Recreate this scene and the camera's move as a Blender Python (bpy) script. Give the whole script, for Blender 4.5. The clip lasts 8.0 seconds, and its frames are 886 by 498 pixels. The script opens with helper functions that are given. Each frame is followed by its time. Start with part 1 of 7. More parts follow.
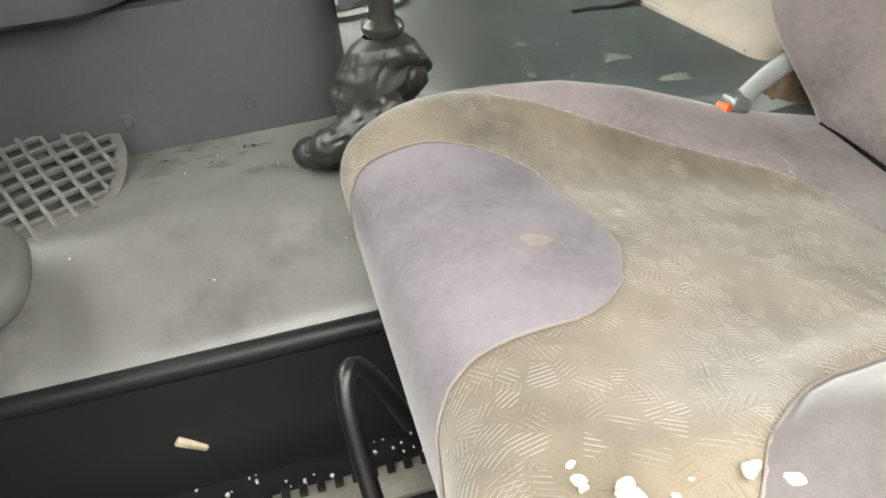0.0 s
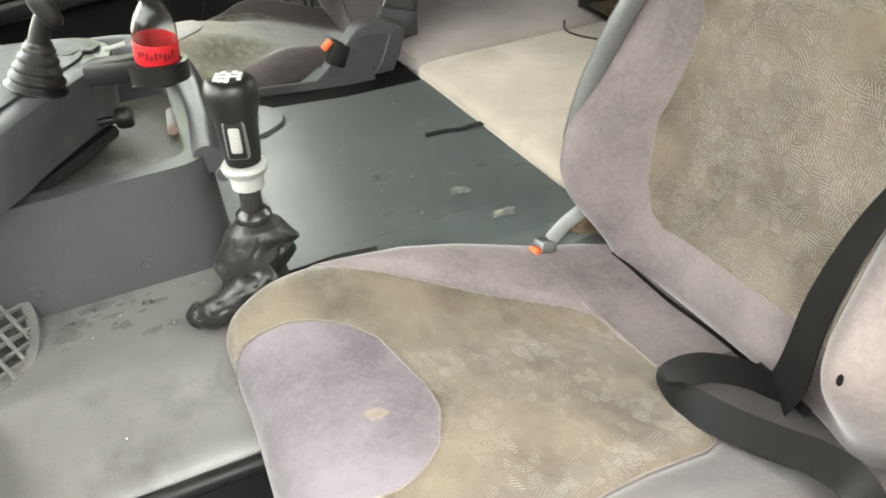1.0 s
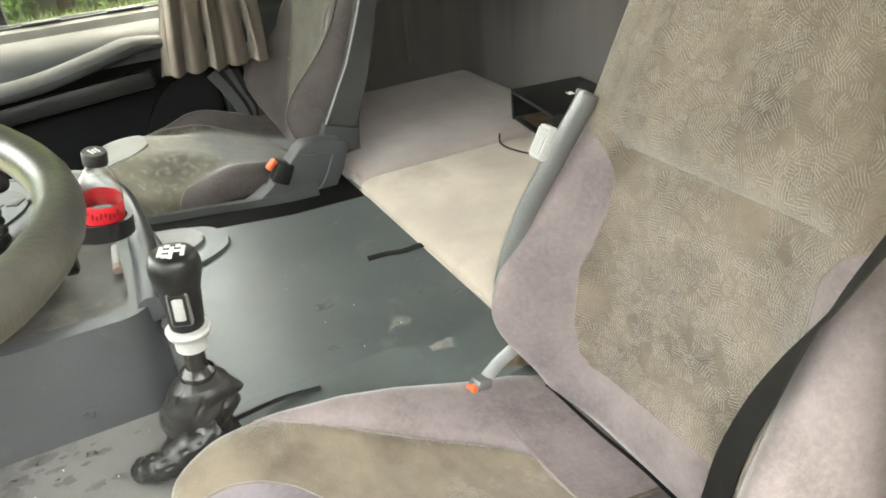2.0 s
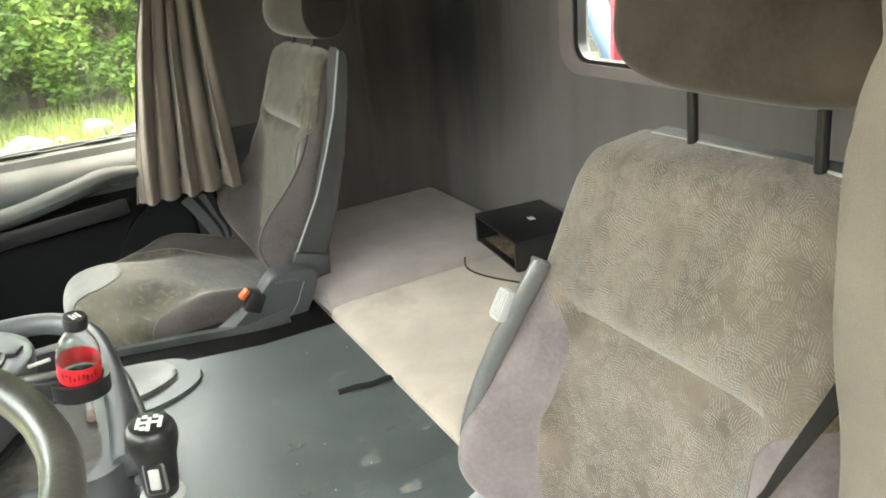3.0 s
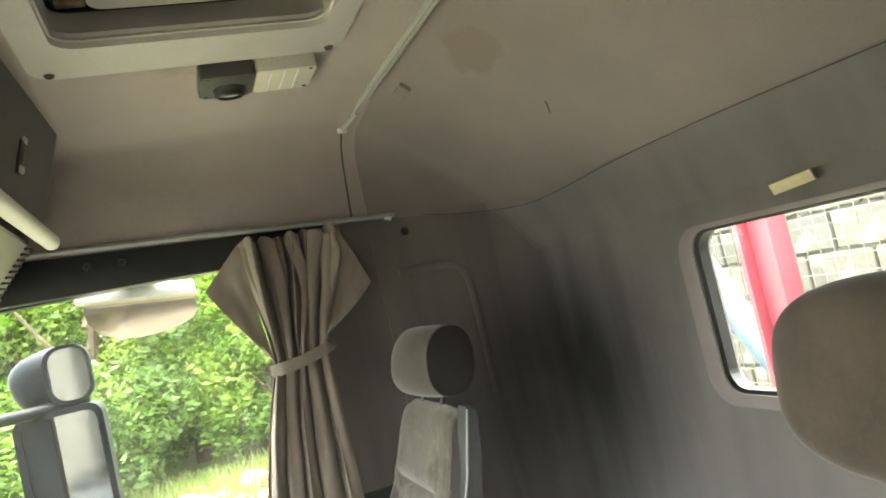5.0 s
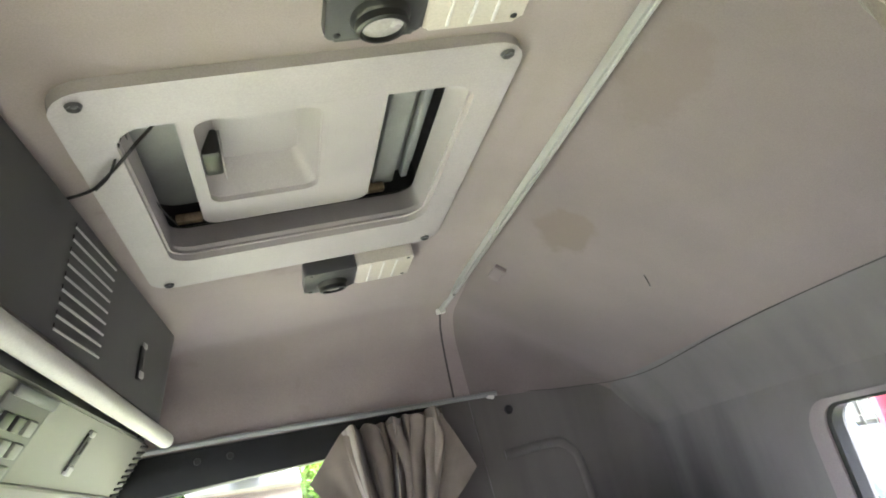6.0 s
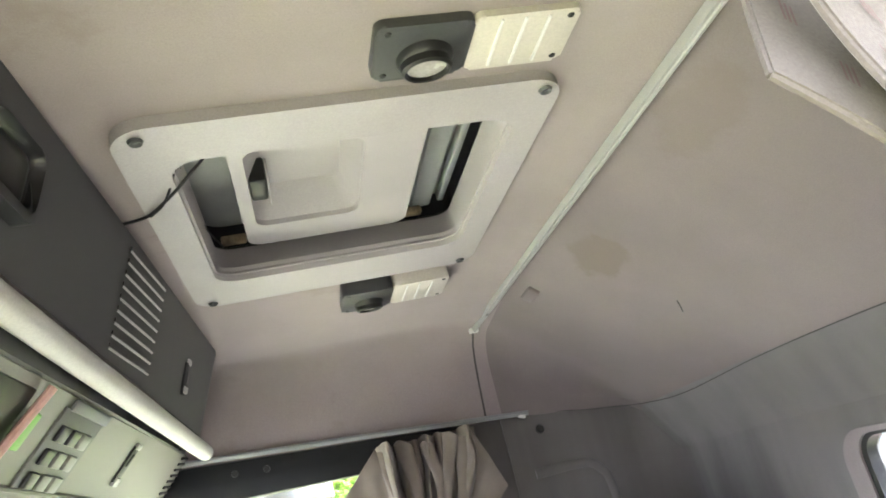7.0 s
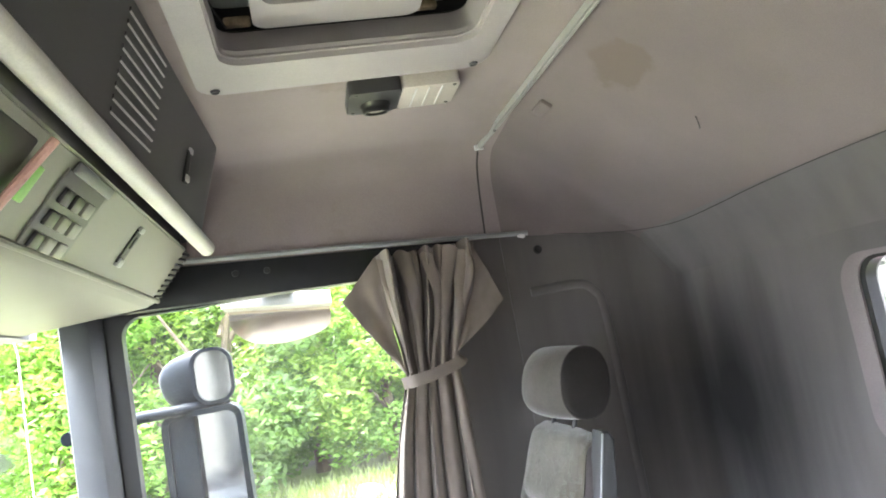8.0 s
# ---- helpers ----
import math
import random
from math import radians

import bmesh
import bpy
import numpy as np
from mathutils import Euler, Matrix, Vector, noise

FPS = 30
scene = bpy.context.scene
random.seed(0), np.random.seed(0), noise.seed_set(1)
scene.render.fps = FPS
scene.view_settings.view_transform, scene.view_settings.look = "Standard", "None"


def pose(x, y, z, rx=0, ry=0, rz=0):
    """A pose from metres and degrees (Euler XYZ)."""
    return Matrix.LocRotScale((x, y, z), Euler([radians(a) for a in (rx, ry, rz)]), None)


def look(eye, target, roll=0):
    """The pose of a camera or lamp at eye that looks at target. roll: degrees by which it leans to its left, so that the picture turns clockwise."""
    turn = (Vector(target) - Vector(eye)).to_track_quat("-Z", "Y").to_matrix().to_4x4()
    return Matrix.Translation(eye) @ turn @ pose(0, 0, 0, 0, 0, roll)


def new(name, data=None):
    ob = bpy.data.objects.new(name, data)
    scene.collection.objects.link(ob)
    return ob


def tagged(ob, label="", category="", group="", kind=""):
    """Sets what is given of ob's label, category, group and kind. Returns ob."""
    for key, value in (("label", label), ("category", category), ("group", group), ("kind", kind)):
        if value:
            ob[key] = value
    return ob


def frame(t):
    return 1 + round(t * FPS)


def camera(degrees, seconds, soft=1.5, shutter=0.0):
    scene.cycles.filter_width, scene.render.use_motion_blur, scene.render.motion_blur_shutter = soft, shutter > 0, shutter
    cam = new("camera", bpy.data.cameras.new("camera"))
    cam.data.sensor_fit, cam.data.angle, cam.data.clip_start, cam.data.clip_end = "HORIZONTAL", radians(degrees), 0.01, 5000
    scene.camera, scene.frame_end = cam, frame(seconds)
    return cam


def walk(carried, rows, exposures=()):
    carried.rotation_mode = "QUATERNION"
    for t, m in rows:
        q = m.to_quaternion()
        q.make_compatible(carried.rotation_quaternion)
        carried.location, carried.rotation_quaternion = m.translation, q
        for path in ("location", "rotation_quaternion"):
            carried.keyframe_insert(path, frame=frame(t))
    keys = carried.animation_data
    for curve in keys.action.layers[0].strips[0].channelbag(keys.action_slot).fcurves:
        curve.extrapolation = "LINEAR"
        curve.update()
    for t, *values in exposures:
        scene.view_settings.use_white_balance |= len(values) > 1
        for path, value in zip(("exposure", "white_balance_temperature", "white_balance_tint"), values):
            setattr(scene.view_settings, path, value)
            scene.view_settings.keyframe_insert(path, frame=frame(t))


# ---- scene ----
cam = camera(62.3, 8.0, 1.8)
PATH = [
    (0, (0.018, 0.124, 1.252), (0.345, 1.77, 0.164), -6.5),
    (0.5, (0.034, 0.066, 1.346), (0.504, 1.671, 0.249), -6.1),
    (1, (0.073, 0.039, 1.461), (0.633, 1.623, 0.377), -6.6),
    (1.5, (0.1, 0.034, 1.53), (0.742, 1.62, 0.495), -6.5),
    (1.7, (0.105, 0.04, 1.549), (0.775, 1.633, 0.542), -6.3),
    (2.8, (0.115, 0.031, 1.66), (0.955, 1.659, 0.856), -5.3),
    (3, (0.119, 0.024, 1.686), (0.97, 1.665, 0.922), -5.5),
    (3.5, (0.121, 0.022, 1.719), (0.994, 1.709, 1.094), -6.2),
    (4, (0.135, 0.046, 1.724), (0.985, 1.807, 1.305), -8.0),
    (4.5, (0.157, 0.098, 1.736), (0.93, 1.936, 1.57), -10.8),
    (5, (0.218, 0.134, 1.748), (0.902, 2.01, 1.855), -13.1),
    (5.2, (0.229, 0.146, 1.752), (0.882, 2.023, 1.977), -14.0),
    (6.3, (0.229, 0.114, 1.811), (0.704, 1.942, 2.468), -15.5),
    (6.5, (0.221, 0.097, 1.814), (0.68, 1.921, 2.493), -15.3),
    (7, (0.215, 0.096, 1.811), (0.656, 1.941, 2.445), -14.2),
    (7.5, (0.199, 0.12, 1.792), (0.626, 2.015, 2.268), -12.4),
    (8, (0.177, 0.158, 1.742), (0.571, 2.105, 1.976), -10.5),
]
walk(cam, [(t, look(eye, target, roll)) for t, eye, target, roll in PATH],
     [(0, 4.28, 7950, 3), (1.0, 4.6, 7900, 3), (1.7, 4.66, 7950, 3), (3.0, 4.74, 7750, 2), (4.0, 4.72, 7750, 1), (4.5, 4.96, 8000, -2), (5.0, 5.15, 7700, 2), (6.3, 5.80, 6080, 15), (7.0, 5.86, 6300, 14), (8.0, 5.62, 6350, 13)])

# ---------------------------------------------------------------- world and light
world = bpy.data.worlds.new("overcast_day")
scene.world = world
world.use_nodes = True
wn = world.node_tree.nodes
sky = wn.new("ShaderNodeTexSky")
sky.sky_type, sky.sun_disc = "NISHITA", False
sky.sun_elevation, sky.sun_rotation = radians(84), radians(60)
sky.air_density, sky.dust_density = 1.2, 3.0
wn["Background"].inputs["Strength"].default_value = 0.15
pale = wn.new("ShaderNodeHueSaturation")
pale.inputs["Saturation"].default_value = 0.4
world.node_tree.links.new(sky.outputs["Color"], pale.inputs["Color"])
world.node_tree.links.new(pale.outputs["Color"], wn["Background"].inputs["Color"])
sun = new("sun", bpy.data.lights.new("sun", "SUN"))
sun.data.energy, sun.data.angle, sun.data.color = 1.5, radians(25), (1.0, 0.96, 0.9)
sun.matrix_world = look((0.7, 1.5, 9), (0, 0, 0))


# ---------------------------------------------------------------- materials
def nodes_of(name):
    m = bpy.data.materials.new(name)
    m.use_nodes = True
    return m, m.node_tree.nodes, m.node_tree.links, m.node_tree.nodes["Principled BSDF"]


def noise_node(nd, lk, coord, scale, detail=4.0, rough=0.55):
    n = nd.new("ShaderNodeTexNoise")
    n.inputs["Scale"].default_value, n.inputs["Detail"].default_value = scale, detail
    n.inputs["Roughness"].default_value = rough
    lk.new(coord, n.inputs["Vector"])
    return n.outputs["Fac"]


def mix_node(nd, lk, fac, a, b, blend="MIX"):
    n = nd.new("ShaderNodeMix")
    n.data_type, n.blend_type = "RGBA", blend
    for sock, val in ((n.inputs["Factor"], fac), (n.inputs[6], a), (n.inputs[7], b)):
        if isinstance(val, bpy.types.NodeSocket):
            lk.new(val, sock)
        elif isinstance(val, (int, float)):
            sock.default_value = val
        else:
            sock.default_value = (*val, 1)
    return n.outputs[2]


def ramp_node(nd, lk, fac, lo, hi):
    n = nd.new("ShaderNodeMapRange")
    n.inputs["From Min"].default_value, n.inputs["From Max"].default_value = lo, hi
    lk.new(fac, n.inputs["Value"])
    return n.outputs["Result"]


def math_node(nd, lk, op, a, b=None):
    n = nd.new("ShaderNodeMath")
    n.operation = op
    for i, val in enumerate((a, b)):
        if val is None:
            continue
        if isinstance(val, bpy.types.NodeSocket):
            lk.new(val, n.inputs[i])
        else:
            n.inputs[i].default_value = val
    return n.outputs[0]


def bump_node(nd, lk, height, strength, distance, bs, after=None):
    n = nd.new("ShaderNodeBump")
    n.inputs["Strength"].default_value, n.inputs["Distance"].default_value = strength, distance
    lk.new(height, n.inputs["Height"])
    if after is not None:
        lk.new(after, n.inputs["Normal"])
    lk.new(n.outputs["Normal"], bs.inputs["Normal"])
    return n.outputs["Normal"]


def surface(name, color, rough=0.6, big=3.0, fine=120.0, vary=0.25, bump=0.15, depth=0.002, metal=0.0,
            dirt=None, dirt_at=(0.58, 0.72), dirt_scale=7.0, sheen=0.0, spec=0.5, random_piece=0.0):
    """A material with variation at two scales, a fine relief and, if wanted, stains."""
    m, nd, lk, bs = nodes_of(name)
    co = nd.new("ShaderNodeTexCoord").outputs["Object"]
    a = noise_node(nd, lk, co, big, 5.0)
    b = noise_node(nd, lk, co, fine, 3.0)
    lo = tuple(c * (1 - vary) for c in color)
    hi = tuple(min(1, c * (1 + vary)) for c in color)
    col = mix_node(nd, lk, ramp_node(nd, lk, a, 0.3, 0.7), lo, hi)
    col = mix_node(nd, lk, ramp_node(nd, lk, b, 0.25, 0.75), col, mix_node(nd, lk, 1.0, col, (0.82, 0.82, 0.82), "MULTIPLY"))
    if dirt:
        d = ramp_node(nd, lk, noise_node(nd, lk, co, dirt_scale, 6.0, 0.65), *dirt_at)
        col = mix_node(nd, lk, d, col, dirt)
    if random_piece:
        rnd = nd.new("ShaderNodeObjectInfo").outputs["Random"]
        col = mix_node(nd, lk, math_node(nd, lk, "MULTIPLY", rnd, random_piece), col, (0.02, 0.02, 0.02))
    lk.new(col, bs.inputs["Base Color"])
    r = nd.new("ShaderNodeMapRange")
    r.inputs["To Min"].default_value, r.inputs["To Max"].default_value = max(0.03, rough - 0.1), min(1, rough + 0.1)
    lk.new(a, r.inputs["Value"])
    lk.new(r.outputs["Result"], bs.inputs["Roughness"])
    bs.inputs["Metallic"].default_value = metal
    bs.inputs["Specular IOR Level"].default_value = spec
    bs.inputs["Sheen Weight"].default_value = sheen
    if bump:
        bump_node(nd, lk, b, bump, depth, bs)
    return m


def hatched_fabric(name, color, worn, relief=0.0021, sparse=0.36, tint=0.10):
    """Velour with groups of short pressed strokes that lie in all directions, rubbed smooth in places."""
    m, nd, lk, bs = nodes_of(name)
    uv = nd.new("ShaderNodeUVMap").outputs["UV"]

    def strokes(shift, scale, period):
        mp = nd.new("ShaderNodeMapping")
        mp.inputs["Location"].default_value = (shift, shift * 0.7, 0)
        lk.new(uv, mp.inputs["Vector"])
        vor = nd.new("ShaderNodeTexVoronoi")
        vor.voronoi_dimensions, vor.inputs["Scale"].default_value = "2D", scale
        lk.new(mp.outputs["Vector"], vor.inputs["Vector"])
        split = nd.new("ShaderNodeSeparateColor")
        lk.new(vor.outputs["Color"], split.inputs["Color"])
        rot = nd.new("ShaderNodeVectorRotate")
        rot.rotation_type = "Z_AXIS"
        lk.new(uv, rot.inputs["Vector"])
        lk.new(math_node(nd, lk, "MULTIPLY", split.outputs["Red"], math.pi), rot.inputs["Angle"])
        sx = nd.new("ShaderNodeSeparateXYZ")
        lk.new(rot.outputs["Vector"], sx.inputs["Vector"])
        wave = math_node(nd, lk, "SINE", math_node(nd, lk, "MULTIPLY", sx.outputs["X"], 2 * math.pi / period))
        edge = nd.new("ShaderNodeTexVoronoi")
        edge.voronoi_dimensions, edge.feature, edge.inputs["Scale"].default_value = "2D", "DISTANCE_TO_EDGE", scale
        lk.new(mp.outputs["Vector"], edge.inputs["Vector"])
        mask = math_node(nd, lk, "MULTIPLY", ramp_node(nd, lk, edge.outputs["Distance"], 0.03, 0.12),
                         ramp_node(nd, lk, split.outputs["Green"], sparse, sparse + 0.2))
        return math_node(nd, lk, "MULTIPLY", ramp_node(nd, lk, wave, 0.1, 0.9), mask)

    big = noise_node(nd, lk, uv, 9.0, 5.0)
    mid = noise_node(nd, lk, uv, 38.0, 5.0)
    fine = noise_node(nd, lk, uv, 900.0, 2.0)
    both = math_node(nd, lk, "MAXIMUM", strokes(0.0, 62.0, 0.0033), strokes(0.37, 74.0, 0.0034))
    rubbed = nd.new("ShaderNodeMapRange")
    for key, val in (("From Min", 0.36), ("From Max", 0.60), ("To Min", 0.3), ("To Max", 1.0)):
        rubbed.inputs[key].default_value = val
    lk.new(noise_node(nd, lk, uv, 11.0, 4.0), rubbed.inputs["Value"])
    both = math_node(nd, lk, "MULTIPLY", both, rubbed.outputs["Result"])
    lo, hi = tuple(c * 0.64 for c in color), tuple(c * 1.22 for c in color)
    col = mix_node(nd, lk, ramp_node(nd, lk, big, 0.35, 0.65), lo, hi)
    col = mix_node(nd, lk, math_node(nd, lk, "MULTIPLY", ramp_node(nd, lk, mid, 0.45, 0.75), 0.55), col, worn)
    col = mix_node(nd, lk, ramp_node(nd, lk, fine, 0.3, 0.7), mix_node(nd, lk, 1.0, col, (0.82, 0.81, 0.80), "MULTIPLY"), col)
    col = mix_node(nd, lk, math_node(nd, lk, "MULTIPLY", both, tint), col, tuple(c * 1.6 for c in color))
    lk.new(col, bs.inputs["Base Color"])
    bs.inputs["Roughness"].default_value = 0.9
    bs.inputs["Sheen Weight"].default_value = 0.45
    bs.inputs["Sheen Roughness"].default_value = 0.4
    bs.inputs["Specular IOR Level"].default_value = 0.2
    h = math_node(nd, lk, "ADD", math_node(nd, lk, "MULTIPLY", both, 0.8), math_node(nd, lk, "MULTIPLY", fine, 0.35))
    bump_node(nd, lk, h, 1.0, relief, bs)
    return m


def velour(name, color, sheen=0.45, vary=0.19):
    """Smooth pile with brushed lighter and darker patches and streaks."""
    m, nd, lk, bs = nodes_of(name)
    co = nd.new("ShaderNodeTexCoord").outputs["Object"]
    stretch = nd.new("ShaderNodeMapping")
    stretch.inputs["Rotation"].default_value = (0.5, 0.3, 0.6)
    stretch.inputs["Scale"].default_value = (1.0, 3.2, 1.6)
    lk.new(co, stretch.inputs["Vector"])
    big = noise_node(nd, lk, co, 9.0, 4.0)
    mid = noise_node(nd, lk, stretch.outputs["Vector"], 15.0, 5.0, 0.6)
    fine = noise_node(nd, lk, co, 1100.0, 2.0)
    lo, hi = tuple(c * (1 - vary) for c in color), tuple(c * (1 + vary) for c in color)
    col = mix_node(nd, lk, ramp_node(nd, lk, big, 0.3, 0.7), lo, hi)
    col = mix_node(nd, lk, math_node(nd, lk, "MULTIPLY", ramp_node(nd, lk, mid, 0.45, 0.8), 0.32), col, tuple(c * 1.4 for c in color))
    col = mix_node(nd, lk, ramp_node(nd, lk, fine, 0.3, 0.7), mix_node(nd, lk, 1.0, col, (0.82, 0.82, 0.82), "MULTIPLY"), col)
    speck = ramp_node(nd, lk, noise_node(nd, lk, co, 160.0, 4.0, 0.7), 0.42, 0.72)
    col = mix_node(nd, lk, math_node(nd, lk, "MULTIPLY", speck, 0.30), col, tuple(c * 1.55 for c in color))
    lk.new(col, bs.inputs["Base Color"])
    bs.inputs["Roughness"].default_value = 0.92
    bs.inputs["Sheen Weight"].default_value = sheen
    bs.inputs["Sheen Roughness"].default_value = 0.35
    bs.inputs["Specular IOR Level"].default_value = 0.15
    bump_node(nd, lk, math_node(nd, lk, "ADD", fine, math_node(nd, lk, "MULTIPLY", mid, 0.6)), 0.3, 0.0008, bs)
    return m


def lining_velour(name, color):
    """Short-piled wall cloth: dark when faced, with a cool bloom at a slant, and upright brush marks."""
    m, nd, lk, bs = nodes_of(name)
    co = nd.new("ShaderNodeTexCoord").outputs["Object"]
    comb = nd.new("ShaderNodeMapping")
    comb.inputs["Scale"].default_value = (1.0, 1.0, 0.12)
    lk.new(co, comb.inputs["Vector"])
    marks = noise_node(nd, lk, comb.outputs["Vector"], 11.0, 3.0)
    big = noise_node(nd, lk, co, 3.0, 4.0)
    fine = noise_node(nd, lk, co, 450.0, 3.0)
    col = mix_node(nd, lk, ramp_node(nd, lk, marks, 0.3, 0.7), tuple(c * 0.86 for c in color), tuple(c * 1.12 for c in color))
    col = mix_node(nd, lk, ramp_node(nd, lk, big, 0.3, 0.7), mix_node(nd, lk, 1.0, col, (0.85, 0.85, 0.85), "MULTIPLY"), col)
    # corner shade by the rear window, put into the cloth's colour
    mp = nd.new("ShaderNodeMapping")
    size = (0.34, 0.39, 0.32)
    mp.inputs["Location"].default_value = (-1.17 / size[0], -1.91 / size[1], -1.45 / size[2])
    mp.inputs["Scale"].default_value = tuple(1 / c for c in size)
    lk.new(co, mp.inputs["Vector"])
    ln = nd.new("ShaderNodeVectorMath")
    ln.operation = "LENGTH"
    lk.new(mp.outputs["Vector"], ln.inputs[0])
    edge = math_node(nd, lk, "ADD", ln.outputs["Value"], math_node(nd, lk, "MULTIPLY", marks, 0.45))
    corner_shade = nd.new("ShaderNodeMapRange")
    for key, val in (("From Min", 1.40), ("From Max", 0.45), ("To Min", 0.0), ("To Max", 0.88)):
        corner_shade.inputs[key].default_value = val
    lk.new(edge, corner_shade.inputs["Value"])
    col = mix_node(nd, lk, corner_shade.outputs["Result"], col, (0.012, 0.012, 0.013))
    lk.new(math_node(nd, lk, "SUBTRACT", 0.55, math_node(nd, lk, "MULTIPLY", corner_shade.outputs["Result"], 0.45)), bs.inputs["Sheen Weight"])
    lk.new(col, bs.inputs["Base Color"])
    bs.inputs["Roughness"].default_value = 0.92
    bs.inputs["Specular IOR Level"].default_value = 0.2
    bs.inputs["Sheen Roughness"].default_value = 0.5
    bs.inputs["Sheen Tint"].default_value = (0.93, 0.96, 1.0, 1)
    bump_node(nd, lk, fine, 0.3, 0.001, bs)
    return m


def glass(name, color=(1, 1, 1), ior=1.45, rough=0.0):
    m, nd, lk, bs = nodes_of(name)
    bs.inputs["Base Color"].default_value = (*color, 1)
    bs.inputs["Transmission Weight"].default_value = 1.0
    bs.inputs["Roughness"].default_value, bs.inputs["IOR"].default_value = rough, ior
    return m


def leaf_material(name, color):
    m, nd, lk, bs = nodes_of(name)
    rnd = nd.new("ShaderNodeNewGeometry").outputs["Random Per Island"]
    col = mix_node(nd, lk, rnd, tuple(c * 0.72 for c in color), tuple(min(1, c * 1.35) for c in color))
    lk.new(col, bs.inputs["Base Color"])
    bs.inputs["Roughness"].default_value = 0.62
    tr = nd.new("ShaderNodeBsdfTranslucent")
    lk.new(mix_node(nd, lk, 1.0, col, (1.15, 1.25, 0.6), "MULTIPLY"), tr.inputs["Color"])
    mx = nd.new("ShaderNodeMixShader")
    mx.inputs["Fac"].default_value = 0.5
    lk.new(bs.outputs["BSDF"], mx.inputs[1])
    lk.new(tr.outputs["BSDF"], mx.inputs[2])
    lk.new(mx.outputs["Shader"], nd["Material Output"].inputs["Surface"])
    return m


# passenger seat's copies of the driver's velours, darkened for the dimmer side
BEIGE_DIM = hatched_fabric("dim_olive_hatched_velour", (0.096, 0.089, 0.066), (0.126, 0.116, 0.088), 0.0012, 0.6, 0.03)
LILAC_DIM = velour("dim_grey_velour", (0.080, 0.069, 0.067), 0.6)
HEADSIDE = velour("dark_headrest_side", (0.024, 0.021, 0.019), 0.2)
BEIGE = hatched_fabric("beige_hatched_velour", (0.158, 0.131, 0.100), (0.200, 0.170, 0.135), 0.0006, 0.40, 0.0)
BROWN = hatched_fabric("brown_hatched_velour", (0.168, 0.138, 0.107), (0.215, 0.180, 0.145), 0.0014, 0.12, 0.02)
ASHEN = velour("ash_grey_velour", (0.178, 0.182, 0.178), 0.45, 0.2)
VIOLET = velour("brushed_violet_velour", (0.152, 0.134, 0.148), 0.45, 0.34)
LILAC = velour("lilac_grey_velour", (0.198, 0.166, 0.166), 0.45, 0.3)
# near bolster's lilac, darkened to stand for shade at the doorway
LILAC_SHADED = velour("shaded_lilac_velour", (0.100, 0.090, 0.092), 0.4, 0.28)
PIPING = surface("piping_cord", (0.22, 0.188, 0.172), 0.85, 30, 900, 0.2, 0.3, 0.001)
HEADCLOTH = velour("headrest_velour", (0.046, 0.035, 0.029), 0.2, 0.5)
HEADFRONT = velour("dusty_headrest_front", (0.078, 0.071, 0.060), 0.35)
STAIN = velour("tan_stain", (0.215, 0.180, 0.158))
# dead black for shaded gaps and the worn hole
SHADOWGAP = surface("matt_black_gap_shade", (0.006, 0.006, 0.006), 0.95, 8, 300, 0.2, 0.2, 0.001, spec=0.1)
# door's dark plastic taken to near black for the light blocked there
DOORBLACK = surface("shaded_door_panel", (0.0075, 0.008, 0.009), 0.7, 5, 500, 0.25, 0.2, 0.0008, spec=0.15)
DOORGREY = surface("dark_grey_door_plastic", (0.050, 0.054, 0.054), 0.68, 5, 600, 0.35, 0.2, 0.0006, spec=0.2)
GREY = surface("grey_grained_plastic", (0.078, 0.081, 0.087), 0.36, 4, 700, 0.18, 0.25, 0.0008, dirt=(0.15, 0.145, 0.13), dirt_at=(0.6, 0.85), dirt_scale=9, spec=0.4)
FLOORGREY = surface("dusty_grey_floor_plastic", (0.190, 0.185, 0.177), 0.32, 4.5, 600, 0.28, 0.3, 0.0008, dirt=(0.085, 0.082, 0.080), dirt_at=(0.52, 0.70), dirt_scale=6)
DARK = surface("dark_plastic", (0.013, 0.0135, 0.0145), 0.45, 6, 500, 0.25, 0.2, 0.0008, spec=0.3)
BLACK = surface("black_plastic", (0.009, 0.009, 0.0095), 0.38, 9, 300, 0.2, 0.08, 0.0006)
LEATHER = surface("black_leatherette", (0.020, 0.019, 0.018), 0.42, 18, 220, 0.3, 0.2, 0.0008)
MATTE = surface("dark_rubber_mat", (0.068, 0.083, 0.081), 0.42, 5, 350, 0.3, 0.3, 0.001, dirt=(0.17, 0.17, 0.15), dirt_at=(0.60, 0.85), dirt_scale=11, spec=1.0)
SILVER = surface("silver_grey_plastic", (0.30, 0.31, 0.305), 0.38, 10, 400, 0.12, 0.05, 0.0004)
SHELL = surface("blue_grey_shell_plastic", (0.055, 0.059, 0.062), 0.45, 8, 500, 0.12, 0.15, 0.0006)
BARGREY = surface("worn_bar_grey", (0.20, 0.205, 0.205), 0.33, 14, 300, 0.15, 0.05, 0.0004, metal=0.35)
PALE = surface("pale_grey_plastic", (0.42, 0.42, 0.405), 0.45, 12, 300, 0.08, 0.05, 0.0004)
STEEL = surface("steel", (0.45, 0.45, 0.44), 0.28, 12, 200, 0.2, 0.03, 0.0003, metal=1.0)
RUSTY = surface("rusty_bracket", (0.20, 0.15, 0.10), 0.6, 40, 200, 0.6, 0.3, 0.001, metal=0.5)
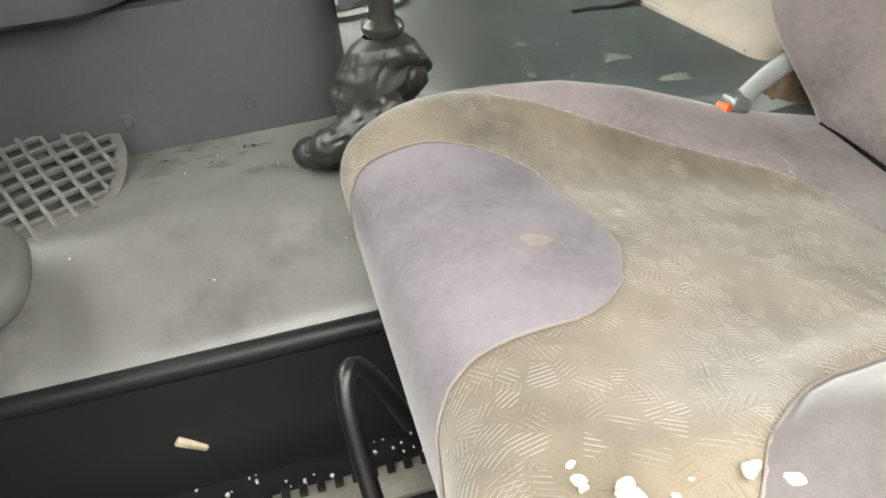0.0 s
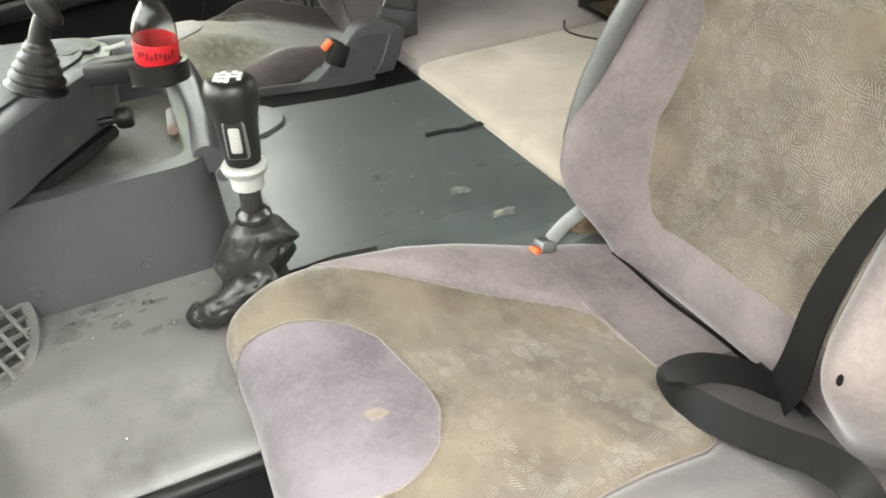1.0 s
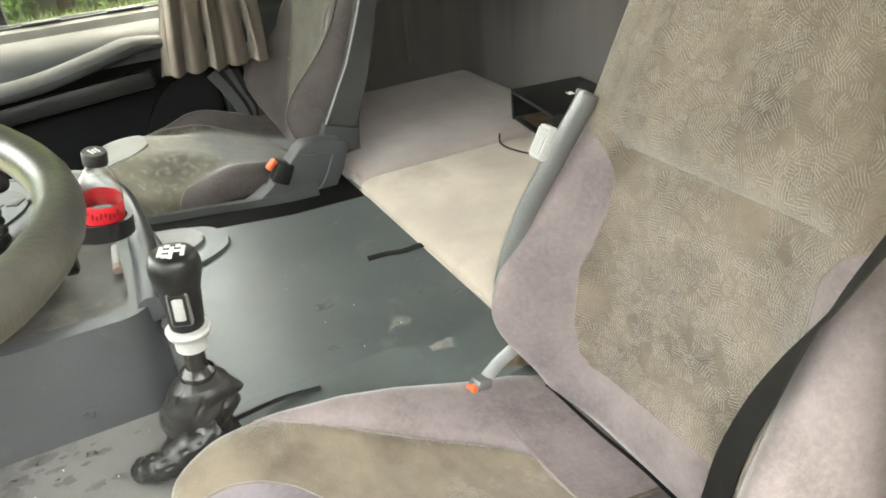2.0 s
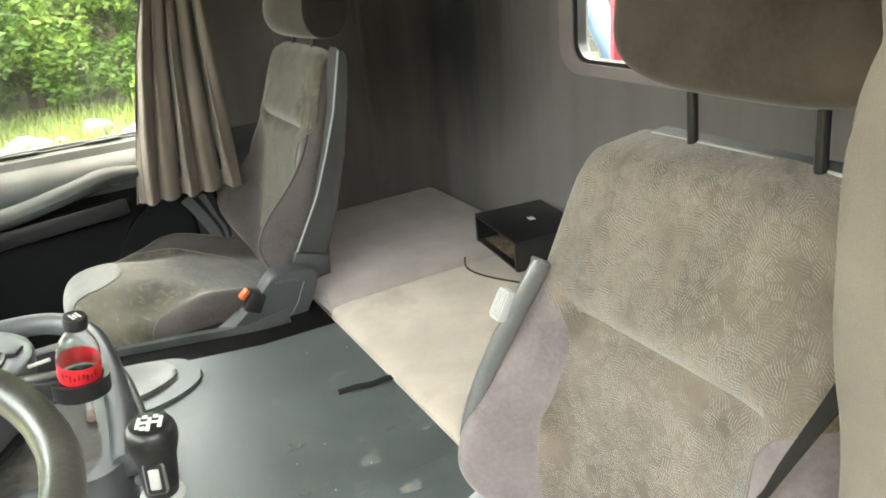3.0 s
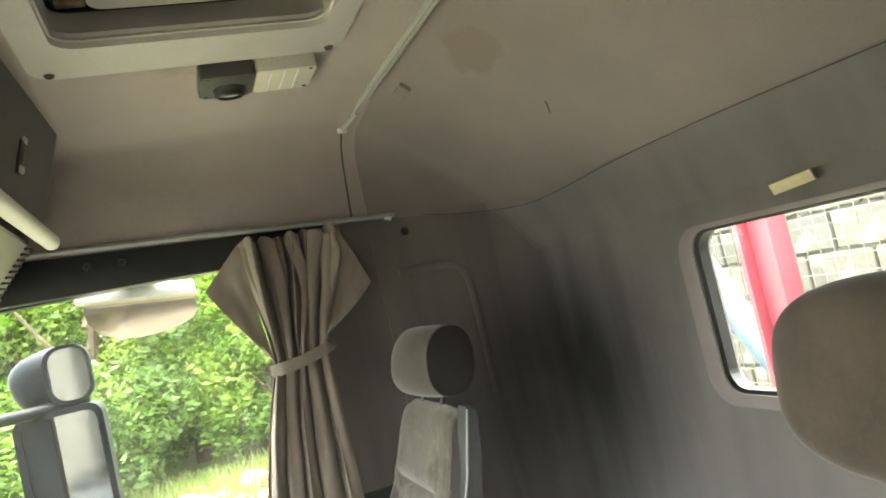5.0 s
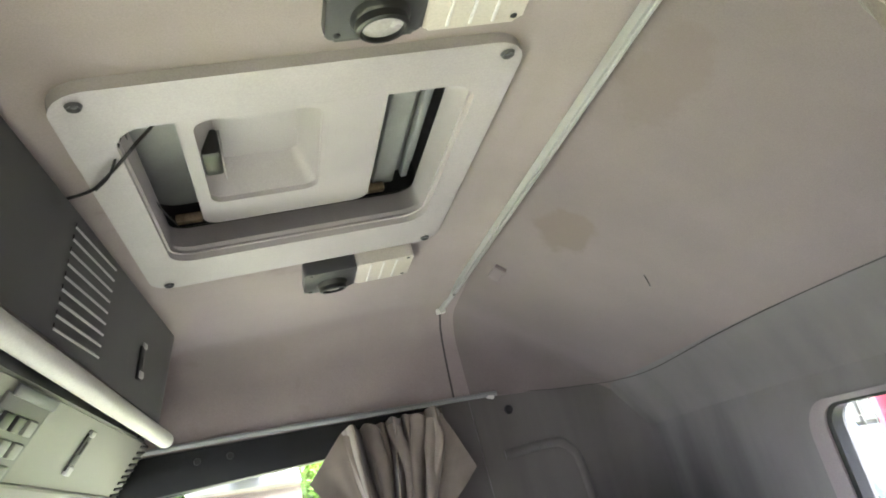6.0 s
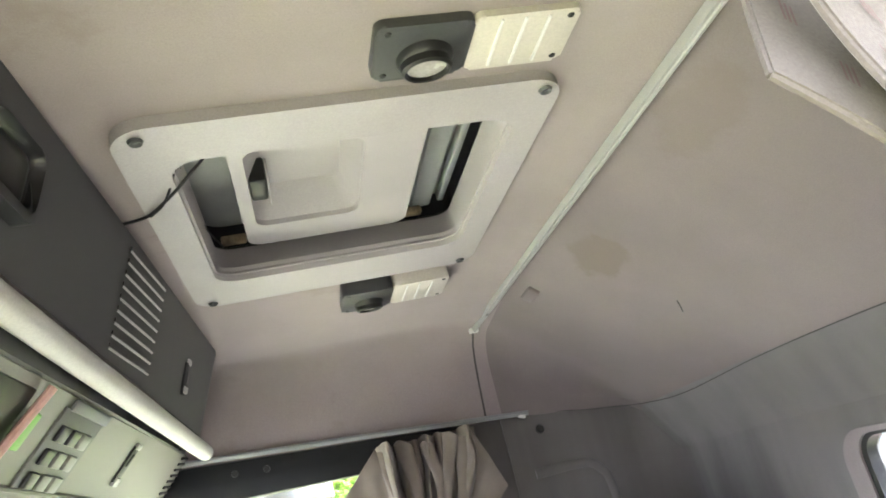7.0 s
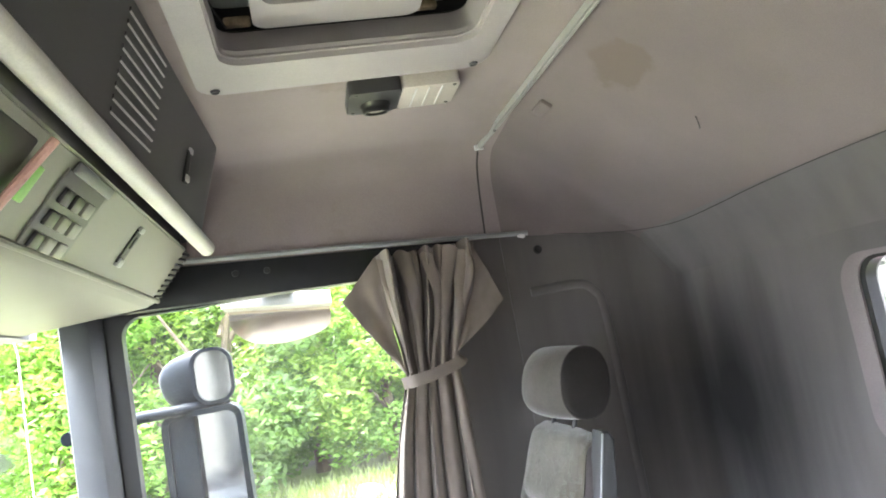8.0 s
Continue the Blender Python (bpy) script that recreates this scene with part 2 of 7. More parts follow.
BUNKTOP = surface("cream_bunk_cloth", (0.43, 0.372, 0.315), 0.95, 6, 500, 0.16, 0.3, 0.001, dirt=(0.30, 0.25, 0.19), dirt_at=(0.58, 0.8), dirt_scale=5, sheen=0.2, spec=0.15)
BUNKGREY = surface("grey_mattress_velour", (0.35, 0.30, 0.287), 0.95, 7, 600, 0.16, 0.3, 0.001, sheen=0.3, spec=0.15)
# same cloth as the ceiling, darkened to stand for the dimmer walls
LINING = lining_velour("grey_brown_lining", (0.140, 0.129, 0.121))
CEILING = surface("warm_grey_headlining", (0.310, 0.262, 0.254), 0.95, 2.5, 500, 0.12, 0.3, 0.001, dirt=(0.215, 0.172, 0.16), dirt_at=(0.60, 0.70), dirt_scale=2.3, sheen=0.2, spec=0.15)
HATCHW = surface("off_white_moulded_plastic", (0.40, 0.37, 0.365), 0.5, 5, 400, 0.08, 0.15, 0.0006)
ALLOY = surface("pale_anodised_alloy", (0.46, 0.46, 0.44), 0.32, 2, 900, 0.06, 0.0, metal=0.3)
CREAM = surface("cream_lamp_plastic", (0.56, 0.515, 0.455), 0.4, 8, 300, 0.08, 0.05, 0.0004)
OLIVE = surface("olive_grey_locker_plastic", (0.178, 0.172, 0.134), 0.5, 4, 500, 0.1, 0.2, 0.0006)
CURTAIN = surface("greige_curtain_cloth", (0.222, 0.188, 0.158), 0.95, 12, 900, 0.14, 0.4, 0.0008, sheen=0.2, spec=0.1)
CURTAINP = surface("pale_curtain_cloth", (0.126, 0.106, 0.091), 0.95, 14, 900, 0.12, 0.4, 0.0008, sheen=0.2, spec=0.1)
WHITE = surface("white_plastic", (0.72, 0.71, 0.69), 0.45, 12, 300, 0.06, 0.05, 0.0004)
ORANGE = surface("orange_button", (0.75, 0.12, 0.03), 0.4, 20, 300, 0.1, 0.05, 0.0004)
WEB = surface("belt_webbing", (0.0065, 0.0068, 0.007), 0.65, 20, 900, 0.2, 0.4, 0.0006, spec=0.25)
REDLABEL = surface("red_label", (0.62, 0.02, 0.03), 0.35, 20, 300, 0.1, 0.03, 0.0003)
TAPE = surface("yellowed_tape", (0.55, 0.47, 0.28), 0.5, 30, 300, 0.15, 0.1, 0.0005)
# dark tone of the unseen walls added to block light
BLOCKER = surface("unseen_blocker_dark", (0.085, 0.082, 0.076), 0.95, 2, 90, 0.2, 0.3, 0.003)
CLEAR = glass("window_glass", (0.97, 0.99, 0.98), 1.2)


def stained_lining(name, color):
    """Grey headlining cloth with two soft-edged brown damp marks."""
    m = surface(name, color, 0.95, 2.5, 500, 0.12, 0.3, 0.001, sheen=0.2, spec=0.15)
    nd, lk = m.node_tree.nodes, m.node_tree.links
    bs = nd["Principled BSDF"]
    plain = bs.inputs["Base Color"].links[0].from_socket
    co = nd.new("ShaderNodeTexCoord").outputs["Object"]
    ragged = noise_node(nd, lk, co, 14.0, 5.0, 0.6)
    col = plain
    for at, size, depth in (((0.845, 1.42, 2.19), (0.055, 0.095, 0.06), 0.8), ((0.82, 0.92, 2.235), (0.055, 0.12, 0.06), 0.38)):
        mp = nd.new("ShaderNodeMapping")
        mp.inputs["Location"].default_value = tuple(-a / b for a, b in zip(at, size))
        mp.inputs["Scale"].default_value = tuple(1 / b for b in size)
        lk.new(co, mp.inputs["Vector"])
        ln = nd.new("ShaderNodeVectorMath")
        ln.operation = "LENGTH"
        lk.new(mp.outputs["Vector"], ln.inputs[0])
        edge = math_node(nd, lk, "ADD", ln.outputs["Value"], math_node(nd, lk, "MULTIPLY", ragged, 1.5))
        spot = nd.new("ShaderNodeMapRange")
        for key, val in (("From Min", 1.82), ("From Max", 1.60), ("To Min", 0.0), ("To Max", depth)):
            spot.inputs[key].default_value = val
        lk.new(edge, spot.inputs["Value"])
        col = mix_node(nd, lk, spot.outputs["Result"], col, tuple(c * k for c, k in zip(color, (0.74, 0.70, 0.62))))
    lk.new(col, bs.inputs["Base Color"])
    return m


def dusty_glass(name):
    """Clear glass under a thin uneven film of road dust with dried runs."""
    m = glass(name, (0.97, 0.99, 0.98), 1.2)
    nd, lk = m.node_tree.nodes, m.node_tree.links
    co = nd.new("ShaderNodeTexCoord").outputs["Object"]
    runs = nd.new("ShaderNodeMapping")
    runs.inputs["Scale"].default_value = (9.0, 9.0, 1.6)
    lk.new(co, runs.inputs["Vector"])
    film = math_node(nd, lk, "ADD", math_node(nd, lk, "MULTIPLY", ramp_node(nd, lk, noise_node(nd, lk, runs.outputs["Vector"], 2.2, 5.0), 0.35, 0.75), 0.006),
                     math_node(nd, lk, "MULTIPLY", ramp_node(nd, lk, noise_node(nd, lk, co, 120.0, 3.0), 0.62, 0.72), 0.006))
    film = math_node(nd, lk, "ADD", film, 0.0015)
    dust = nd.new("ShaderNodeBsdfTranslucent")
    dust.inputs["Color"].default_value = (0.62, 0.60, 0.55, 1)
    mx = nd.new("ShaderNodeMixShader")
    lk.new(film, mx.inputs["Fac"])
    lk.new(nd["Principled BSDF"].outputs["BSDF"], mx.inputs[1])
    lk.new(dust.outputs["BSDF"], mx.inputs[2])
    lk.new(mx.outputs["Shader"], nd["Material Output"].inputs["Surface"])
    return m


# ceiling cloth again, darker where less light reaches the rear slope
CEILING_REAR_DIM = stained_lining("dim_rear_headlining", (0.214, 0.181, 0.174))
DUSTY = dusty_glass("dusty_side_glass")
BOTTLE = glass("clear_bottle", (0.99, 1.0, 0.995), 1.3, 0.10)
FROST = surface("frosted_lens", (0.40, 0.38, 0.36), 0.25, 30, 200, 0.15, 0.1, 0.0005)
MIRROR = surface("mirror_face", (0.62, 0.63, 0.64), 0.03, 3, 10, 0.01, 0.0, 0.0, metal=1.0)
SEAMC = surface("seam_shadow_gap", (0.072, 0.066, 0.063), 0.9, 10, 300, 0.2, 0.0)
RED = surface("red_painted_steel", (0.24, 0.035, 0.052), 0.45, 3, 90, 0.15, 0.05, 0.001)
BLUE = surface("blue_tarpaulin", (0.05, 0.085, 0.16), 0.5, 4, 120, 0.2, 0.1, 0.001)
BLOCK = surface("pale_concrete_block", (0.105, 0.103, 0.092), 0.9, 5, 90, 0.15, 0.4, 0.004, dirt=(0.28, 0.29, 0.22), dirt_at=(0.5, 0.7), dirt_scale=6, random_piece=0.25)
MORTAR = surface("mortar", (0.135, 0.132, 0.12), 0.95, 9, 120, 0.2, 0.3, 0.003)
WIRE = surface("galvanised_wire", (0.22, 0.22, 0.20), 0.45, 20, 100, 0.2, 0.0, metal=0.7)
STONE = surface("pale_rubble_stone", (0.20, 0.197, 0.185), 0.9, 6, 60, 0.3, 0.5, 0.01)
GROUND = surface("gravel_ground", (0.17, 0.16, 0.125), 0.95, 0.5, 25, 0.25, 0.6, 0.02, dirt=(0.14, 0.17, 0.05), dirt_at=(0.44, 0.56), dirt_scale=0.5)
BARK = surface("bark", (0.13, 0.10, 0.07), 0.9, 6, 60, 0.3, 0.6, 0.01)
LEAVES = [leaf_material("leaf_mid_green", (0.14, 0.245, 0.052)), leaf_material("leaf_light_green", (0.215, 0.315, 0.075)),
          leaf_material("leaf_dark_green", (0.085, 0.145, 0.042))]
GRASS = leaf_material("grass_blade", (0.135, 0.17, 0.062))


# ---------------------------------------------------------------- mesh helpers
BASES = {}


def thing(name, base, label, category, group="", kind=""):
    ob = new(name)
    ob.location = base
    ob.empty_display_size = 0.05
    BASES[ob.name] = Vector(base)
    return tagged(ob, label, category, group, kind)


def part(name, bm, material, parent=None, label="", smooth=True):
    """Links a bmesh, given in world metres, as one mesh under a thing or a part."""
    base = BASES.get(parent.name, Vector()) if parent else Vector()
    me = bpy.data.meshes.new(name)
    bmesh.ops.recalc_face_normals(bm, faces=bm.faces)
    bmesh.ops.translate(bm, verts=bm.verts, vec=-base)
    bm.to_mesh(me)
    bm.free()
    me.materials.append(material)
    if smooth:
        me.shade_smooth()
        me.set_sharp_from_angle(angle=radians(38))
    ob = new(name, me)
    if parent:
        ob.parent = parent
        BASES[ob.name] = base
    if label:
        tagged(ob, label)
    return ob


def structure(name, bm, material, label, category="structure", smooth=True):
    return tagged(part(name, bm, material, None, "", smooth), label, category, "", "structure")


def lone(name, bm, material, label, category, group="", base=None):
    """A thing that is a single mesh."""
    ob = part(name, bm, material)
    return tagged(ob, label, category, group)


def B():
    return bmesh.new()


def rbox(bm, c, size, bevel=0.0, rot=(0, 0, 0), seg=2):
    """A box round c with rounded edges."""
    m = pose(*c, *rot) @ Matrix.Diagonal((*size, 1))
    got = bmesh.ops.create_cube(bm, size=1.0, matrix=m)["verts"]
    if bevel:
        edges = {e for v in got for e in v.link_edges}
        bmesh.ops.bevel(bm, geom=list(edges), offset=bevel, segments=seg, affect="EDGES", profile=0.5)
    return bm


def basis(d):
    d = Vector(d).normalized()
    a = d.orthogonal().normalized()
    return d, a, d.cross(a)


def tube(bm, pts, r, seg=10, flat=1.0, side=None, closed=False):
    """A swept tube; flat squeezes it across 'side'."""
    pts = [Vector(p) for p in pts]
    rad = r if isinstance(r, (list, tuple)) else [r] * len(pts)
    rings, ref = [], None
    n = len(pts)
    for i, p in enumerate(pts):
        if closed:
            d = pts[(i + 1) % n] - pts[i - 1]
        else:
            d = pts[min(i + 1, n - 1)] - pts[max(i - 1, 0)]
        d.normalize()
        if ref is None:
            ref = Vector(side) if side is not None else d.orthogonal()
        a = (ref - d * ref.dot(d)).normalized()
        if side is None:
            ref = a
        b = d.cross(a)
        rings.append([bm.verts.new(p + (a * math.cos(2 * math.pi * k / seg) + b * math.sin(2 * math.pi * k / seg) * flat) * rad[i]) for k in range(seg)])
    for i in range(n if closed else n - 1):
        r0, r1 = rings[i], rings[(i + 1) % n]
        for k in range(seg):
            bm.faces.new((r0[k], r0[(k + 1) % seg], r1[(k + 1) % seg], r1[k]))
    if not closed:
        bm.faces.new(rings[0][::-1])
        bm.faces.new(rings[-1])
    return bm


def lathe(bm, profile, at, axis=(0, 0, 1), seg=32):
    """Turns (radius, height) pairs round an axis through at."""
    d, a, b = basis(axis)
    at = Vector(at)
    rings = []
    for r, h in profile:
        if r < 1e-5:
            rings.append([bm.verts.new(at + d * h)])
        else:
            rings.append([bm.verts.new(at + d * h + (a * math.cos(2 * math.pi * k / seg) + b * math.sin(2 * math.pi * k / seg)) * r) for k in range(seg)])
    for r0, r1 in zip(rings, rings[1:]):
        for k in range(seg):
            j = (k + 1) % seg
            vs = [r0[0 if len(r0) == 1 else k], r0[0 if len(r0) == 1 else j], r1[0 if len(r1) == 1 else j], r1[0 if len(r1) == 1 else k]]
            vs = list(dict.fromkeys(vs))
            if len(vs) > 2:
                bm.faces.new(vs)
    return bm


def prism(bm, pts, axis, lo, hi, bevel=0.0, seg=2):
    """A flat outline pushed along an axis. pts are the other two coordinates in order x, y, z."""
    def at(p, h):
        c = list(p)
        c.insert("xyz".index(axis), h)
        return bm.verts.new(c)
    a, b = [at(p, lo) for p in pts], [at(p, hi) for p in pts]
    n = len(pts)
    caps = [bm.faces.new(a), bm.faces.new(b)]
    for i in range(n):
        bm.faces.new((a[i], a[(i + 1) % n], b[(i + 1) % n], b[i]))
    if bevel:
        edges = {e for f in caps for e in f.edges}
        bmesh.ops.bevel(bm, geom=list(edges), offset=bevel, segments=seg, affect="EDGES", profile=0.5)
    return bm


def round_rect(u0, v0, u1, v1, r, n=6):
    """The outline of a rectangle with round corners."""
    out = []
    for cu, cv, a0 in ((u1 - r, v1 - r, 0), (u0 + r, v1 - r, 90), (u0 + r, v0 + r, 180), (u1 - r, v0 + r, 270)):
        for k in range(n + 1):
            a = radians(a0 + 90 * k / n)
            out.append((cu + r * math.cos(a), cv + r * math.sin(a)))
    return out


def ring_plate(bm, outer, inner, axis, lo, hi, bevel=0.0, seg=2):
    """A plate with a hole: two outlines with as many points each."""
    def at(p, h):
        c = list(p)
        c.insert("xyz".index(axis), h)
        return bm.verts.new(c)
    n = len(outer)
    ao, bo = [at(p, lo) for p in outer], [at(p, hi) for p in outer]
    ai, bi = [at(p, lo) for p in inner], [at(p, hi) for p in inner]
    for i in range(n):
        j = (i + 1) % n
        bm.faces.new((ao[i], ao[j], ai[j], ai[i]))
        bm.faces.new((bo[i], bi[i], bi[j], bo[j]))
        bm.faces.new((ao[i], bo[i], bo[j], ao[j]))
        bm.faces.new((ai[i], ai[j], bi[j], bi[i]))
    if bevel:
        edges = [e for e in bm.edges if len(e.link_faces) == 2 and e.calc_face_angle() > 1.0]
        bmesh.ops.bevel(bm, geom=edges, offset=bevel, segments=seg, affect="EDGES", profile=0.5)
    return bm


def sheet(bm, f, nu, nv, uvs=None, close_u=False):
    """A grid of points f(i / nu, j / nv), with a UV map in metres where uvs gives one."""
    lay = bm.loops.layers.uv.new("UVMap") if uvs else None
    vs = [[bm.verts.new(f(i / nu, j / nv)) for j in range(nv + 1)] for i in range(nu + (0 if close_u else 1))]
    for i in range(nu):
        k = (i + 1) % len(vs)
        for j in range(nv):
            fc = bm.faces.new((vs[i][j], vs[k][j], vs[k][j + 1], vs[i][j + 1]))
            if lay:
                for lp, (a, b) in zip(fc.loops, ((i, j), (i + 1, j), (i + 1, j + 1), (i, j + 1))):
                    lp[lay].uv = uvs(a / nu, b / nv)
    return bm


def thicken(bm, t):
    """Gives a sheet a back at the distance t along its normals, and a rim."""
    bmesh.ops.recalc_face_normals(bm, faces=bm.faces)
    bm.normal_update()
    rim = [e for e in bm.edges if len(e.link_faces) == 1]
    front = list(bm.faces)
    twin = {v: bm.verts.new(v.co - v.normal * t) for v in list(bm.verts)}
    for e in rim:
        a, c = e.verts
        bm.faces.new((a, c, twin[c], twin[a]))
    for f in front:
        bm.faces.new([twin[v] for v in reversed(f.verts)])
    return bm


def spline(pts, n):
    """Points along a smooth curve through pts (Catmull-Rom)."""
    pts = [Vector(p) for p in pts]
    ext = [pts[0] * 2 - pts[1], *pts, pts[-1] * 2 - pts[-2]]
    out = []
    for i in range(n + 1):
        t = i / n * (len(pts) - 1)
        k = min(int(t), len(pts) - 2)
        u = t - k
        p0, p1, p2, p3 = ext[k:k + 4]
        out.append(0.5 * ((2 * p1) + (p2 - p0) * u + (2 * p0 - 5 * p1 + 4 * p2 - p3) * u * u + (3 * p1 - p0 - 3 * p2 + p3) * u ** 3))
    return out


def lerp_table(x, table):
    """Straight-line lookup in (x, y) pairs."""
    if x <= table[0][0]:
        return table[0][1]
    for (x0, y0), (x1, y1) in zip(table, table[1:]):
        if x <= x1:
            return y0 + (y1 - y0) * (x - x0) / (x1 - x0)
    return table[-1][1]


def smooth01(x):
    x = max(0.0, min(1.0, x))
    return x * x * (3 - 2 * x)


# ---------------------------------------------------------------- the cab's shell
MID = 1.19           # the cab's middle line across
FAR, NEAR = 2.13, 0.25
REAR = 1.21


def top_height(x):
    return lerp_table(x, ((-0.5, 2.32), (0.60, 2.318), (0.70, 2.305), (0.76, 2.272), (1.10, 1.985), (1.15, 1.942), (1.18, 1.88), (1.22, 1.78)))


def build_shell():
    # roof lining: flat over the seats, sloping down towards the back, rolled into the side walls
    def lining(u, v):
        x = -0.48 + 1.70 * u
        top = top_height(x)
        seam = min(1.99, 1.99 - 0.11 * (x - 0.72))
        sag = lerp_table(x, ((0.80, 0.05), (1.0, 0.02), (1.1, 0.012)))
        r = max(0.010, min(0.10, 0.9 * (top - sag - seam)))
        foot = min(seam, top - sag - r - 0.002)
        half = (FAR - NEAR) / 2 - 0.003
        turn = max(0.0, x - (REAR - 0.11))
        half -= 0.11 - math.sqrt(max(0.0, 0.0121 - min(turn, 0.109) ** 2))
        side = top - sag - foot - r
        total = 2 * side + math.pi * r + 2 * (half - r)
        d = v * total
        flip = d > total / 2
        if flip:
            d = total - d
        if d < side:
            y, z = half, foot + d
        elif d < side + math.pi * r / 2:
            a = (d - side) / r
            y, z = half - r + r * math.cos(a), foot + side + r * math.sin(a)
        else:
            w = half - r - (d - side - math.pi * r / 2)
            y = w
            z = top - sag + sag * (1 - (w / (half - r)) ** 2)
        return (x, MID + (-y if flip else y), z)
    bm = sheet(B(), lining, 72, 84)
    # opening under the roof hatch
    gone = [f for f in bm.faces if all(0.05 < v.co.x < 0.62 and 0.89 < v.co.y < 1.61 and v.co.z > 2.2 for v in f.verts)]
    bmesh.ops.delete(bm, geom=gone, context="FACES")
    roof = structure("ceiling", thicken(bm, -0.03), CEILING, "warm grey cloth headlining with damp stains, sloping down at the back", "ceiling")
    roof.data.materials.append(CEILING_REAR_DIM)
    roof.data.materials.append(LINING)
    # rear faces take darker tones in place of the fading light
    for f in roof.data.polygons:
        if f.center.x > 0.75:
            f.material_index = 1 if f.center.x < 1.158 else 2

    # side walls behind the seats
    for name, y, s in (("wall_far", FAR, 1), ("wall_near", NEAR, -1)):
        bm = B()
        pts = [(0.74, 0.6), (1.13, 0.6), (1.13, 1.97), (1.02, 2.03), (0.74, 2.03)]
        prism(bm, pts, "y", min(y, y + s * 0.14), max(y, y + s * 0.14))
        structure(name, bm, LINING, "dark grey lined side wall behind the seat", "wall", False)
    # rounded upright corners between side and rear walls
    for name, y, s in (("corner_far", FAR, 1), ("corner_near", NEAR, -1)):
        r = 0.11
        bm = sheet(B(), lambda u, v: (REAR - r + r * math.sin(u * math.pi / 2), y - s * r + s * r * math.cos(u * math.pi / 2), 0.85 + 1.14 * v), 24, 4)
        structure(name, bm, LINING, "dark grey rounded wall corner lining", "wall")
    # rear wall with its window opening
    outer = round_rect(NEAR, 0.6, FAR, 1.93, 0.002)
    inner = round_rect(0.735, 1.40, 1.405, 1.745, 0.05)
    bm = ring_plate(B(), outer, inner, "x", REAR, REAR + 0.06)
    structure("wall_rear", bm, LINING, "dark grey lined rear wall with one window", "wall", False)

    # low floor at the door and beyond the tunnel
    bm = rbox(B(), (0.38, MID, 0.67), (1.72, 1.96, 0.06))
    structure("floor", bm, DARK, "black rubber cab floor with grit", "floor", False)
    # engine tunnel: top, round shoulders, sloping flanks
    prof = [(0.655, 0.70), (0.662, 0.80), (0.658, 0.835), (0.672, 0.856), (0.72, 0.880), (0.762, 0.902), (0.80, 0.918), (0.86, 0.922)]
    prof = spline([(0, *p) for p in prof], 28)
    prof = [(p.y, p.z) for p in prof]
    prof += [(2 * MID - y, z) for y, z in reversed(prof)]
    bm = sheet(B(), lambda u, v: (-0.45 + 1.03 * u, *prof[round(v * (len(prof) - 1))]), 24, len(prof) - 1)
    structure("engine_tunnel", thicken(bm, 0.01), FLOORGREY, "dusty grey moulded plastic engine tunnel cover with water spots", "floor")
    # black skirt along the tunnel's foot
    bm = sheet(B(), lambda u, v: (-0.45 + 1.03 * u, 0.651 - 0.004 * math.sin(v * 3.1), 0.70 + 0.142 * v), 10, 8)
    structure("tunnel_skirt", thicken(bm, 0.006), DARK, "black scuffed plastic skirt of the engine tunnel", "trim")
    bm = tube(B(), spline([(-0.45, 0.654, 0.842), (-0.2, 0.652, 0.842), (0.1, 0.650, 0.843), (0.58, 0.650, 0.843)], 20), 0.0105, 10)
    structure("tunnel_lip", bm, DARK, "rolled black lip along the tunnel skirt", "trim")

    # front: wall under the windscreen, pillars, header
    bm = rbox(B(), (-0.52, MID, 0.88), (0.06, 1.98, 0.48))
    structure("wall_front", bm, DARK, "dark front wall below the windscreen", "wall", False)
    bm = rbox(B(), (-0.52, MID, 2.12), (0.06, 1.98, 0.40))
    structure("wall_front_header", bm, LINING, "dark header above the windscreen", "wall", False)
    for name, y in (("pillar_far", FAR + 0.035), ("pillar_near", NEAR - 0.04)):
        bm = prism(B(), [(-0.43, y - 0.01), (-0.418, y - 0.045), (-0.39, y - 0.056), (-0.35, y - 0.05), (-0.325, y - 0.02), (-0.325, y + 0.05), (-0.43, y + 0.05)], "z", 0.7, 2.06, 0.008)
        structure(name, bm, SHELL, "grey plastic windscreen pillar trim", "pillar")
    bm = prism(B(), round_rect(NEAR - 0.03, 1.11, FAR + 0.03, 1.93, 0.05), "x", -0.535, -0.529)
    ob = structure("window_front", bm, CLEAR, "clear windscreen glass", "window")
    ob.visible_shadow = False

    # driver's door side: open doorway with header, sill and rear post
    bm = rbox(B(), (0.15, NEAR - 0.09, 2.05), (1.2, 0.17, 0.12), 0.01)
    structure("door_header", bm, DARK, "dark header over the open doorway", "trim")
    # added unseen walls that hold back sky light at doorway and windscreen
    structure("wall_light_block", rbox(B(), (0.0, -2.4, 0.85), (14.0, 0.2, 3.2)), BLOCKER, "added unseen dark wall that blocks light beside the open doorway", "wall", False)
    structure("wall_light_block_front", rbox(B(), (-6.0, 0.0, 1.15), (0.2, 9.0, 3.8)), BLOCKER, "added unseen dark wall that blocks low sky ahead of the truck", "wall", False)
    bm = rbox(B(), (0.15, NEAR - 0.05, 0.66), (1.2, 0.10, 0.08), 0.01)
    structure("door_sill", bm, DARK, "black door sill", "trim")


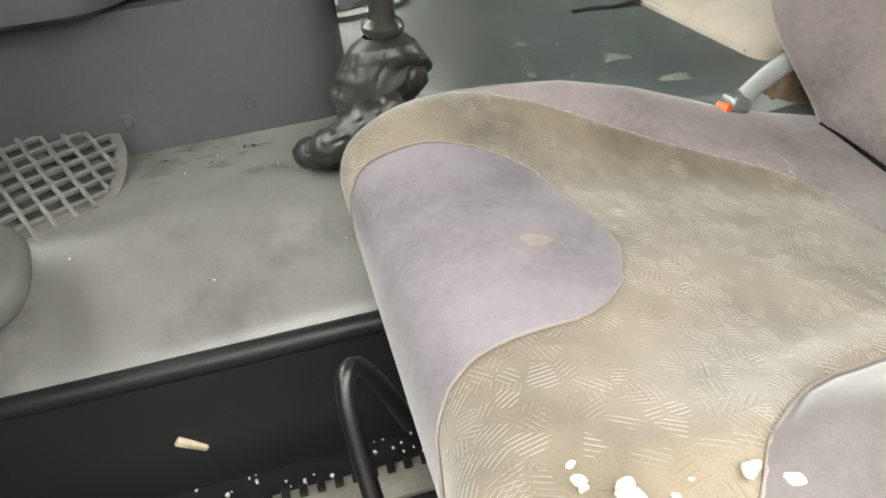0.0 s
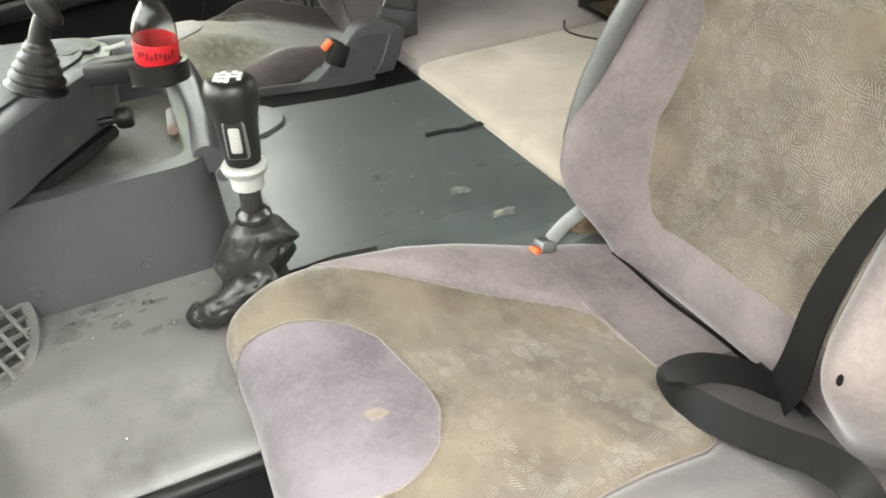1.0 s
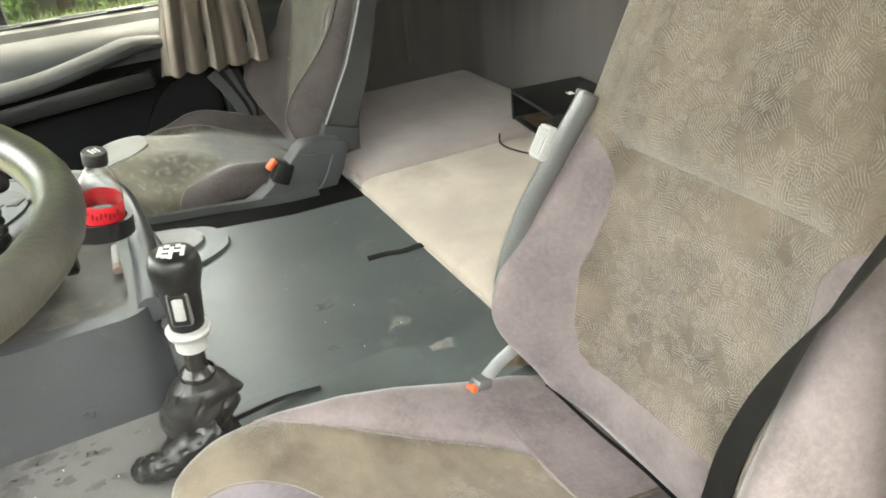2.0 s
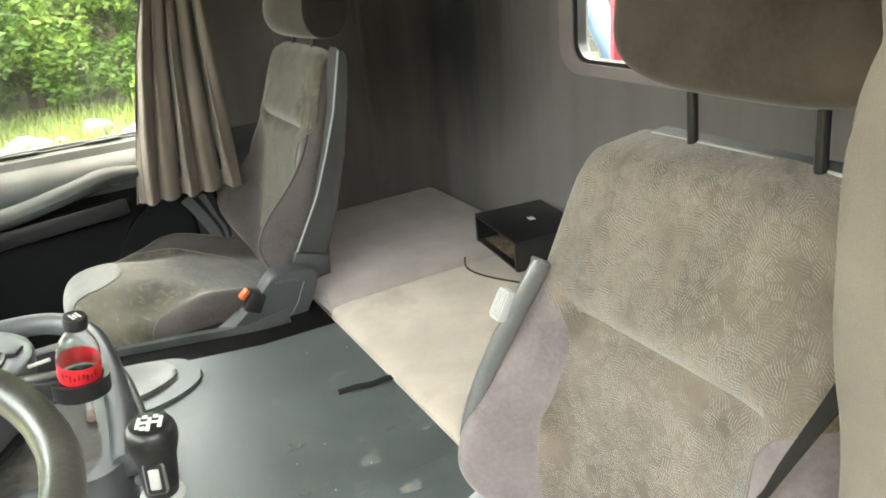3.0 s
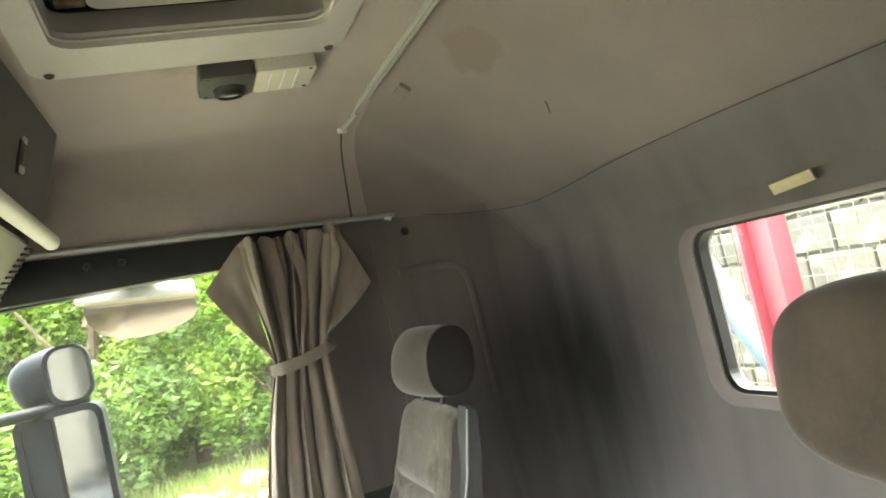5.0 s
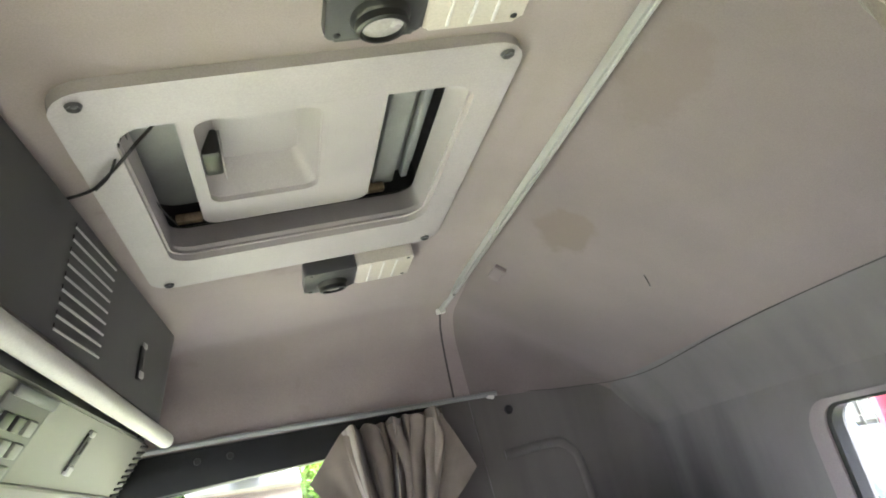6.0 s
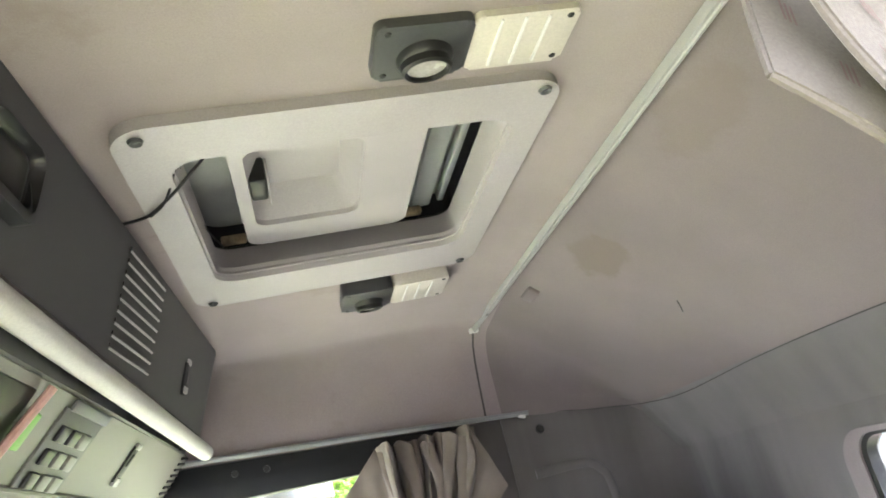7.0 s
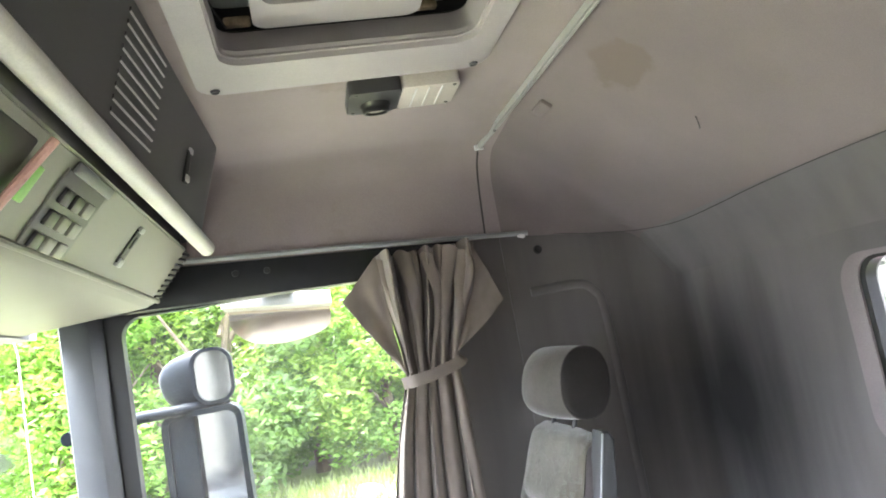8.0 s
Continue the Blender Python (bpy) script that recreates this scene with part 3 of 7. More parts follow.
def build_far_door():
    # lower panel with a raised arched field, sill ledge, armrest, window and frame
    door = thing("door_1", (0.2, FAR + 0.04, 0.7), "closed passenger door with dark panel, grey sill and window", "door", "", "structure")
    bm = prism(B(), [(-0.33, 0.70), (0.78, 0.70), (0.78, 1.20), (-0.33, 1.20)], "y", FAR + 0.02, FAR + 0.09, 0.006)
    part("door_panel", bm, DOORBLACK, door, "black door panel")
    pts = spline([(0.16, 0, 0.74), (0.18, 0, 0.90), (0.24, 0, 1.03), (0.32, 0, 1.10), (0.42, 0, 1.12)], 16)
    out = [(p.x, p.z) for p in pts] + [(0.42, 0.74)]
    part("door_field", prism(B(), out, "y", FAR, FAR + 0.021, 0.008, 3), DOORBLACK, door, "raised arched field")
    part("door_post", rbox(B(), (0.44, FAR - 0.005, 0.93), (0.025, 0.05, 0.42), 0.008), BLACK, door)
    # sill: two rolled steps
    sec = [(FAR - 0.075, 1.17), (FAR - 0.08, 1.20), (FAR - 0.065, 1.235), (FAR - 0.03, 1.252), (FAR + 0.0, 1.256), (FAR + 0.01, 1.275), (FAR + 0.045, 1.285), (FAR + 0.09, 1.285), (FAR + 0.09, 1.17)]
    part("window_sill", prism(B(), sec, "x", -0.33, 0.76, 0.004), DOORGREY, door, "grey rolled window sill")
    arm = spline([(-0.33, FAR - 0.10, 1.155), (-0.05, FAR - 0.105, 1.165), (0.12, FAR - 0.10, 1.195), (0.22, FAR - 0.085, 1.215), (0.33, FAR - 0.06, 1.205)], 20)
    part("armrest", tube(B(), arm, [0.034] * 14 + [0.034 - 0.0025 * k for k in range(7)], 12, 0.7, (0, 1, 0)), DOORGREY, door, "grey moulded armrest")
    part("pull_recess", rbox(B(), (-0.02, FAR - 0.045, 1.10), (0.56, 0.02, 0.05), 0.012, (0, -4, 0)), BLACK, door)
    part("lock_cap", lathe(B(), [(0, 0.004), (0.016, 0.004), (0.018, 0.0)], (0.235, FAR - 0.082, 1.205), (0, -1, 0), 16), GREY, door)
    for k in range(3):
        part("sill_slot", rbox(B(), (-0.16 + 0.2 * k, FAR + 0.032, 1.287), (0.09, 0.014, 0.004), 0.0015), BLACK, door)
    win = part("window_frame", ring_plate(B(), round_rect(-0.325, 1.27, 0.60, 2.00, 0.004), round_rect(-0.285, 1.285, 0.528, 1.935, 0.05), "y", FAR + 0.03, FAR + 0.075), BLACK, door, "black rubber window frame")
    pane = part("pane", prism(B(), round_rect(-0.30, 1.275, 0.56, 1.95, 0.05), "y", FAR + 0.05, FAR + 0.055), DUSTY, win, "clear side glass")
    pane.visible_shadow = False
    structure("pillar_lining", rbox(B(), (0.625, FAR + 0.03, 1.375), (0.25, 0.055, 1.33), 0.006), LINING, "grey lined door post behind the curtain", "pillar")
    # header strip over the window with a pale trim line and screws
    m = [(-0.33, 1.945), (0.64, 1.918), (0.64, 1.993), (-0.33, 2.055)]
    structure("trim_header", prism(B(), m, "y", FAR - 0.012, FAR + 0.05, 0.006), DARK, "dark grey header strip above the side window", "trim")
    structure("trim_line", tube(B(), [(-0.33, FAR - 0.02, 2.066), (0.3, FAR - 0.02, 2.024), (0.82, FAR - 0.012, 1.985)], 0.007, 8), SILVER, "pale trim bead along the top of the side window", "trim")
    for x, z in ((0.10, 1.995), (0.02, 2.0)):
        lone("screw_cap", lathe(B(), [(0, 0.003), (0.008, 0.003), (0.009, 0)], (x, FAR - 0.013, z), (0, -1, 0), 12), BLACK, "small dark screw cap on the window header", "screw", "header screws")
    # recessed panel with rounded corner behind the seat
    arch = spline([(0.80, FAR + 0.013, 1.82), (0.94, FAR + 0.013, 1.82), (0.985, FAR + 0.013, 1.795), (1.005, FAR + 0.013, 1.74), (1.01, FAR + 0.013, 1.5), (1.01, FAR + 0.013, 1.0)], 30)
    structure("trim_bead", tube(B(), arch, 0.0185, 20), LINING, "rounded pressed bead in the dark side lining", "trim")
    lone("coat_hook_hole", lathe(B(), [(0, 0.002), (0.006, 0.002), (0.011, 0.004), (0.013, 0)], (0.845, FAR, 1.935), (0, -1, 0), 14), BLACK, "small dark fixing hole in the side lining", "fixing")
    lone("white_clip", rbox(B(), (0.80, FAR - 0.012, 1.98), (0.022, 0.012, 0.012), 0.004, (0, 20, 0)), WHITE, "small white plastic clip at the lining seam", "clip")
    # seams of the lining
    structure("trim_seam", tube(B(), [(0.70, 2.126, 1.99), (0.706, 2.126, 2.10), (0.710, 2.125, 2.16), (0.712, 2.112, 2.20), (0.714, 2.084, 2.230), (0.716, 2.062, 2.241)], 0.0025, 6), SEAMC, "dark upright seam in the lining", "trim")
    pts = [(0.70, FAR - 0.002, 1.992), (0.9, FAR - 0.002, 1.972), (1.0, FAR - 0.012, 1.955), (1.06, FAR - 0.04, 1.945), (1.115, FAR - 0.13, 1.930), (1.143, FAR - 0.30, 1.922), (1.148, 1.5, 1.937), (1.148, 1.19, 1.941), (1.148, 0.8, 1.935)]
    structure("trim_seam_rear", tube(B(), spline(pts, 50), 0.0010, 6), SEAMC, "dark seam where the rear slope meets the wall", "trim")


def build_rear_window():
    win = thing("window_1", (REAR, 1.07, 1.4), "rear window with rounded corners and pale rubber surround", "window", "", "structure")
    part("window_frame", ring_plate(B(), round_rect(0.715, 1.386, 1.430, 1.757, 0.065), round_rect(0.745, 1.412, 1.382, 1.747, 0.045), "x", REAR - 0.007, REAR + 0.02, 0.005), surface("pale_mauve_surround", (0.25, 0.218, 0.216), 0.6, 8, 300, 0.1, 0.1), win, "pale mauve surround")
    part("rubber_seal", ring_plate(B(), round_rect(0.743, 1.410, 1.384, 1.749, 0.046), round_rect(0.757, 1.421, 1.368, 1.741, 0.04), "x", REAR - 0.002, REAR + 0.022), BLACK, win, "black rubber seal")
    pane = part("pane", prism(B(), round_rect(0.74, 1.405, 1.40, 1.745, 0.05), "x", REAR + 0.024, REAR + 0.028), DUSTY, win, "clear glass")
    pane.visible_shadow = False


build_shell()
build_far_door()
build_rear_window()


# ---------------------------------------------------------------- seats
class Skin:
    """A padded body: a front profile in x and z, an inner spine, a half-width, and bulges along the sides."""

    def __init__(self, profile, spine, width, bulge, cy, dx, power=4.5):
        self.front = spline([(x + dx, 0, z) for x, z in profile], 80)
        self.back = spline([(x + dx, 0, z) for x, z in spine], 80)
        self.width, self.bulge, self.cy, self.dx, self.power = width, bulge, cy, dx, power
        self.arc = [0.0]
        for a, b in zip(self.front, self.front[1:]):
            self.arc.append(self.arc[-1] + (b - a).length)

    def at(self, s, v):
        k = max(0, min(79.999, s * 80))
        i, f = int(k), k - int(k)
        p = self.front[i].lerp(self.front[i + 1], f)
        a = self.back[i].lerp(self.back[i + 1], f)
        v = max(-1, min(1, v))
        c = (1 - abs(v) ** self.power) ** (1 / self.power)
        d = p - a
        out = a + d * c + d.normalized() * self.bulge(p.x - self.dx, p.z, v) * c
        out.y = self.cy + v * self.width(p.x - self.dx, p.z)
        return out

    def normal(self, s, v):
        e = 0.004
        a = self.at(min(1, s + e), v) - self.at(max(0, s - e), v)
        b = self.at(s, min(0.995, v + e)) - self.at(s, max(-0.995, v - e))
        n = a.cross(b)
        k = max(0, min(79, int(s * 80)))
        if n.dot(self.front[k] - self.back[k]) < 0:
            n = -n
        return n.normalized() if n.length > 1e-9 else Vector((0, 0, 1))

    def xz(self, s):
        k = max(0, min(79.999, s * 80))
        p = self.front[int(k)].lerp(self.front[int(k) + 1], k - int(k))
        return p.x - self.dx, p.z

    def s_of(self, test):
        """The first s at which test(x, z) holds."""
        for i, p in enumerate(self.front):
            if test(p.x - self.dx, p.z):
                return i / 80
        return 1.0

    def uv(self, s, v):
        k = max(0, min(79.999, s * 80))
        i = int(k)
        return (self.arc[i] + (self.arc[i + 1] - self.arc[i]) * (k - i), v * 0.24)

    def body(self, nu=64, nv=56):
        def f(u, w):
            return self.at(u, math.sin((w * 2 - 1) * math.pi / 2))
        return sheet(B(), f, nu, nv, lambda u, w: self.uv(u, math.sin((w * 2 - 1) * math.pi / 2)))

    def patch(self, s0, s1, lo, hi, nu=40, nv=18, lift=0.0022):
        """A panel of cloth sewn on between s0 and s1, from lo(s) to hi(s) across."""
        def ease(t):
            return 0.5 - 0.5 * math.cos(math.pi * t)

        def f(u, w):
            edge = min(u * nu, (1 - u) * nu, w * nv, (1 - w) * nv)
            s = s0 + (s1 - s0) * ease(u)
            v = lo(s) + (hi(s) - lo(s)) * ease(w)
            return self.at(s, v) + self.normal(s, v) * (lift if edge >= 1 else -0.006)

        def cloth(u, w):
            s, w = s0 + (s1 - s0) * ease(u), ease(w)
            return self.uv(s, lo(s) * (1 - w) + hi(s) * w)
        return sheet(B(), f, nu, nv, cloth)

    def cord(self, path, r=0.0011):
        return tube(B(), [self.at(s, v) + self.normal(s, v) * 0.0015 for s, v in path], r, 7)


def cushion_skin(cy, dx, driver=True):
    if driver:
        profile = [(0.105, 0.78), (0.074, 0.82), (0.060, 0.87), (0.056, 0.918), (0.068, 0.957), (0.10, 0.977), (0.16, 0.979), (0.28, 0.948), (0.40, 0.919), (0.50, 0.892), (0.62, 0.866)]
        spine = [(0.16, 0.78), (0.15, 0.80), (0.15, 0.82), (0.15, 0.84), (0.155, 0.85), (0.17, 0.85), (0.20, 0.845), (0.28, 0.83), (0.40, 0.81), (0.50, 0.80), (0.62, 0.79)]

        def width(x, z):
            return lerp_table(x, ((0.05, 0.212), (0.075, 0.236), (0.12, 0.255), (0.20, 0.262), (0.60, 0.262)))

        def bulge(x, z, v):
            y = abs(v) * width(x, z)
            dish = 0.030 * smooth01((y - 0.08) / 0.16) * smooth01((z - 0.90) / 0.06) if x < 0.15 else 0.030 * smooth01((y - 0.08) / 0.16)
            ridge = lerp_table(x, ((0.12, 0.004), (0.20, 0.014), (0.27, 0.024), (0.34, 0.021), (0.44, 0.006), (0.52, 0.0)))
            ridge *= math.exp(-((y - 0.222) / 0.042) ** 2)
            crease = lerp_table(x, ((0.19, 0.225), (0.249, 0.194), (0.308, 0.173), (0.369, 0.151), (0.432, 0.128), (0.47, 0.10)) if v > 0 else ((0.19, 0.214), (0.235, 0.174), (0.263, 0.158), (0.309, 0.141), (0.355, 0.130), (0.43, 0.120), (0.47, 0.10)))
            groove = (-0.010 if v > 0 else -0.006) * math.exp(-((y - crease - 0.004) / 0.007) ** 2) * smooth01((x - 0.17) / 0.05) * smooth01((0.475 - x) / 0.03)
            roll = (0.008 if v > 0 else 0.002) * math.exp(-((y - crease + 0.016) / 0.014) ** 2) * smooth01((x - 0.20) / 0.05) * smooth01((0.475 - x) / 0.03)
            return dish + ridge + groove + roll
        return Skin(profile, spine, width, bulge, cy, dx, 9.0)
    profile = [(0.09, 0.80), (0.045, 0.86), (0.020, 0.915), (0.018, 0.955), (0.035, 0.995), (0.065, 1.014), (0.12, 1.020), (0.18, 1.012), (0.28, 0.985), (0.38, 0.950), (0.48, 0.912), (0.60, 0.88)]
    spine = [(0.16, 0.80), (0.15, 0.82), (0.15, 0.84), (0.15, 0.85), (0.155, 0.86), (0.17, 0.86), (0.18, 0.86), (0.20, 0.855), (0.28, 0.84), (0.38, 0.82), (0.48, 0.81), (0.60, 0.80)]

    def width(x, z):
        return lerp_table(x, ((0.02, 0.205), (0.06, 0.235), (0.12, 0.25), (0.60, 0.25)))

    def bulge(x, z, v):
        y = abs(v) * 0.25
        return lerp_table(x, ((0.15, 0.0), (0.21, 0.006), (0.34, 0.036), (0.43, 0.058), (0.50, 0.062)) if v < 0 else ((0.13, 0.0), (0.20, 0.030), (0.28, 0.058), (0.36, 0.066), (0.50, 0.066))) * math.exp(-((y - 0.218) / 0.042) ** 2) - 0.040 * smooth01((y - 0.06) / 0.14) * smooth01((0.34 - x) / 0.14) * smooth01((z - 0.93) / 0.05)
    return Skin(profile, spine, width, bulge, cy, dx, 5.0)


def back_skin(cy, dx, driver=True):
    if driver:
        profile = [(0.630, 0.84), (0.578, 0.885), (0.575, 0.935), (0.597, 1.04), (0.606, 1.10), (0.612, 1.16), (0.617, 1.24), (0.624, 1.32), (0.640, 1.40), (0.660, 1.452), (0.705, 1.474)]
        spine = [(0.70, 0.84), (0.69, 0.885), (0.685, 0.935), (0.69, 1.04), (0.694, 1.10), (0.698, 1.16), (0.702, 1.22), (0.706, 1.28), (0.714, 1.35), (0.722, 1.40), (0.726, 1.40)]
        wings, wing_z, crease_z = 0.130, 1.06, 1.262

        def width(x, z):
            return lerp_table(z, ((0.86, 0.235), (0.95, 0.250), (1.10, 0.256), (1.20, 0.247), (1.28, 0.219), (1.36, 0.198), (1.42, 0.182), (1.455, 0.165), (1.474, 0.135)))
    else:
        profile = [(0.585, 0.84), (0.528, 0.885), (0.532, 0.935), (0.560, 1.04), (0.582, 1.13), (0.599, 1.20), (0.618, 1.29), (0.642, 1.37), (0.664, 1.435), (0.682, 1.470), (0.712, 1.484)]
        spine = [(0.68, 0.84), (0.675, 0.885), (0.67, 0.935), (0.675, 1.04), (0.685, 1.13), (0.695, 1.20), (0.705, 1.28), (0.712, 1.34), (0.718, 1.39), (0.722, 1.40), (0.726, 1.40)]
        spine = [(x - lerp_table(z, ((1.0, 0.062), (1.13, 0.055), (1.25, 0.035), (1.37, 0.0))), z) for x, z in spine]
        wings, wing_z, crease_z = 0.128, 1.075, 1.306

        def width(x, z):
            return lerp_table(z, ((0.86, 0.22), (0.95, 0.242), (1.10, 0.248), (1.25, 0.232), (1.40, 0.215), (1.48, 0.200)))

    def bulge(x, z, v):
        y = abs(v) * 0.25
        mid, wide = (0.190, 0.052) if driver and v < 0 else (0.214, 0.047)
        side = wings * math.exp(-((y - mid) / wide) ** 2) * math.exp(-((z - wing_z) / ((0.15 if driver else 0.125) if z > wing_z else 0.12)) ** 2)
        crease = -0.012 * math.exp(-((z - crease_z) / 0.010) ** 2) * smooth01((0.17 - y) / 0.03)
        swell = 0.012 * smooth01((z - crease_z) / 0.04) * smooth01((1.42 - z) / 0.1) * smooth01((0.19 - y) / 0.05)
        return side + crease + swell
    return Skin(profile, spine, width, bulge, cy, dx, 8.0 if driver else 5.5)


def pillow(bm, c, half, power=3.2, rot=(0, 0, 0), nu=40, nv=24):
    """A superellipsoid."""
    m = pose(*c, *rot)

    def sp(a):
        return math.copysign(abs(a) ** (2 / power), a)

    def f(u, v):
        a, b = 2 * math.pi * u, math.pi * (v - 0.5) * 0.998
        return m @ Vector((half[0] * sp(math.cos(b)) * sp(math.cos(a)), half[1] * sp(math.cos(b)) * sp(math.sin(a)), half[2] * sp(math.sin(b))))
    return sheet(bm, f, nu, nv, lambda u, v: (u * 0.9, v * 0.3), True)


def skin_spot(skin, s0, v0, r, lift, seed):
    """An irregular thin blot lying on a padded skin."""
    bm = B()
    n = 22
    length = skin.arc[-1]
    mid = bm.verts.new(skin.at(s0, v0) + skin.normal(s0, v0) * lift)
    rim = []
    for k in range(n):
        a = 2 * math.pi * k / n
        q = r * (0.8 + 0.4 * noise.noise(Vector((math.cos(a) * 1.7 + seed, math.sin(a) * 1.7, 0))))
        s, v = s0 + q * math.cos(a) / length, v0 + q * math.sin(a) / 0.24
        rim.append(bm.verts.new(skin.at(s, v) + skin.normal(s, v) * lift))
    for k in range(n):
        bm.faces.new((mid, rim[k], rim[(k + 1) % n]))
    return bm


def build_seat(cy, dx, label, head, size, far_rail, hinge_side):
    beige, lilac = (BEIGE, LILAC) if far_rail else (BEIGE_DIM, LILAC_DIM)
    seat = thing("cab_chair", (0.33 + dx, cy, 0.70), label, "chair", "cab chairs")
    cu = cushion_skin(cy, dx, far_rail)
    part("seat_cushion", cu.body(150, 150) if far_rail else cu.body(), beige, seat, "worn beige patterned velour cushion")
    w = 0.245

    def tongue(s):
        x, z = cu.xz(s)
        if not far_rail:
            x = 0.056 + (x - 0.018) * 1.15
        if z < 0.94 and x < 0.1:
            return 0.172 / w
        return lerp_table(x, ((0.060, 0.172), (0.075, 0.171), (0.093, 0.165), (0.111, 0.158), (0.133, 0.151), (0.155, 0.142), (0.175, 0.131), (0.194, 0.115), (0.203, 0.099), (0.210, 0.078), (0.214, 0.058), (0.2165, 0.042), (0.219, 0.030))) / w

    def tongue_near(s):
        x, z = cu.xz(s)
        if not far_rail:
            x = 0.056 + (x - 0.018) * 1.15
        if z < 0.94 and x < 0.1:
            return -lerp_table(z, ((0.80, 0.19), (0.90, 0.172), (0.94, 0.145))) / w
        return -lerp_table(x, ((0.056, 0.145), (0.062, 0.118), (0.073, 0.099), (0.089, 0.089), (0.11, 0.084), (0.152, 0.080), (0.168, 0.073), (0.183, 0.062), (0.200, 0.044), (0.210, 0.027), (0.216, 0.012), (0.219, 0.002))) / w
    tip = cu.s_of(lambda x, z: x > (0.219 if far_rail else 0.160) and z > 0.9)
    lo_s, tip_x = tip - 1 / 80, 0.219 if far_rail else 0.160
    for _ in range(12):
        half_s = (lo_s + tip) / 2
        lo_s, tip = (lo_s, half_s) if cu.xz(half_s)[0] > tip_x else (half_s, tip)
    part("front_panel", cu.patch(0.03, tip, tongue_near, tongue, 60, 26), VIOLET if far_rail else ASHEN, seat, "lilac grey velour panel")
    loop = [(0.03 + (tip - 0.03) * i / 40, tongue(0.03 + (tip - 0.03) * i / 40)) for i in range(41)]
    part("piping", cu.cord(loop + [(s, tongue_near(s)) for s, v in reversed(loop)]), PIPING, seat)

    def bolster(s, side=1):
        x = cu.xz(s)[0]
        if far_rail:
            if side < 0:
                return lerp_table(x, ((0.15, 0.258), (0.172, 0.238), (0.190, 0.214), (0.211, 0.195), (0.235, 0.174), (0.263, 0.158), (0.309, 0.141), (0.355, 0.130), (0.43, 0.120), (0.455, 0.110), (0.463, 0.085), (0.467, 0.035), (0.470, 0.003))) / 0.262
            return lerp_table(x, ((0.16, 0.258), (0.175, 0.240), (0.193, 0.223), (0.249, 0.194), (0.308, 0.173), (0.369, 0.151), (0.432, 0.128), (0.455, 0.116), (0.463, 0.085), (0.467, 0.035), (0.470, 0.003))) / 0.262
        return lerp_table(x, ((0.16, 0.248), (0.19, 0.22), (0.20, 0.207), (0.26, 0.182), (0.326, 0.165), (0.398, 0.150), (0.455, 0.138), (0.47, 0.10), (0.482, 0.06), (0.495, 0.005))) / 0.25
    s0 = cu.s_of(lambda x, z: x > 0.155 and z > 0.9)
    for sgn in (1, -1):
        part("bolster", cu.patch(s0, 0.99, lambda s: sgn * bolster(s, sgn), lambda s: sgn * (0.992 if far_rail else 0.9992), 90, 44), LILAC_SHADED if far_rail and sgn < 0 else lilac, seat, "lilac grey side bolster")
        part("piping", cu.cord([(s0 + (0.95 - s0) * i / 40, sgn * bolster(s0 + (0.95 - s0) * i / 40, sgn)) for i in range(41)]), PIPING, seat)

    if far_rail:
        st = cu.s_of(lambda x, z: x > 0.154 and z > 0.9)
        part("stain", skin_spot(cu, st, 0.016, 0.010, 0.0032, 2), STAIN, seat, "small tan stain")
    ba = back_skin(cy, dx, far_rail)
    part("backrest", ba.body(110, 110) if far_rail else ba.body(), lilac, seat, "lilac grey velour backrest sides")

    def wing(s):
        z = ba.xz(s)[1]
        if far_rail:
            return lerp_table(z, ((0.961, 0.085), (0.966, 0.118), (0.975, 0.138), (0.99, 0.149), (1.03, 0.155), (1.11, 0.156), (1.15, 0.149), (1.20, 0.142), (1.225, 0.143), (1.24, 0.152), (1.256, 0.168), (1.27, 0.192), (1.285, 0.222), (1.30, 0.236))) / 0.245
        return lerp_table(z, ((0.97, 0.105), (1.0, 0.122), (1.04, 0.128), (1.10, 0.130), (1.22, 0.130), (1.255, 0.138), (1.275, 0.155), (1.295, 0.190), (1.312, 0.222), (1.33, 0.228))) / 0.24
    z0 = ba.s_of(lambda x, z: z > (0.960 if far_rail else 0.985))
    part("back_panel", ba.patch(z0, 1.0, lambda s: -wing(s), wing, 90, 60, 0.003), BROWN if far_rail else beige, seat, "beige patterned velour back panel")
    z1 = ba.s_of(lambda x, z: z > (1.298 if far_rail else 1.325))
    loop = [(z0 + (z1 - z0) * i / 40, wing(z0 + (z1 - z0) * i / 40)) for i in range(41)]
    foot = [(z0, -wing(z0) + 2 * wing(z0) * i / 20) for i in range(1, 20)]
    part("piping", ba.cord([(s, -v) for s, v in reversed(loop)] + foot + loop, 0.0011), PIPING, seat)
    if not far_rail:
        low, high = ba.s_of(lambda x, z: z > 0.95), ba.s_of(lambda x, z: z > 1.46)
        part("piping", ba.cord([(low + (high - low) * i / 50, -0.86) for i in range(51)], 0.002), HEADFRONT, seat, "pale seam along the backrest's edge")

    # hard shell behind the backrest and pale strip along its top
    sh = [(0.64, 0.86), (0.67, 0.84), (0.69, 0.90), (0.705, 1.1), (0.728, 1.3), (0.738, 1.43), (0.728, 1.475), (0.705, 1.470), (0.69, 1.3), (0.660, 1.05)]
    if not far_rail:
        sh = [(0.585, 0.90), (0.606, 1.02), (0.645, 1.13), (0.680, 1.25), (0.710, 1.37), (0.730, 1.43), (0.728, 1.475), (0.705, 1.470), (0.67, 1.3), (0.60, 1.1), (0.57, 1.0)]
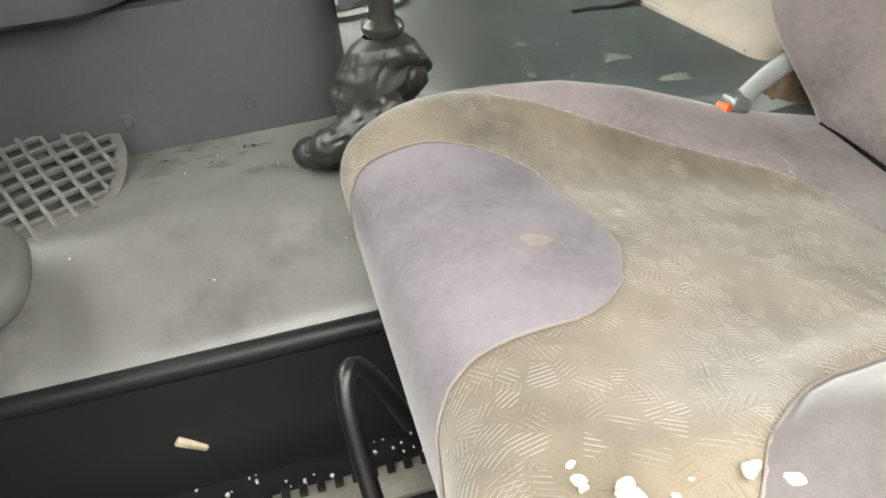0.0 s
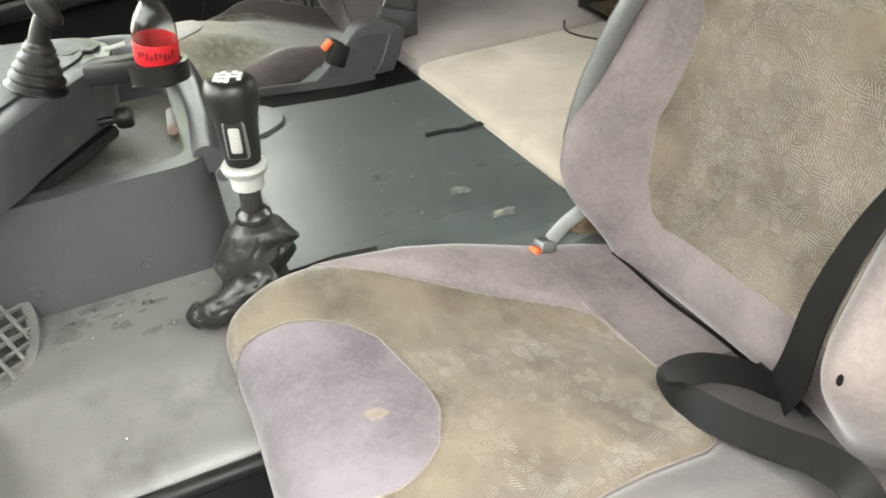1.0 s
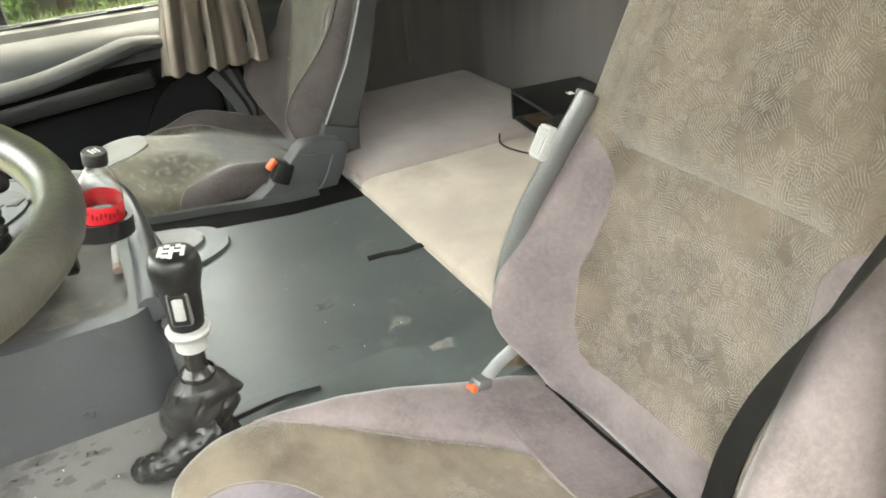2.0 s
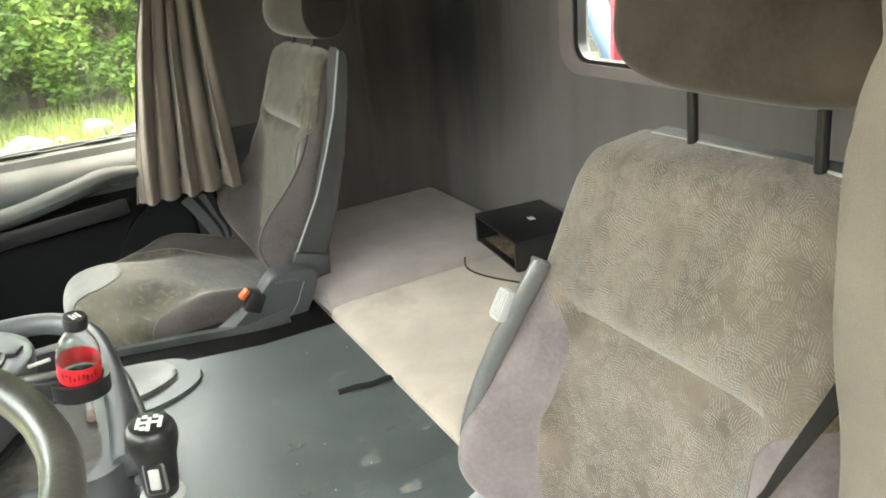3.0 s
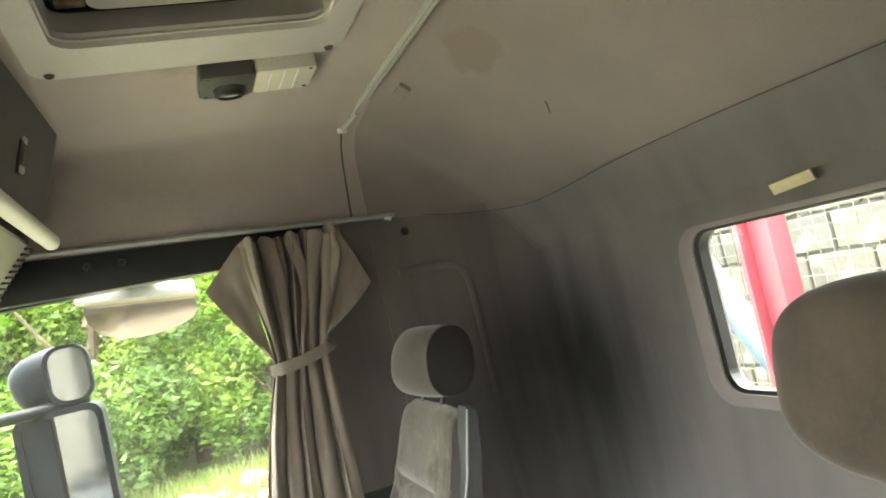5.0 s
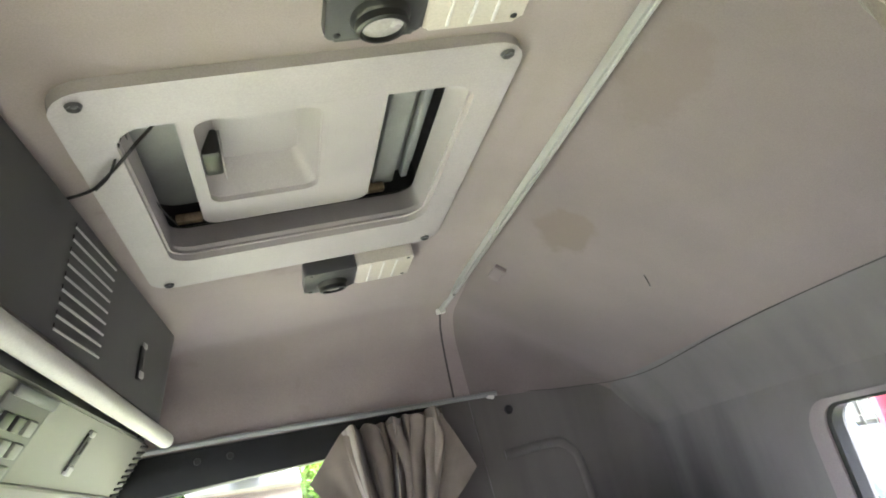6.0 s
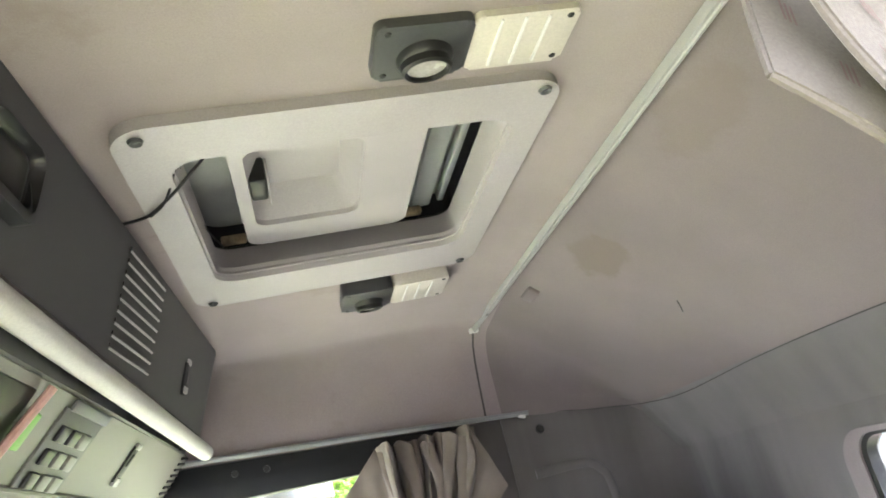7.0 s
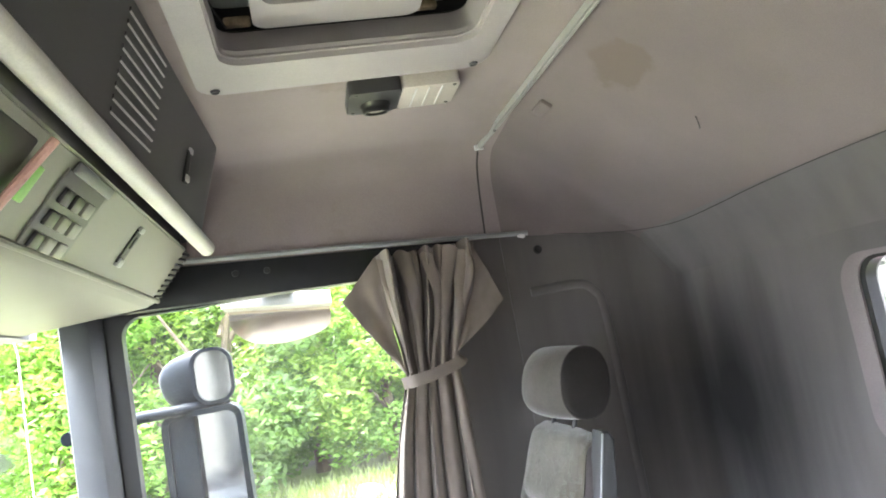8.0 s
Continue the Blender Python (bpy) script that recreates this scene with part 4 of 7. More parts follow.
    bm = prism(B(), [(x + dx, z) for x, z in sh], "y", cy - 0.205, cy + 0.205, 0.018, 3)
    if far_rail:
        for vert in bm.verts:
            vert.co.y = cy + (vert.co.y - cy) * lerp_table(vert.co.z, ((1.15, 1.0), (1.30, 0.84), (1.42, 0.72), (1.48, 0.56)))
    part("back_shell", bm, SHELL, seat, "grey plastic back shell")
    if far_rail:
        part("top_strip", tube(B(), [(0.702 + dx, cy - 0.17, 1.472), (0.700 + dx, cy, 1.474), (0.700 + dx, cy + 0.10, 1.473)], 0.0020, 8), PALE, seat, "pale plastic strip")
    # side trim of the recliner
    if far_rail:
        pts = spline([(0.520 + dx, cy + 0.234, 1.02), (0.507 + dx, cy + 0.229, 1.08), (0.531 + dx, cy + 0.214, 1.17), (0.570 + dx, cy + 0.198, 1.25), (0.607 + dx, cy + 0.187, 1.315)], 24)
        rail = part("recliner_bar", tube(B(), pts, 0.0160, 12, 0.6, (1, 0, 0)), BARGREY, seat, "silver grey bar")
        part("bar_cap", rbox(B(), (0.604 + dx, cy + 0.188, 1.315), (0.024, 0.016, 0.008), 0.0035, (0, 33, 0)), BARGREY, rail)
        m = pose(0.557 + dx, cy + 0.206, 1.264, 0, 30, 0)
        bm = rbox(B(), (0, 0, 0), (0.016, 0.024, 0.042), 0.005)
        bmesh.ops.transform(bm, matrix=m, verts=bm.verts)
        part("slider", bm, PALE, seat, "pale grey ribbed slider")
        for k in range(5):
            bm = rbox(B(), (-0.0078, -0.008 + 0.004 * k, 0), (0.003, 0.0018, 0.032), 0.0007)
            bmesh.ops.transform(bm, matrix=m, verts=bm.verts)
            part("slider_rib", bm, PALE, seat)
    else:
        sgn = -1
        pts = [(0.527, 1.045), (0.606, 1.02), (0.645, 1.13), (0.680, 1.25), (0.708, 1.37), (0.728, 1.474), (0.718, 1.492), (0.702, 1.495), (0.690, 1.44), (0.669, 1.354), (0.636, 1.26), (0.600, 1.172)]
        side = part("side_cover", prism(B(), [(x + dx, z) for x, z in pts], "y", cy + sgn * 0.258, cy + sgn * 0.200, 0.008, 3), surface("matt_dark_cover_plastic", (0.046, 0.046, 0.045), 0.65, 8, 500, 0.15, 0.2, 0.0006, spec=0.25), seat, "grey plastic backrest side cover")
        part("cover_edge", tube(B(), [(x + dx, cy + sgn * 0.2585, z) for x, z in ((0.702, 1.490), (0.690, 1.44), (0.669, 1.354), (0.636, 1.26), (0.600, 1.172), (0.530, 1.048))], 0.0022, 6), SILVER, side, "pale edge line")
        pts = [(0.500, 0.985), (0.590, 0.975), (0.606, 1.022), (0.527, 1.047)]
        part("cover_foot", prism(B(), [(x + dx, z) for x, z in pts], "y", cy + sgn * 0.262, cy + sgn * 0.200, 0.005), SHELL, seat)
    # posts and headrest
    hx, hz = head
    hy = cy - 0.032 if far_rail else cy
    for sgn in (1, -1):
        part("post", tube(B(), [(0.700 + dx, hy + sgn * 0.073, 1.46), (0.690 + dx + hx, hy + sgn * 0.073, 1.60 + hz)], 0.006, 10), BLACK, seat)
    if far_rail:
        part("headrest", pillow(B(), (0.700 + dx + hx, hy, 1.608 + hz), size, 3.2, (0, 8, 0), 64, 32), HEADCLOTH, seat, "brown grey velour headrest")
    else:
        # drum-shaped headrest with sewn-in side caps
        m = pose(0.688 + dx + hx, cy, 1.615 + hz, 0, 8, 0)

        def oval(a, k, y):
            c, s = math.cos(a), math.sin(a)
            barrel = 0.046 * (1 - (y / size[1]) ** 2) * (0.5 - 0.5 * c) * (1 - 0.35 * s)
            return m @ Vector((size[0] * k * math.copysign(abs(c) ** 0.85, c) - barrel, y, size[2] * k * math.copysign(abs(s) ** 0.85, s)))
        yb = size[1] * 0.90
        hr = part("headrest", sheet(B(), lambda u, v: oval(2 * math.pi * u, 1 - 0.05 * (2 * v - 1) ** 4, yb * (2 * v - 1)), 48, 20, lambda u, v: (u * 0.6, v * 0.3), True), HEADFRONT, seat, "brown grey velour headrest")
        for sgn in (1, -1):
            part("side_cap", sheet(B(), lambda u, v: oval(2 * math.pi * u, 0.95 * math.cos(v * math.pi / 2) ** 0.8 + 1e-4, sgn * (yb + (size[1] - yb) * math.sin(v * math.pi / 2))), 48, 10, None, True), HEADSIDE, hr)
            part("piping", tube(B(), [oval(2 * math.pi * k / 48, 0.955, sgn * yb) for k in range(48)], 0.0016, 7, 1.0, None, True), HEADFRONT, hr)
    # base: side skirts, rails and the carrier
    sk = [(0.08, 0.79), (0.12, 0.775), (0.60, 0.775), (0.64, 0.80), (0.635, 0.90), (0.60, 0.915), (0.52, 0.91), (0.44, 0.865), (0.30, 0.855), (0.14, 0.865)]
    if not far_rail:
        foot = spline([(0.070, 1.662, 0.905), (0.156, 1.637, 0.899), (0.335, 1.587, 0.894), (0.440, 1.556, 0.897), (0.490, 1.550, 0.902)], 40)
        brow = spline([(0.075, 1.655, 0.930), (0.156, 1.628, 0.934), (0.285, 1.592, 0.936), (0.400, 1.560, 0.935), (0.490, 1.551, 0.942)], 40)
        bm = sheet(B(), lambda u, v: foot[round(u * 40)].lerp(brow[round(u * 40)], v) + Vector((0, -0.006 * math.sin(math.pi * v), 0)), 40, 8)
        part("skirt", thicken(bm, 0.03), DOORGREY, seat, "dark grey side skirt that runs into the hinge cover")
        part("skirt_lip", tube(B(), foot, 0.004, 8), DOORGREY, seat)
    for sgn in (1, -1) if far_rail else (1,):
        part("skirt", prism(B(), [(x + dx, z) for x, z in sk], "y", cy + sgn * 0.225, cy + sgn * 0.262, 0.012, 3), SHELL, seat, "grey plastic side skirt")
    part("front_skirt", rbox(B(), (0.105 + dx, cy, 0.80), (0.05, 0.42, 0.07), 0.015, (0, 14, 0)), SHELL, seat)
    part("suspension_box", rbox(B(), (0.36 + dx, cy, 0.745), (0.44, 0.34, 0.095), 0.012), BLACK, seat)
    for sgn in (1, -1):
        part("floor_rail", rbox(B(), (0.34 + dx, cy + sgn * 0.15, 0.708), (0.56, 0.03, 0.016), 0.003), STEEL, seat)
    # hinge cover beside the cushion's back
    hs = [(0.36, 0.885), (0.42, 0.93), (0.47, 1.0), (0.52, 1.018), (0.575, 1.016), (0.59, 0.995), (0.585, 0.93), (0.545, 0.885), (0.45, 0.865)]
    if not far_rail:
        hs = [(0.30, 0.925), (0.366, 0.949), (0.405, 0.990), (0.440, 1.028), (0.456, 1.038), (0.50, 1.034), (0.540, 1.025), (0.551, 1.016), (0.553, 1.0), (0.533, 0.955), (0.515, 0.924), (0.497, 0.910), (0.47, 0.902), (0.40, 0.901)]
    cover = part("hinge_cover", prism(B(), [(x + dx, z) for x, z in hs], "y", cy + hinge_side * 0.275, cy + hinge_side * 0.325, 0.006, 3), SHELL, seat, "blue grey hinge cover")
    part("cover_line", tube(B(), [(x + dx, cy + hinge_side * 0.3255, z) for x, z in (((0.385, 0.922), (0.455, 0.924), (0.478, 0.932), (0.493, 0.952), (0.517, 1.002), (0.500, 1.010), (0.450, 1.016)) if not far_rail else ((0.40, 0.905), (0.465, 0.908), (0.480, 0.920), (0.512, 0.985)))], 0.0025, 6), GREY, cover)
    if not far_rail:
        # black block standing for the shadow between mat edge and skirt
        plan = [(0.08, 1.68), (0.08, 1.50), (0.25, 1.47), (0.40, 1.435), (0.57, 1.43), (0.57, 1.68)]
        part("gap_shade", prism(B(), plan, "z", 0.70, 0.9255, 0.002), SHADOWGAP, seat, "black block standing for the shadow gap below the skirt")
    return seat


driver_seat = build_seat(0.515, 0.0, "worn beige and lilac velour driver's seat with raised headrest", (0.0, 0.0), (0.050, 0.171, 0.080), True, -1)
passenger_seat = build_seat(1.87, 0.025, "beige and lilac velour passenger seat with low headrest", (0.050, -0.030), (0.056, 0.150, 0.084), False, -1)


# ---------------------------------------------------------------- bunk and what lies on it
def build_bunk():
    base = rbox(B(), (0.915, MID, 0.79), (0.56, 1.86, 0.18), 0.01)
    structure("bunk_base", base, DARK, "black bunk box below the mattress", "bunk")

    def cushion(x0, x1, y0, y1, z0, z1, r, seed):
        def f(u, v):
            # a closed padded slab: round the rim, slight waves on top
            a = 2 * math.pi * u
            b = math.pi * (v - 0.5)
            cx, cy, cz = (x0 + x1) / 2, (y0 + y1) / 2, (z0 + z1) / 2
            hx, hy, hz = (x1 - x0) / 2, (y1 - y0) / 2, (z1 - z0) / 2

            def sp(c, p):
                return math.copysign(abs(c) ** p, c)
            p = Vector((cx + hx * sp(max(0.0, math.cos(b)), 0.16) * sp(math.cos(a), 0.07), cy + hy * sp(max(0.0, math.cos(b)), 0.16) * sp(math.sin(a), 0.07), cz + hz * sp(math.sin(b), 0.42)))
            p.z += 0.004 * noise.noise(Vector((p.x * 6 + seed, p.y * 6, 0))) * (1 if p.z > cz else 0)
            return p
        return sheet(B(), f, 120, 60, None, True)
    ext = thing("bunk_extension", (0.89, 0.89, 0.88), "cream cloth bunk cushion, soiled along its front edge", "cushion")
    part("cover", cushion(0.568, 1.175, 0.852, 1.488, 0.880, 0.957, 0.02, 3), BUNKTOP, ext)
    part("front_piping", tube(B(), [(0.5695, 0.885 + 0.029 * k, 0.934 + 0.0008 * math.sin(k * 1.9)) for k in range(21)], 0.003, 8), BUNKTOP, ext)
    bed = thing("mattress", (0.89, 1.8, 0.88), "grey velour mattress in the bunk's far half", "mattress")
    part("cover", cushion(0.580, 1.172, 1.492, 2.088, 0.878, 0.966, 0.02, 8), BUNKGREY, bed)
    part("front_piping", tube(B(), [(0.5815, 1.52 + 0.029 * k, 0.944 + 0.0008 * math.sin(k * 1.9)) for k in range(21)], 0.003, 8), BUNKGREY, bed)
    # folded strap end on the mat
    pts = spline([(0.600, 1.135, 0.925), (0.572, 1.150, 0.934), (0.53, 1.158, 0.930), (0.50, 1.165, 0.931), (0.465, 1.172, 0.929)], 16)
    lone("strap", tube(B(), pts, 0.010, 8, 0.12, (0.1, 1, 0)), WEB, "black webbing strap end lying on the rubber mat", "strap")

    box = thing("radio_sleeve", (1.09, 1.42, 0.965), "empty black open-fronted radio housing lying on the bunk", "radio housing")
    m = pose(1.092, 1.425, 0.967, 0, 0, -8.5)

    def wall(name, c, s, lab="", mat=BLACK):
        bm = rbox(B(), c, s, 0.002)
        bmesh.ops.transform(bm, matrix=m, verts=bm.verts)
        return part(name, bm, mat, box, lab)
    d, w, h, t = 0.185, 0.235, 0.077, 0.006
    top = wall("top", (0, 0, h - t / 2), (d, w, t), "black lid with a small label")
    wall("bottom", (0, 0, t / 2), (d, w, t))
    wall("side", (0, w / 2 - t / 2, h / 2), (d, t, h - 2 * t))
    wall("side", (0, -w / 2 + t / 2, h / 2), (d, t, h - 2 * t))
    wall("back", (d / 2 - t / 2, 0, h / 2), (t, w - 2 * t, h - 2 * t))
    wall("inner_plate", (d / 2 - 0.06, 0.02, 0.045), (0.004, w - 0.06, 0.05), "dull brass plate", RUSTY)
    wall("inner_floor", (-0.01, 0, 0.008), (d - 0.05, w - 0.03, 0.003), "pale metal floor", RUSTY)
    for k in range(4):
        wall("label_bar", (0.012 - 0.0038 * k, 0.003 * (k % 2), h + 0.0006), (0.0018, 0.02 - 0.003 * (k % 3), 0.0008), "", WHITE)
    wall("front_rim", (-d / 2 - 0.001, 0, h - 0.004), (0.006, w, 0.009))
    wall("front_rim", (-d / 2 - 0.001, w / 2 - 0.005, h / 2 - 0.004), (0.006, 0.012, h - 0.012))
    wall("front_rim", (-d / 2 - 0.001, -w / 2 + 0.004, h / 2 - 0.004), (0.006, 0.009, h - 0.012))
    pts = spline([(0.932, 1.478, 0.970), (0.924, 1.466, 0.964), (0.915, 1.445, 0.961), (0.914, 1.41, 0.960), (0.928, 1.36, 0.960), (0.965, 1.29, 0.960), (1.02, 1.20, 0.960)], 40)
    lone("cable", tube(B(), pts, 0.0025, 6), BLACK, "thin black cable on the bunk cushion", "cable")


# ---------------------------------------------------------------- tunnel top: mat, grille, console, lever
def build_floor_things():
    # ribbed mat
    mat = thing("rubber_mat", (0.35, 1.25, 0.924), "dark green grey ribbed rubber mat with dried mud marks", "mat")
    def mat_at(u, v):
        x = 0.085 + 0.515 * u
        y0 = lerp_table(x, ((0.085, 1.0), (0.10, 0.925), (0.125, 0.885), (0.155, 0.84), (0.18, 0.79), (0.22, 0.735), (0.60, 0.715)))
        y = y0 + (lerp_table(x, ((0.085, 1.513), (0.117, 1.507), (0.254, 1.482), (0.403, 1.447), (0.60, 1.439))) - y0) * v
        z = lerp_table(y, ((0.70, 0.873), (0.72, 0.880), (0.762, 0.902), (0.80, 0.918), (0.86, 0.922)))
        return (x, y, z + 0.0065 - (0.004 if v < 0.001 else 0.0))
    part("mat_sheet", thicken(sheet(B(), mat_at, 60, 90), 0.003), MATTE, mat)
    ribs = B()
    for k in range(110):
        x = 0.105 + k * 0.0044
        rbox(ribs, (x, 1.165, 0.9288), (0.0016, 0.54, 0.0005))
    tagged(part("ribbing", ribs, MATTE, mat, "", False), kind="stuff")
    part("edge_bead", tube(B(), spline([(0.085, 1.0, 0.926), (0.10, 0.925, 0.927), (0.125, 0.885, 0.926), (0.155, 0.84, 0.924), (0.18, 0.79, 0.917), (0.22, 0.735, 0.889)], 30), 0.004, 8), MATTE, mat)
    # mud marks: thin dried flakes
    rng = random.Random(4)
    mud = surface("dried_mud", (0.17, 0.165, 0.14), 0.95, 40, 300, 0.3, 0.4, 0.001, dirt=(0.10, 0.108, 0.104), dirt_at=(0.46, 0.54), dirt_scale=70)
    for x, y, r in ((0.344, 1.064, 0.018), (0.431, 0.949, 0.020), (0.317, 0.944, 0.010), (0.46, 0.858, 0.021), (0.55, 0.976, 0.012), (0.50, 1.01, 0.009), (0.355, 0.93, 0.005)):
        n = 44
        rad = [r * (0.85 + 0.55 * noise.noise(Vector((1.5 * math.cos(2 * math.pi * k / n), 1.5 * math.sin(2 * math.pi * k / n), x * 90))) + 0.35 * noise.noise(Vector((5 * math.cos(2 * math.pi * k / n), 5 * math.sin(2 * math.pi * k / n), x * 70)))) for k in range(n)]
        pts = [(x + rad[k] * math.cos(2 * math.pi * k / n), y + 0.8 * rad[k] * math.sin(2 * math.pi * k / n)) for k in range(n)]
        lone("mud_flake", prism(B(), pts, "z", 0.9293, 0.9297), mud, "flat patch of dried mud on the rubber mat", "mud", "mud on the mat")
    # round service lid on the mat
    lid = thing("service_lid", (0.16, 1.44, 0.928), "low moulded grey lid on the engine tunnel beside the passenger seat", "lid")
    o2 = spline([(0.07, 0, 1.335), (0.16, 0, 1.33), (0.225, 0, 1.355), (0.262, 0, 1.40), (0.255, 0, 1.455), (0.22, 0, 1.50), (0.12, 0, 1.53), (0.06, 0, 1.53)], 40)
    part("lid_rim", prism(B(), [(p.x, p.z) for p in o2], "z", 0.926, 0.936, 0.004), MATTE, lid)
    part("lid_top", prism(B(), [(0.062 + (p.x - 0.062) * 0.78, 1.445 + (p.z - 1.43) * 0.72) for p in o2], "z", 0.934, 0.945, 0.004, 3), FLOORGREY, lid, "smooth grey lid")

    # vent grille in a rise of the tunnel cover
    gr = thing("floor_grille", (-0.30, 0.90, 0.922), "grey plastic floor grille with diagonal openings", "grille")
    r = 0.150
    tip = pose(-0.312, 0.900, 0.950, 16, 6, 0)

    def laid(name, bm, mat):
        bmesh.ops.transform(bm, matrix=tip, verts=bm.verts)
        return part(name, bm, mat, gr)
    laid("base", lathe(B(), [(r + 0.012, -0.09), (r + 0.004, 0.0), (r - 0.008, 0.001), (r - 0.008, -0.004), (0, -0.004)], (0, 0, 0), (0, 0, 1), 56), FLOORGREY)
    laid("well", lathe(B(), [(0, -0.004), (r - 0.009, -0.004), (r - 0.009, -0.006)], (0, 0, 0), (0, 0, 1), 48), GREY)
    holes = B()
    for i in range(-8, 9):
        for j in range(-8, 9):
            a = radians(28)
            u, v = (i + 0.5) * 0.0205 + 0.005, (j + 0.5) * 0.0205 - 0.0035
            if math.hypot(u, v) < r - 0.018:
                rbox(holes, (u * math.cos(a) - v * math.sin(a), u * math.sin(a) + v * math.cos(a), -0.0036), (0.005, 0.007, 0.002), 0, (0, 0, 28))
    laid("opening", holes, BLACK)
    for fam in (0, 1):
        ang = radians(28 + 90 * fam)
        dx, dy = math.cos(ang), math.sin(ang)
        for k in range(-7, 8):
            o = k * 0.0205
            half = math.sqrt(max(0, (r - 0.006) ** 2 - o * o))
            if half < 0.02:
                continue
            laid("bar", rbox(B(), (-dy * o, dx * o, 0.002), (2 * half, 0.0050, 0.006), 0.0016, (0, 0, math.degrees(ang))), FLOORGREY)
    # smooth pedal stop in front of the grille
    lone("pedal_stop", pillow(B(), (-0.36, 0.765, 0.905), (0.12, 0.085, 0.035), 2.6, (8, 0, 0)), FLOORGREY, "smooth grey moulded pedal stop beside the grille", "pedal stop")
    # water drops and grit
    drops = B()

    def tunnel_top(y):
        return lerp_table(y, ((0.762, 0.902), (0.78, 0.9105), (0.80, 0.9180), (0.82, 0.9212), (0.86, 0.922)))
    rng = random.Random(9)
    for k in range(26):
        x, y = rng.uniform(-0.15, 0.05), rng.uniform(0.835, 0.935)
        if x > 0.0 and y < 0.85:
            continue
        rr = rng.uniform(0.003, 0.014)
        n = 30
        lob = [1 + 0.9 * noise.noise(Vector((1.3 * math.cos(2 * math.pi * j / n), 1.3 * math.sin(2 * math.pi * j / n), k * 3.1))) for j in range(n)]
        pts = [(x + 1.25 * rr * lob[j] * math.cos(2 * math.pi * j / n), y + 0.75 * rr * lob[j] * math.sin(2 * math.pi * j / n)) for j in range(n)]
        drops.faces.new([drops.verts.new((px, py, tunnel_top(py) + 0.0008 + 0.00002 * k)) for px, py in pts])
    tagged(part("water_spots", drops, surface("wet_spot", (0.135, 0.130, 0.124), 0.30, 40, 200, 0.3, 0.0), None, "", False), "dark wet spots on the grey tunnel cover", "water spots", "", "stuff")
    grit = B()
    for k in range(46):
        x, y = rng.uniform(-0.3, 0.55), rng.uniform(0.68, 1.4)
        z = lerp_table(y, ((0.66, 0.862), (0.72, 0.884), (0.762, 0.906), (0.80, 0.9215), (0.86, 0.9255))) + (0.0045 if x > 0.1 and y > 0.87 else 0.0)
        s = rng.uniform(0.0006, 0.0014)
        rbox(grit, (x, y, z), (s, s * 1.3, s), 0, (rng.uniform(0, 90), 0, rng.uniform(0, 90)))
    for k in range(60):
        s = rng.uniform(0.0008, 0.0030)
        rbox(grit, (rng.uniform(-0.3, 0.1), rng.uniform(0.60, 0.645), 0.7015), (s, s * 1.4, s), 0, (0, 0, rng.uniform(0, 90)))
    tagged(part("grit", grit, WHITE, None, "", False), "pale grit scattered on floor and tunnel", "grit", "", "stuff")
    # wood chip at the foot of the skirt, toothed tread strip on the low floor
    chip = rbox(B(), (0, 0, 0), (0.030, 0.005, 0.009), 0.0018, (0, 0, 0), 3)
    for vert in chip.verts:
        vert.co.z *= 1 - 0.55 * max(0.0, vert.co.x) / 0.015
        vert.co += Vector((0, 0, 0.002 * noise.noise(vert.co * 150)))
    bmesh.ops.transform(chip, matrix=pose(-0.131, 0.6395, 0.763, 0, 38, 3), verts=chip.verts)
    lone("wood_chip", chip, surface("splintered_wood", (0.55, 0.46, 0.33), 0.8, 30, 200, 0.4, 0.3), "small splintered wood chip stuck to the black tunnel skirt", "wood chip")
    strip = thing("tread_strip", (-0.1, 0.59, 0.70), "worn toothed metal tread strip on the floor", "tread strip")
    part("plate", rbox(B(), (-0.1, 0.588, 0.7035), (0.60, 0.040, 0.007), 0.002), surface("worn_alloy", (0.36, 0.34, 0.30), 0.5, 12, 200, 0.3, 0.3, 0.001, metal=0.6), strip)
    for k in range(36):
        part("tooth", rbox(B(), (-0.39 + 0.0165 * k, 0.601, 0.7095), (0.008, 0.012, 0.006), 0.0015), DARK, strip)


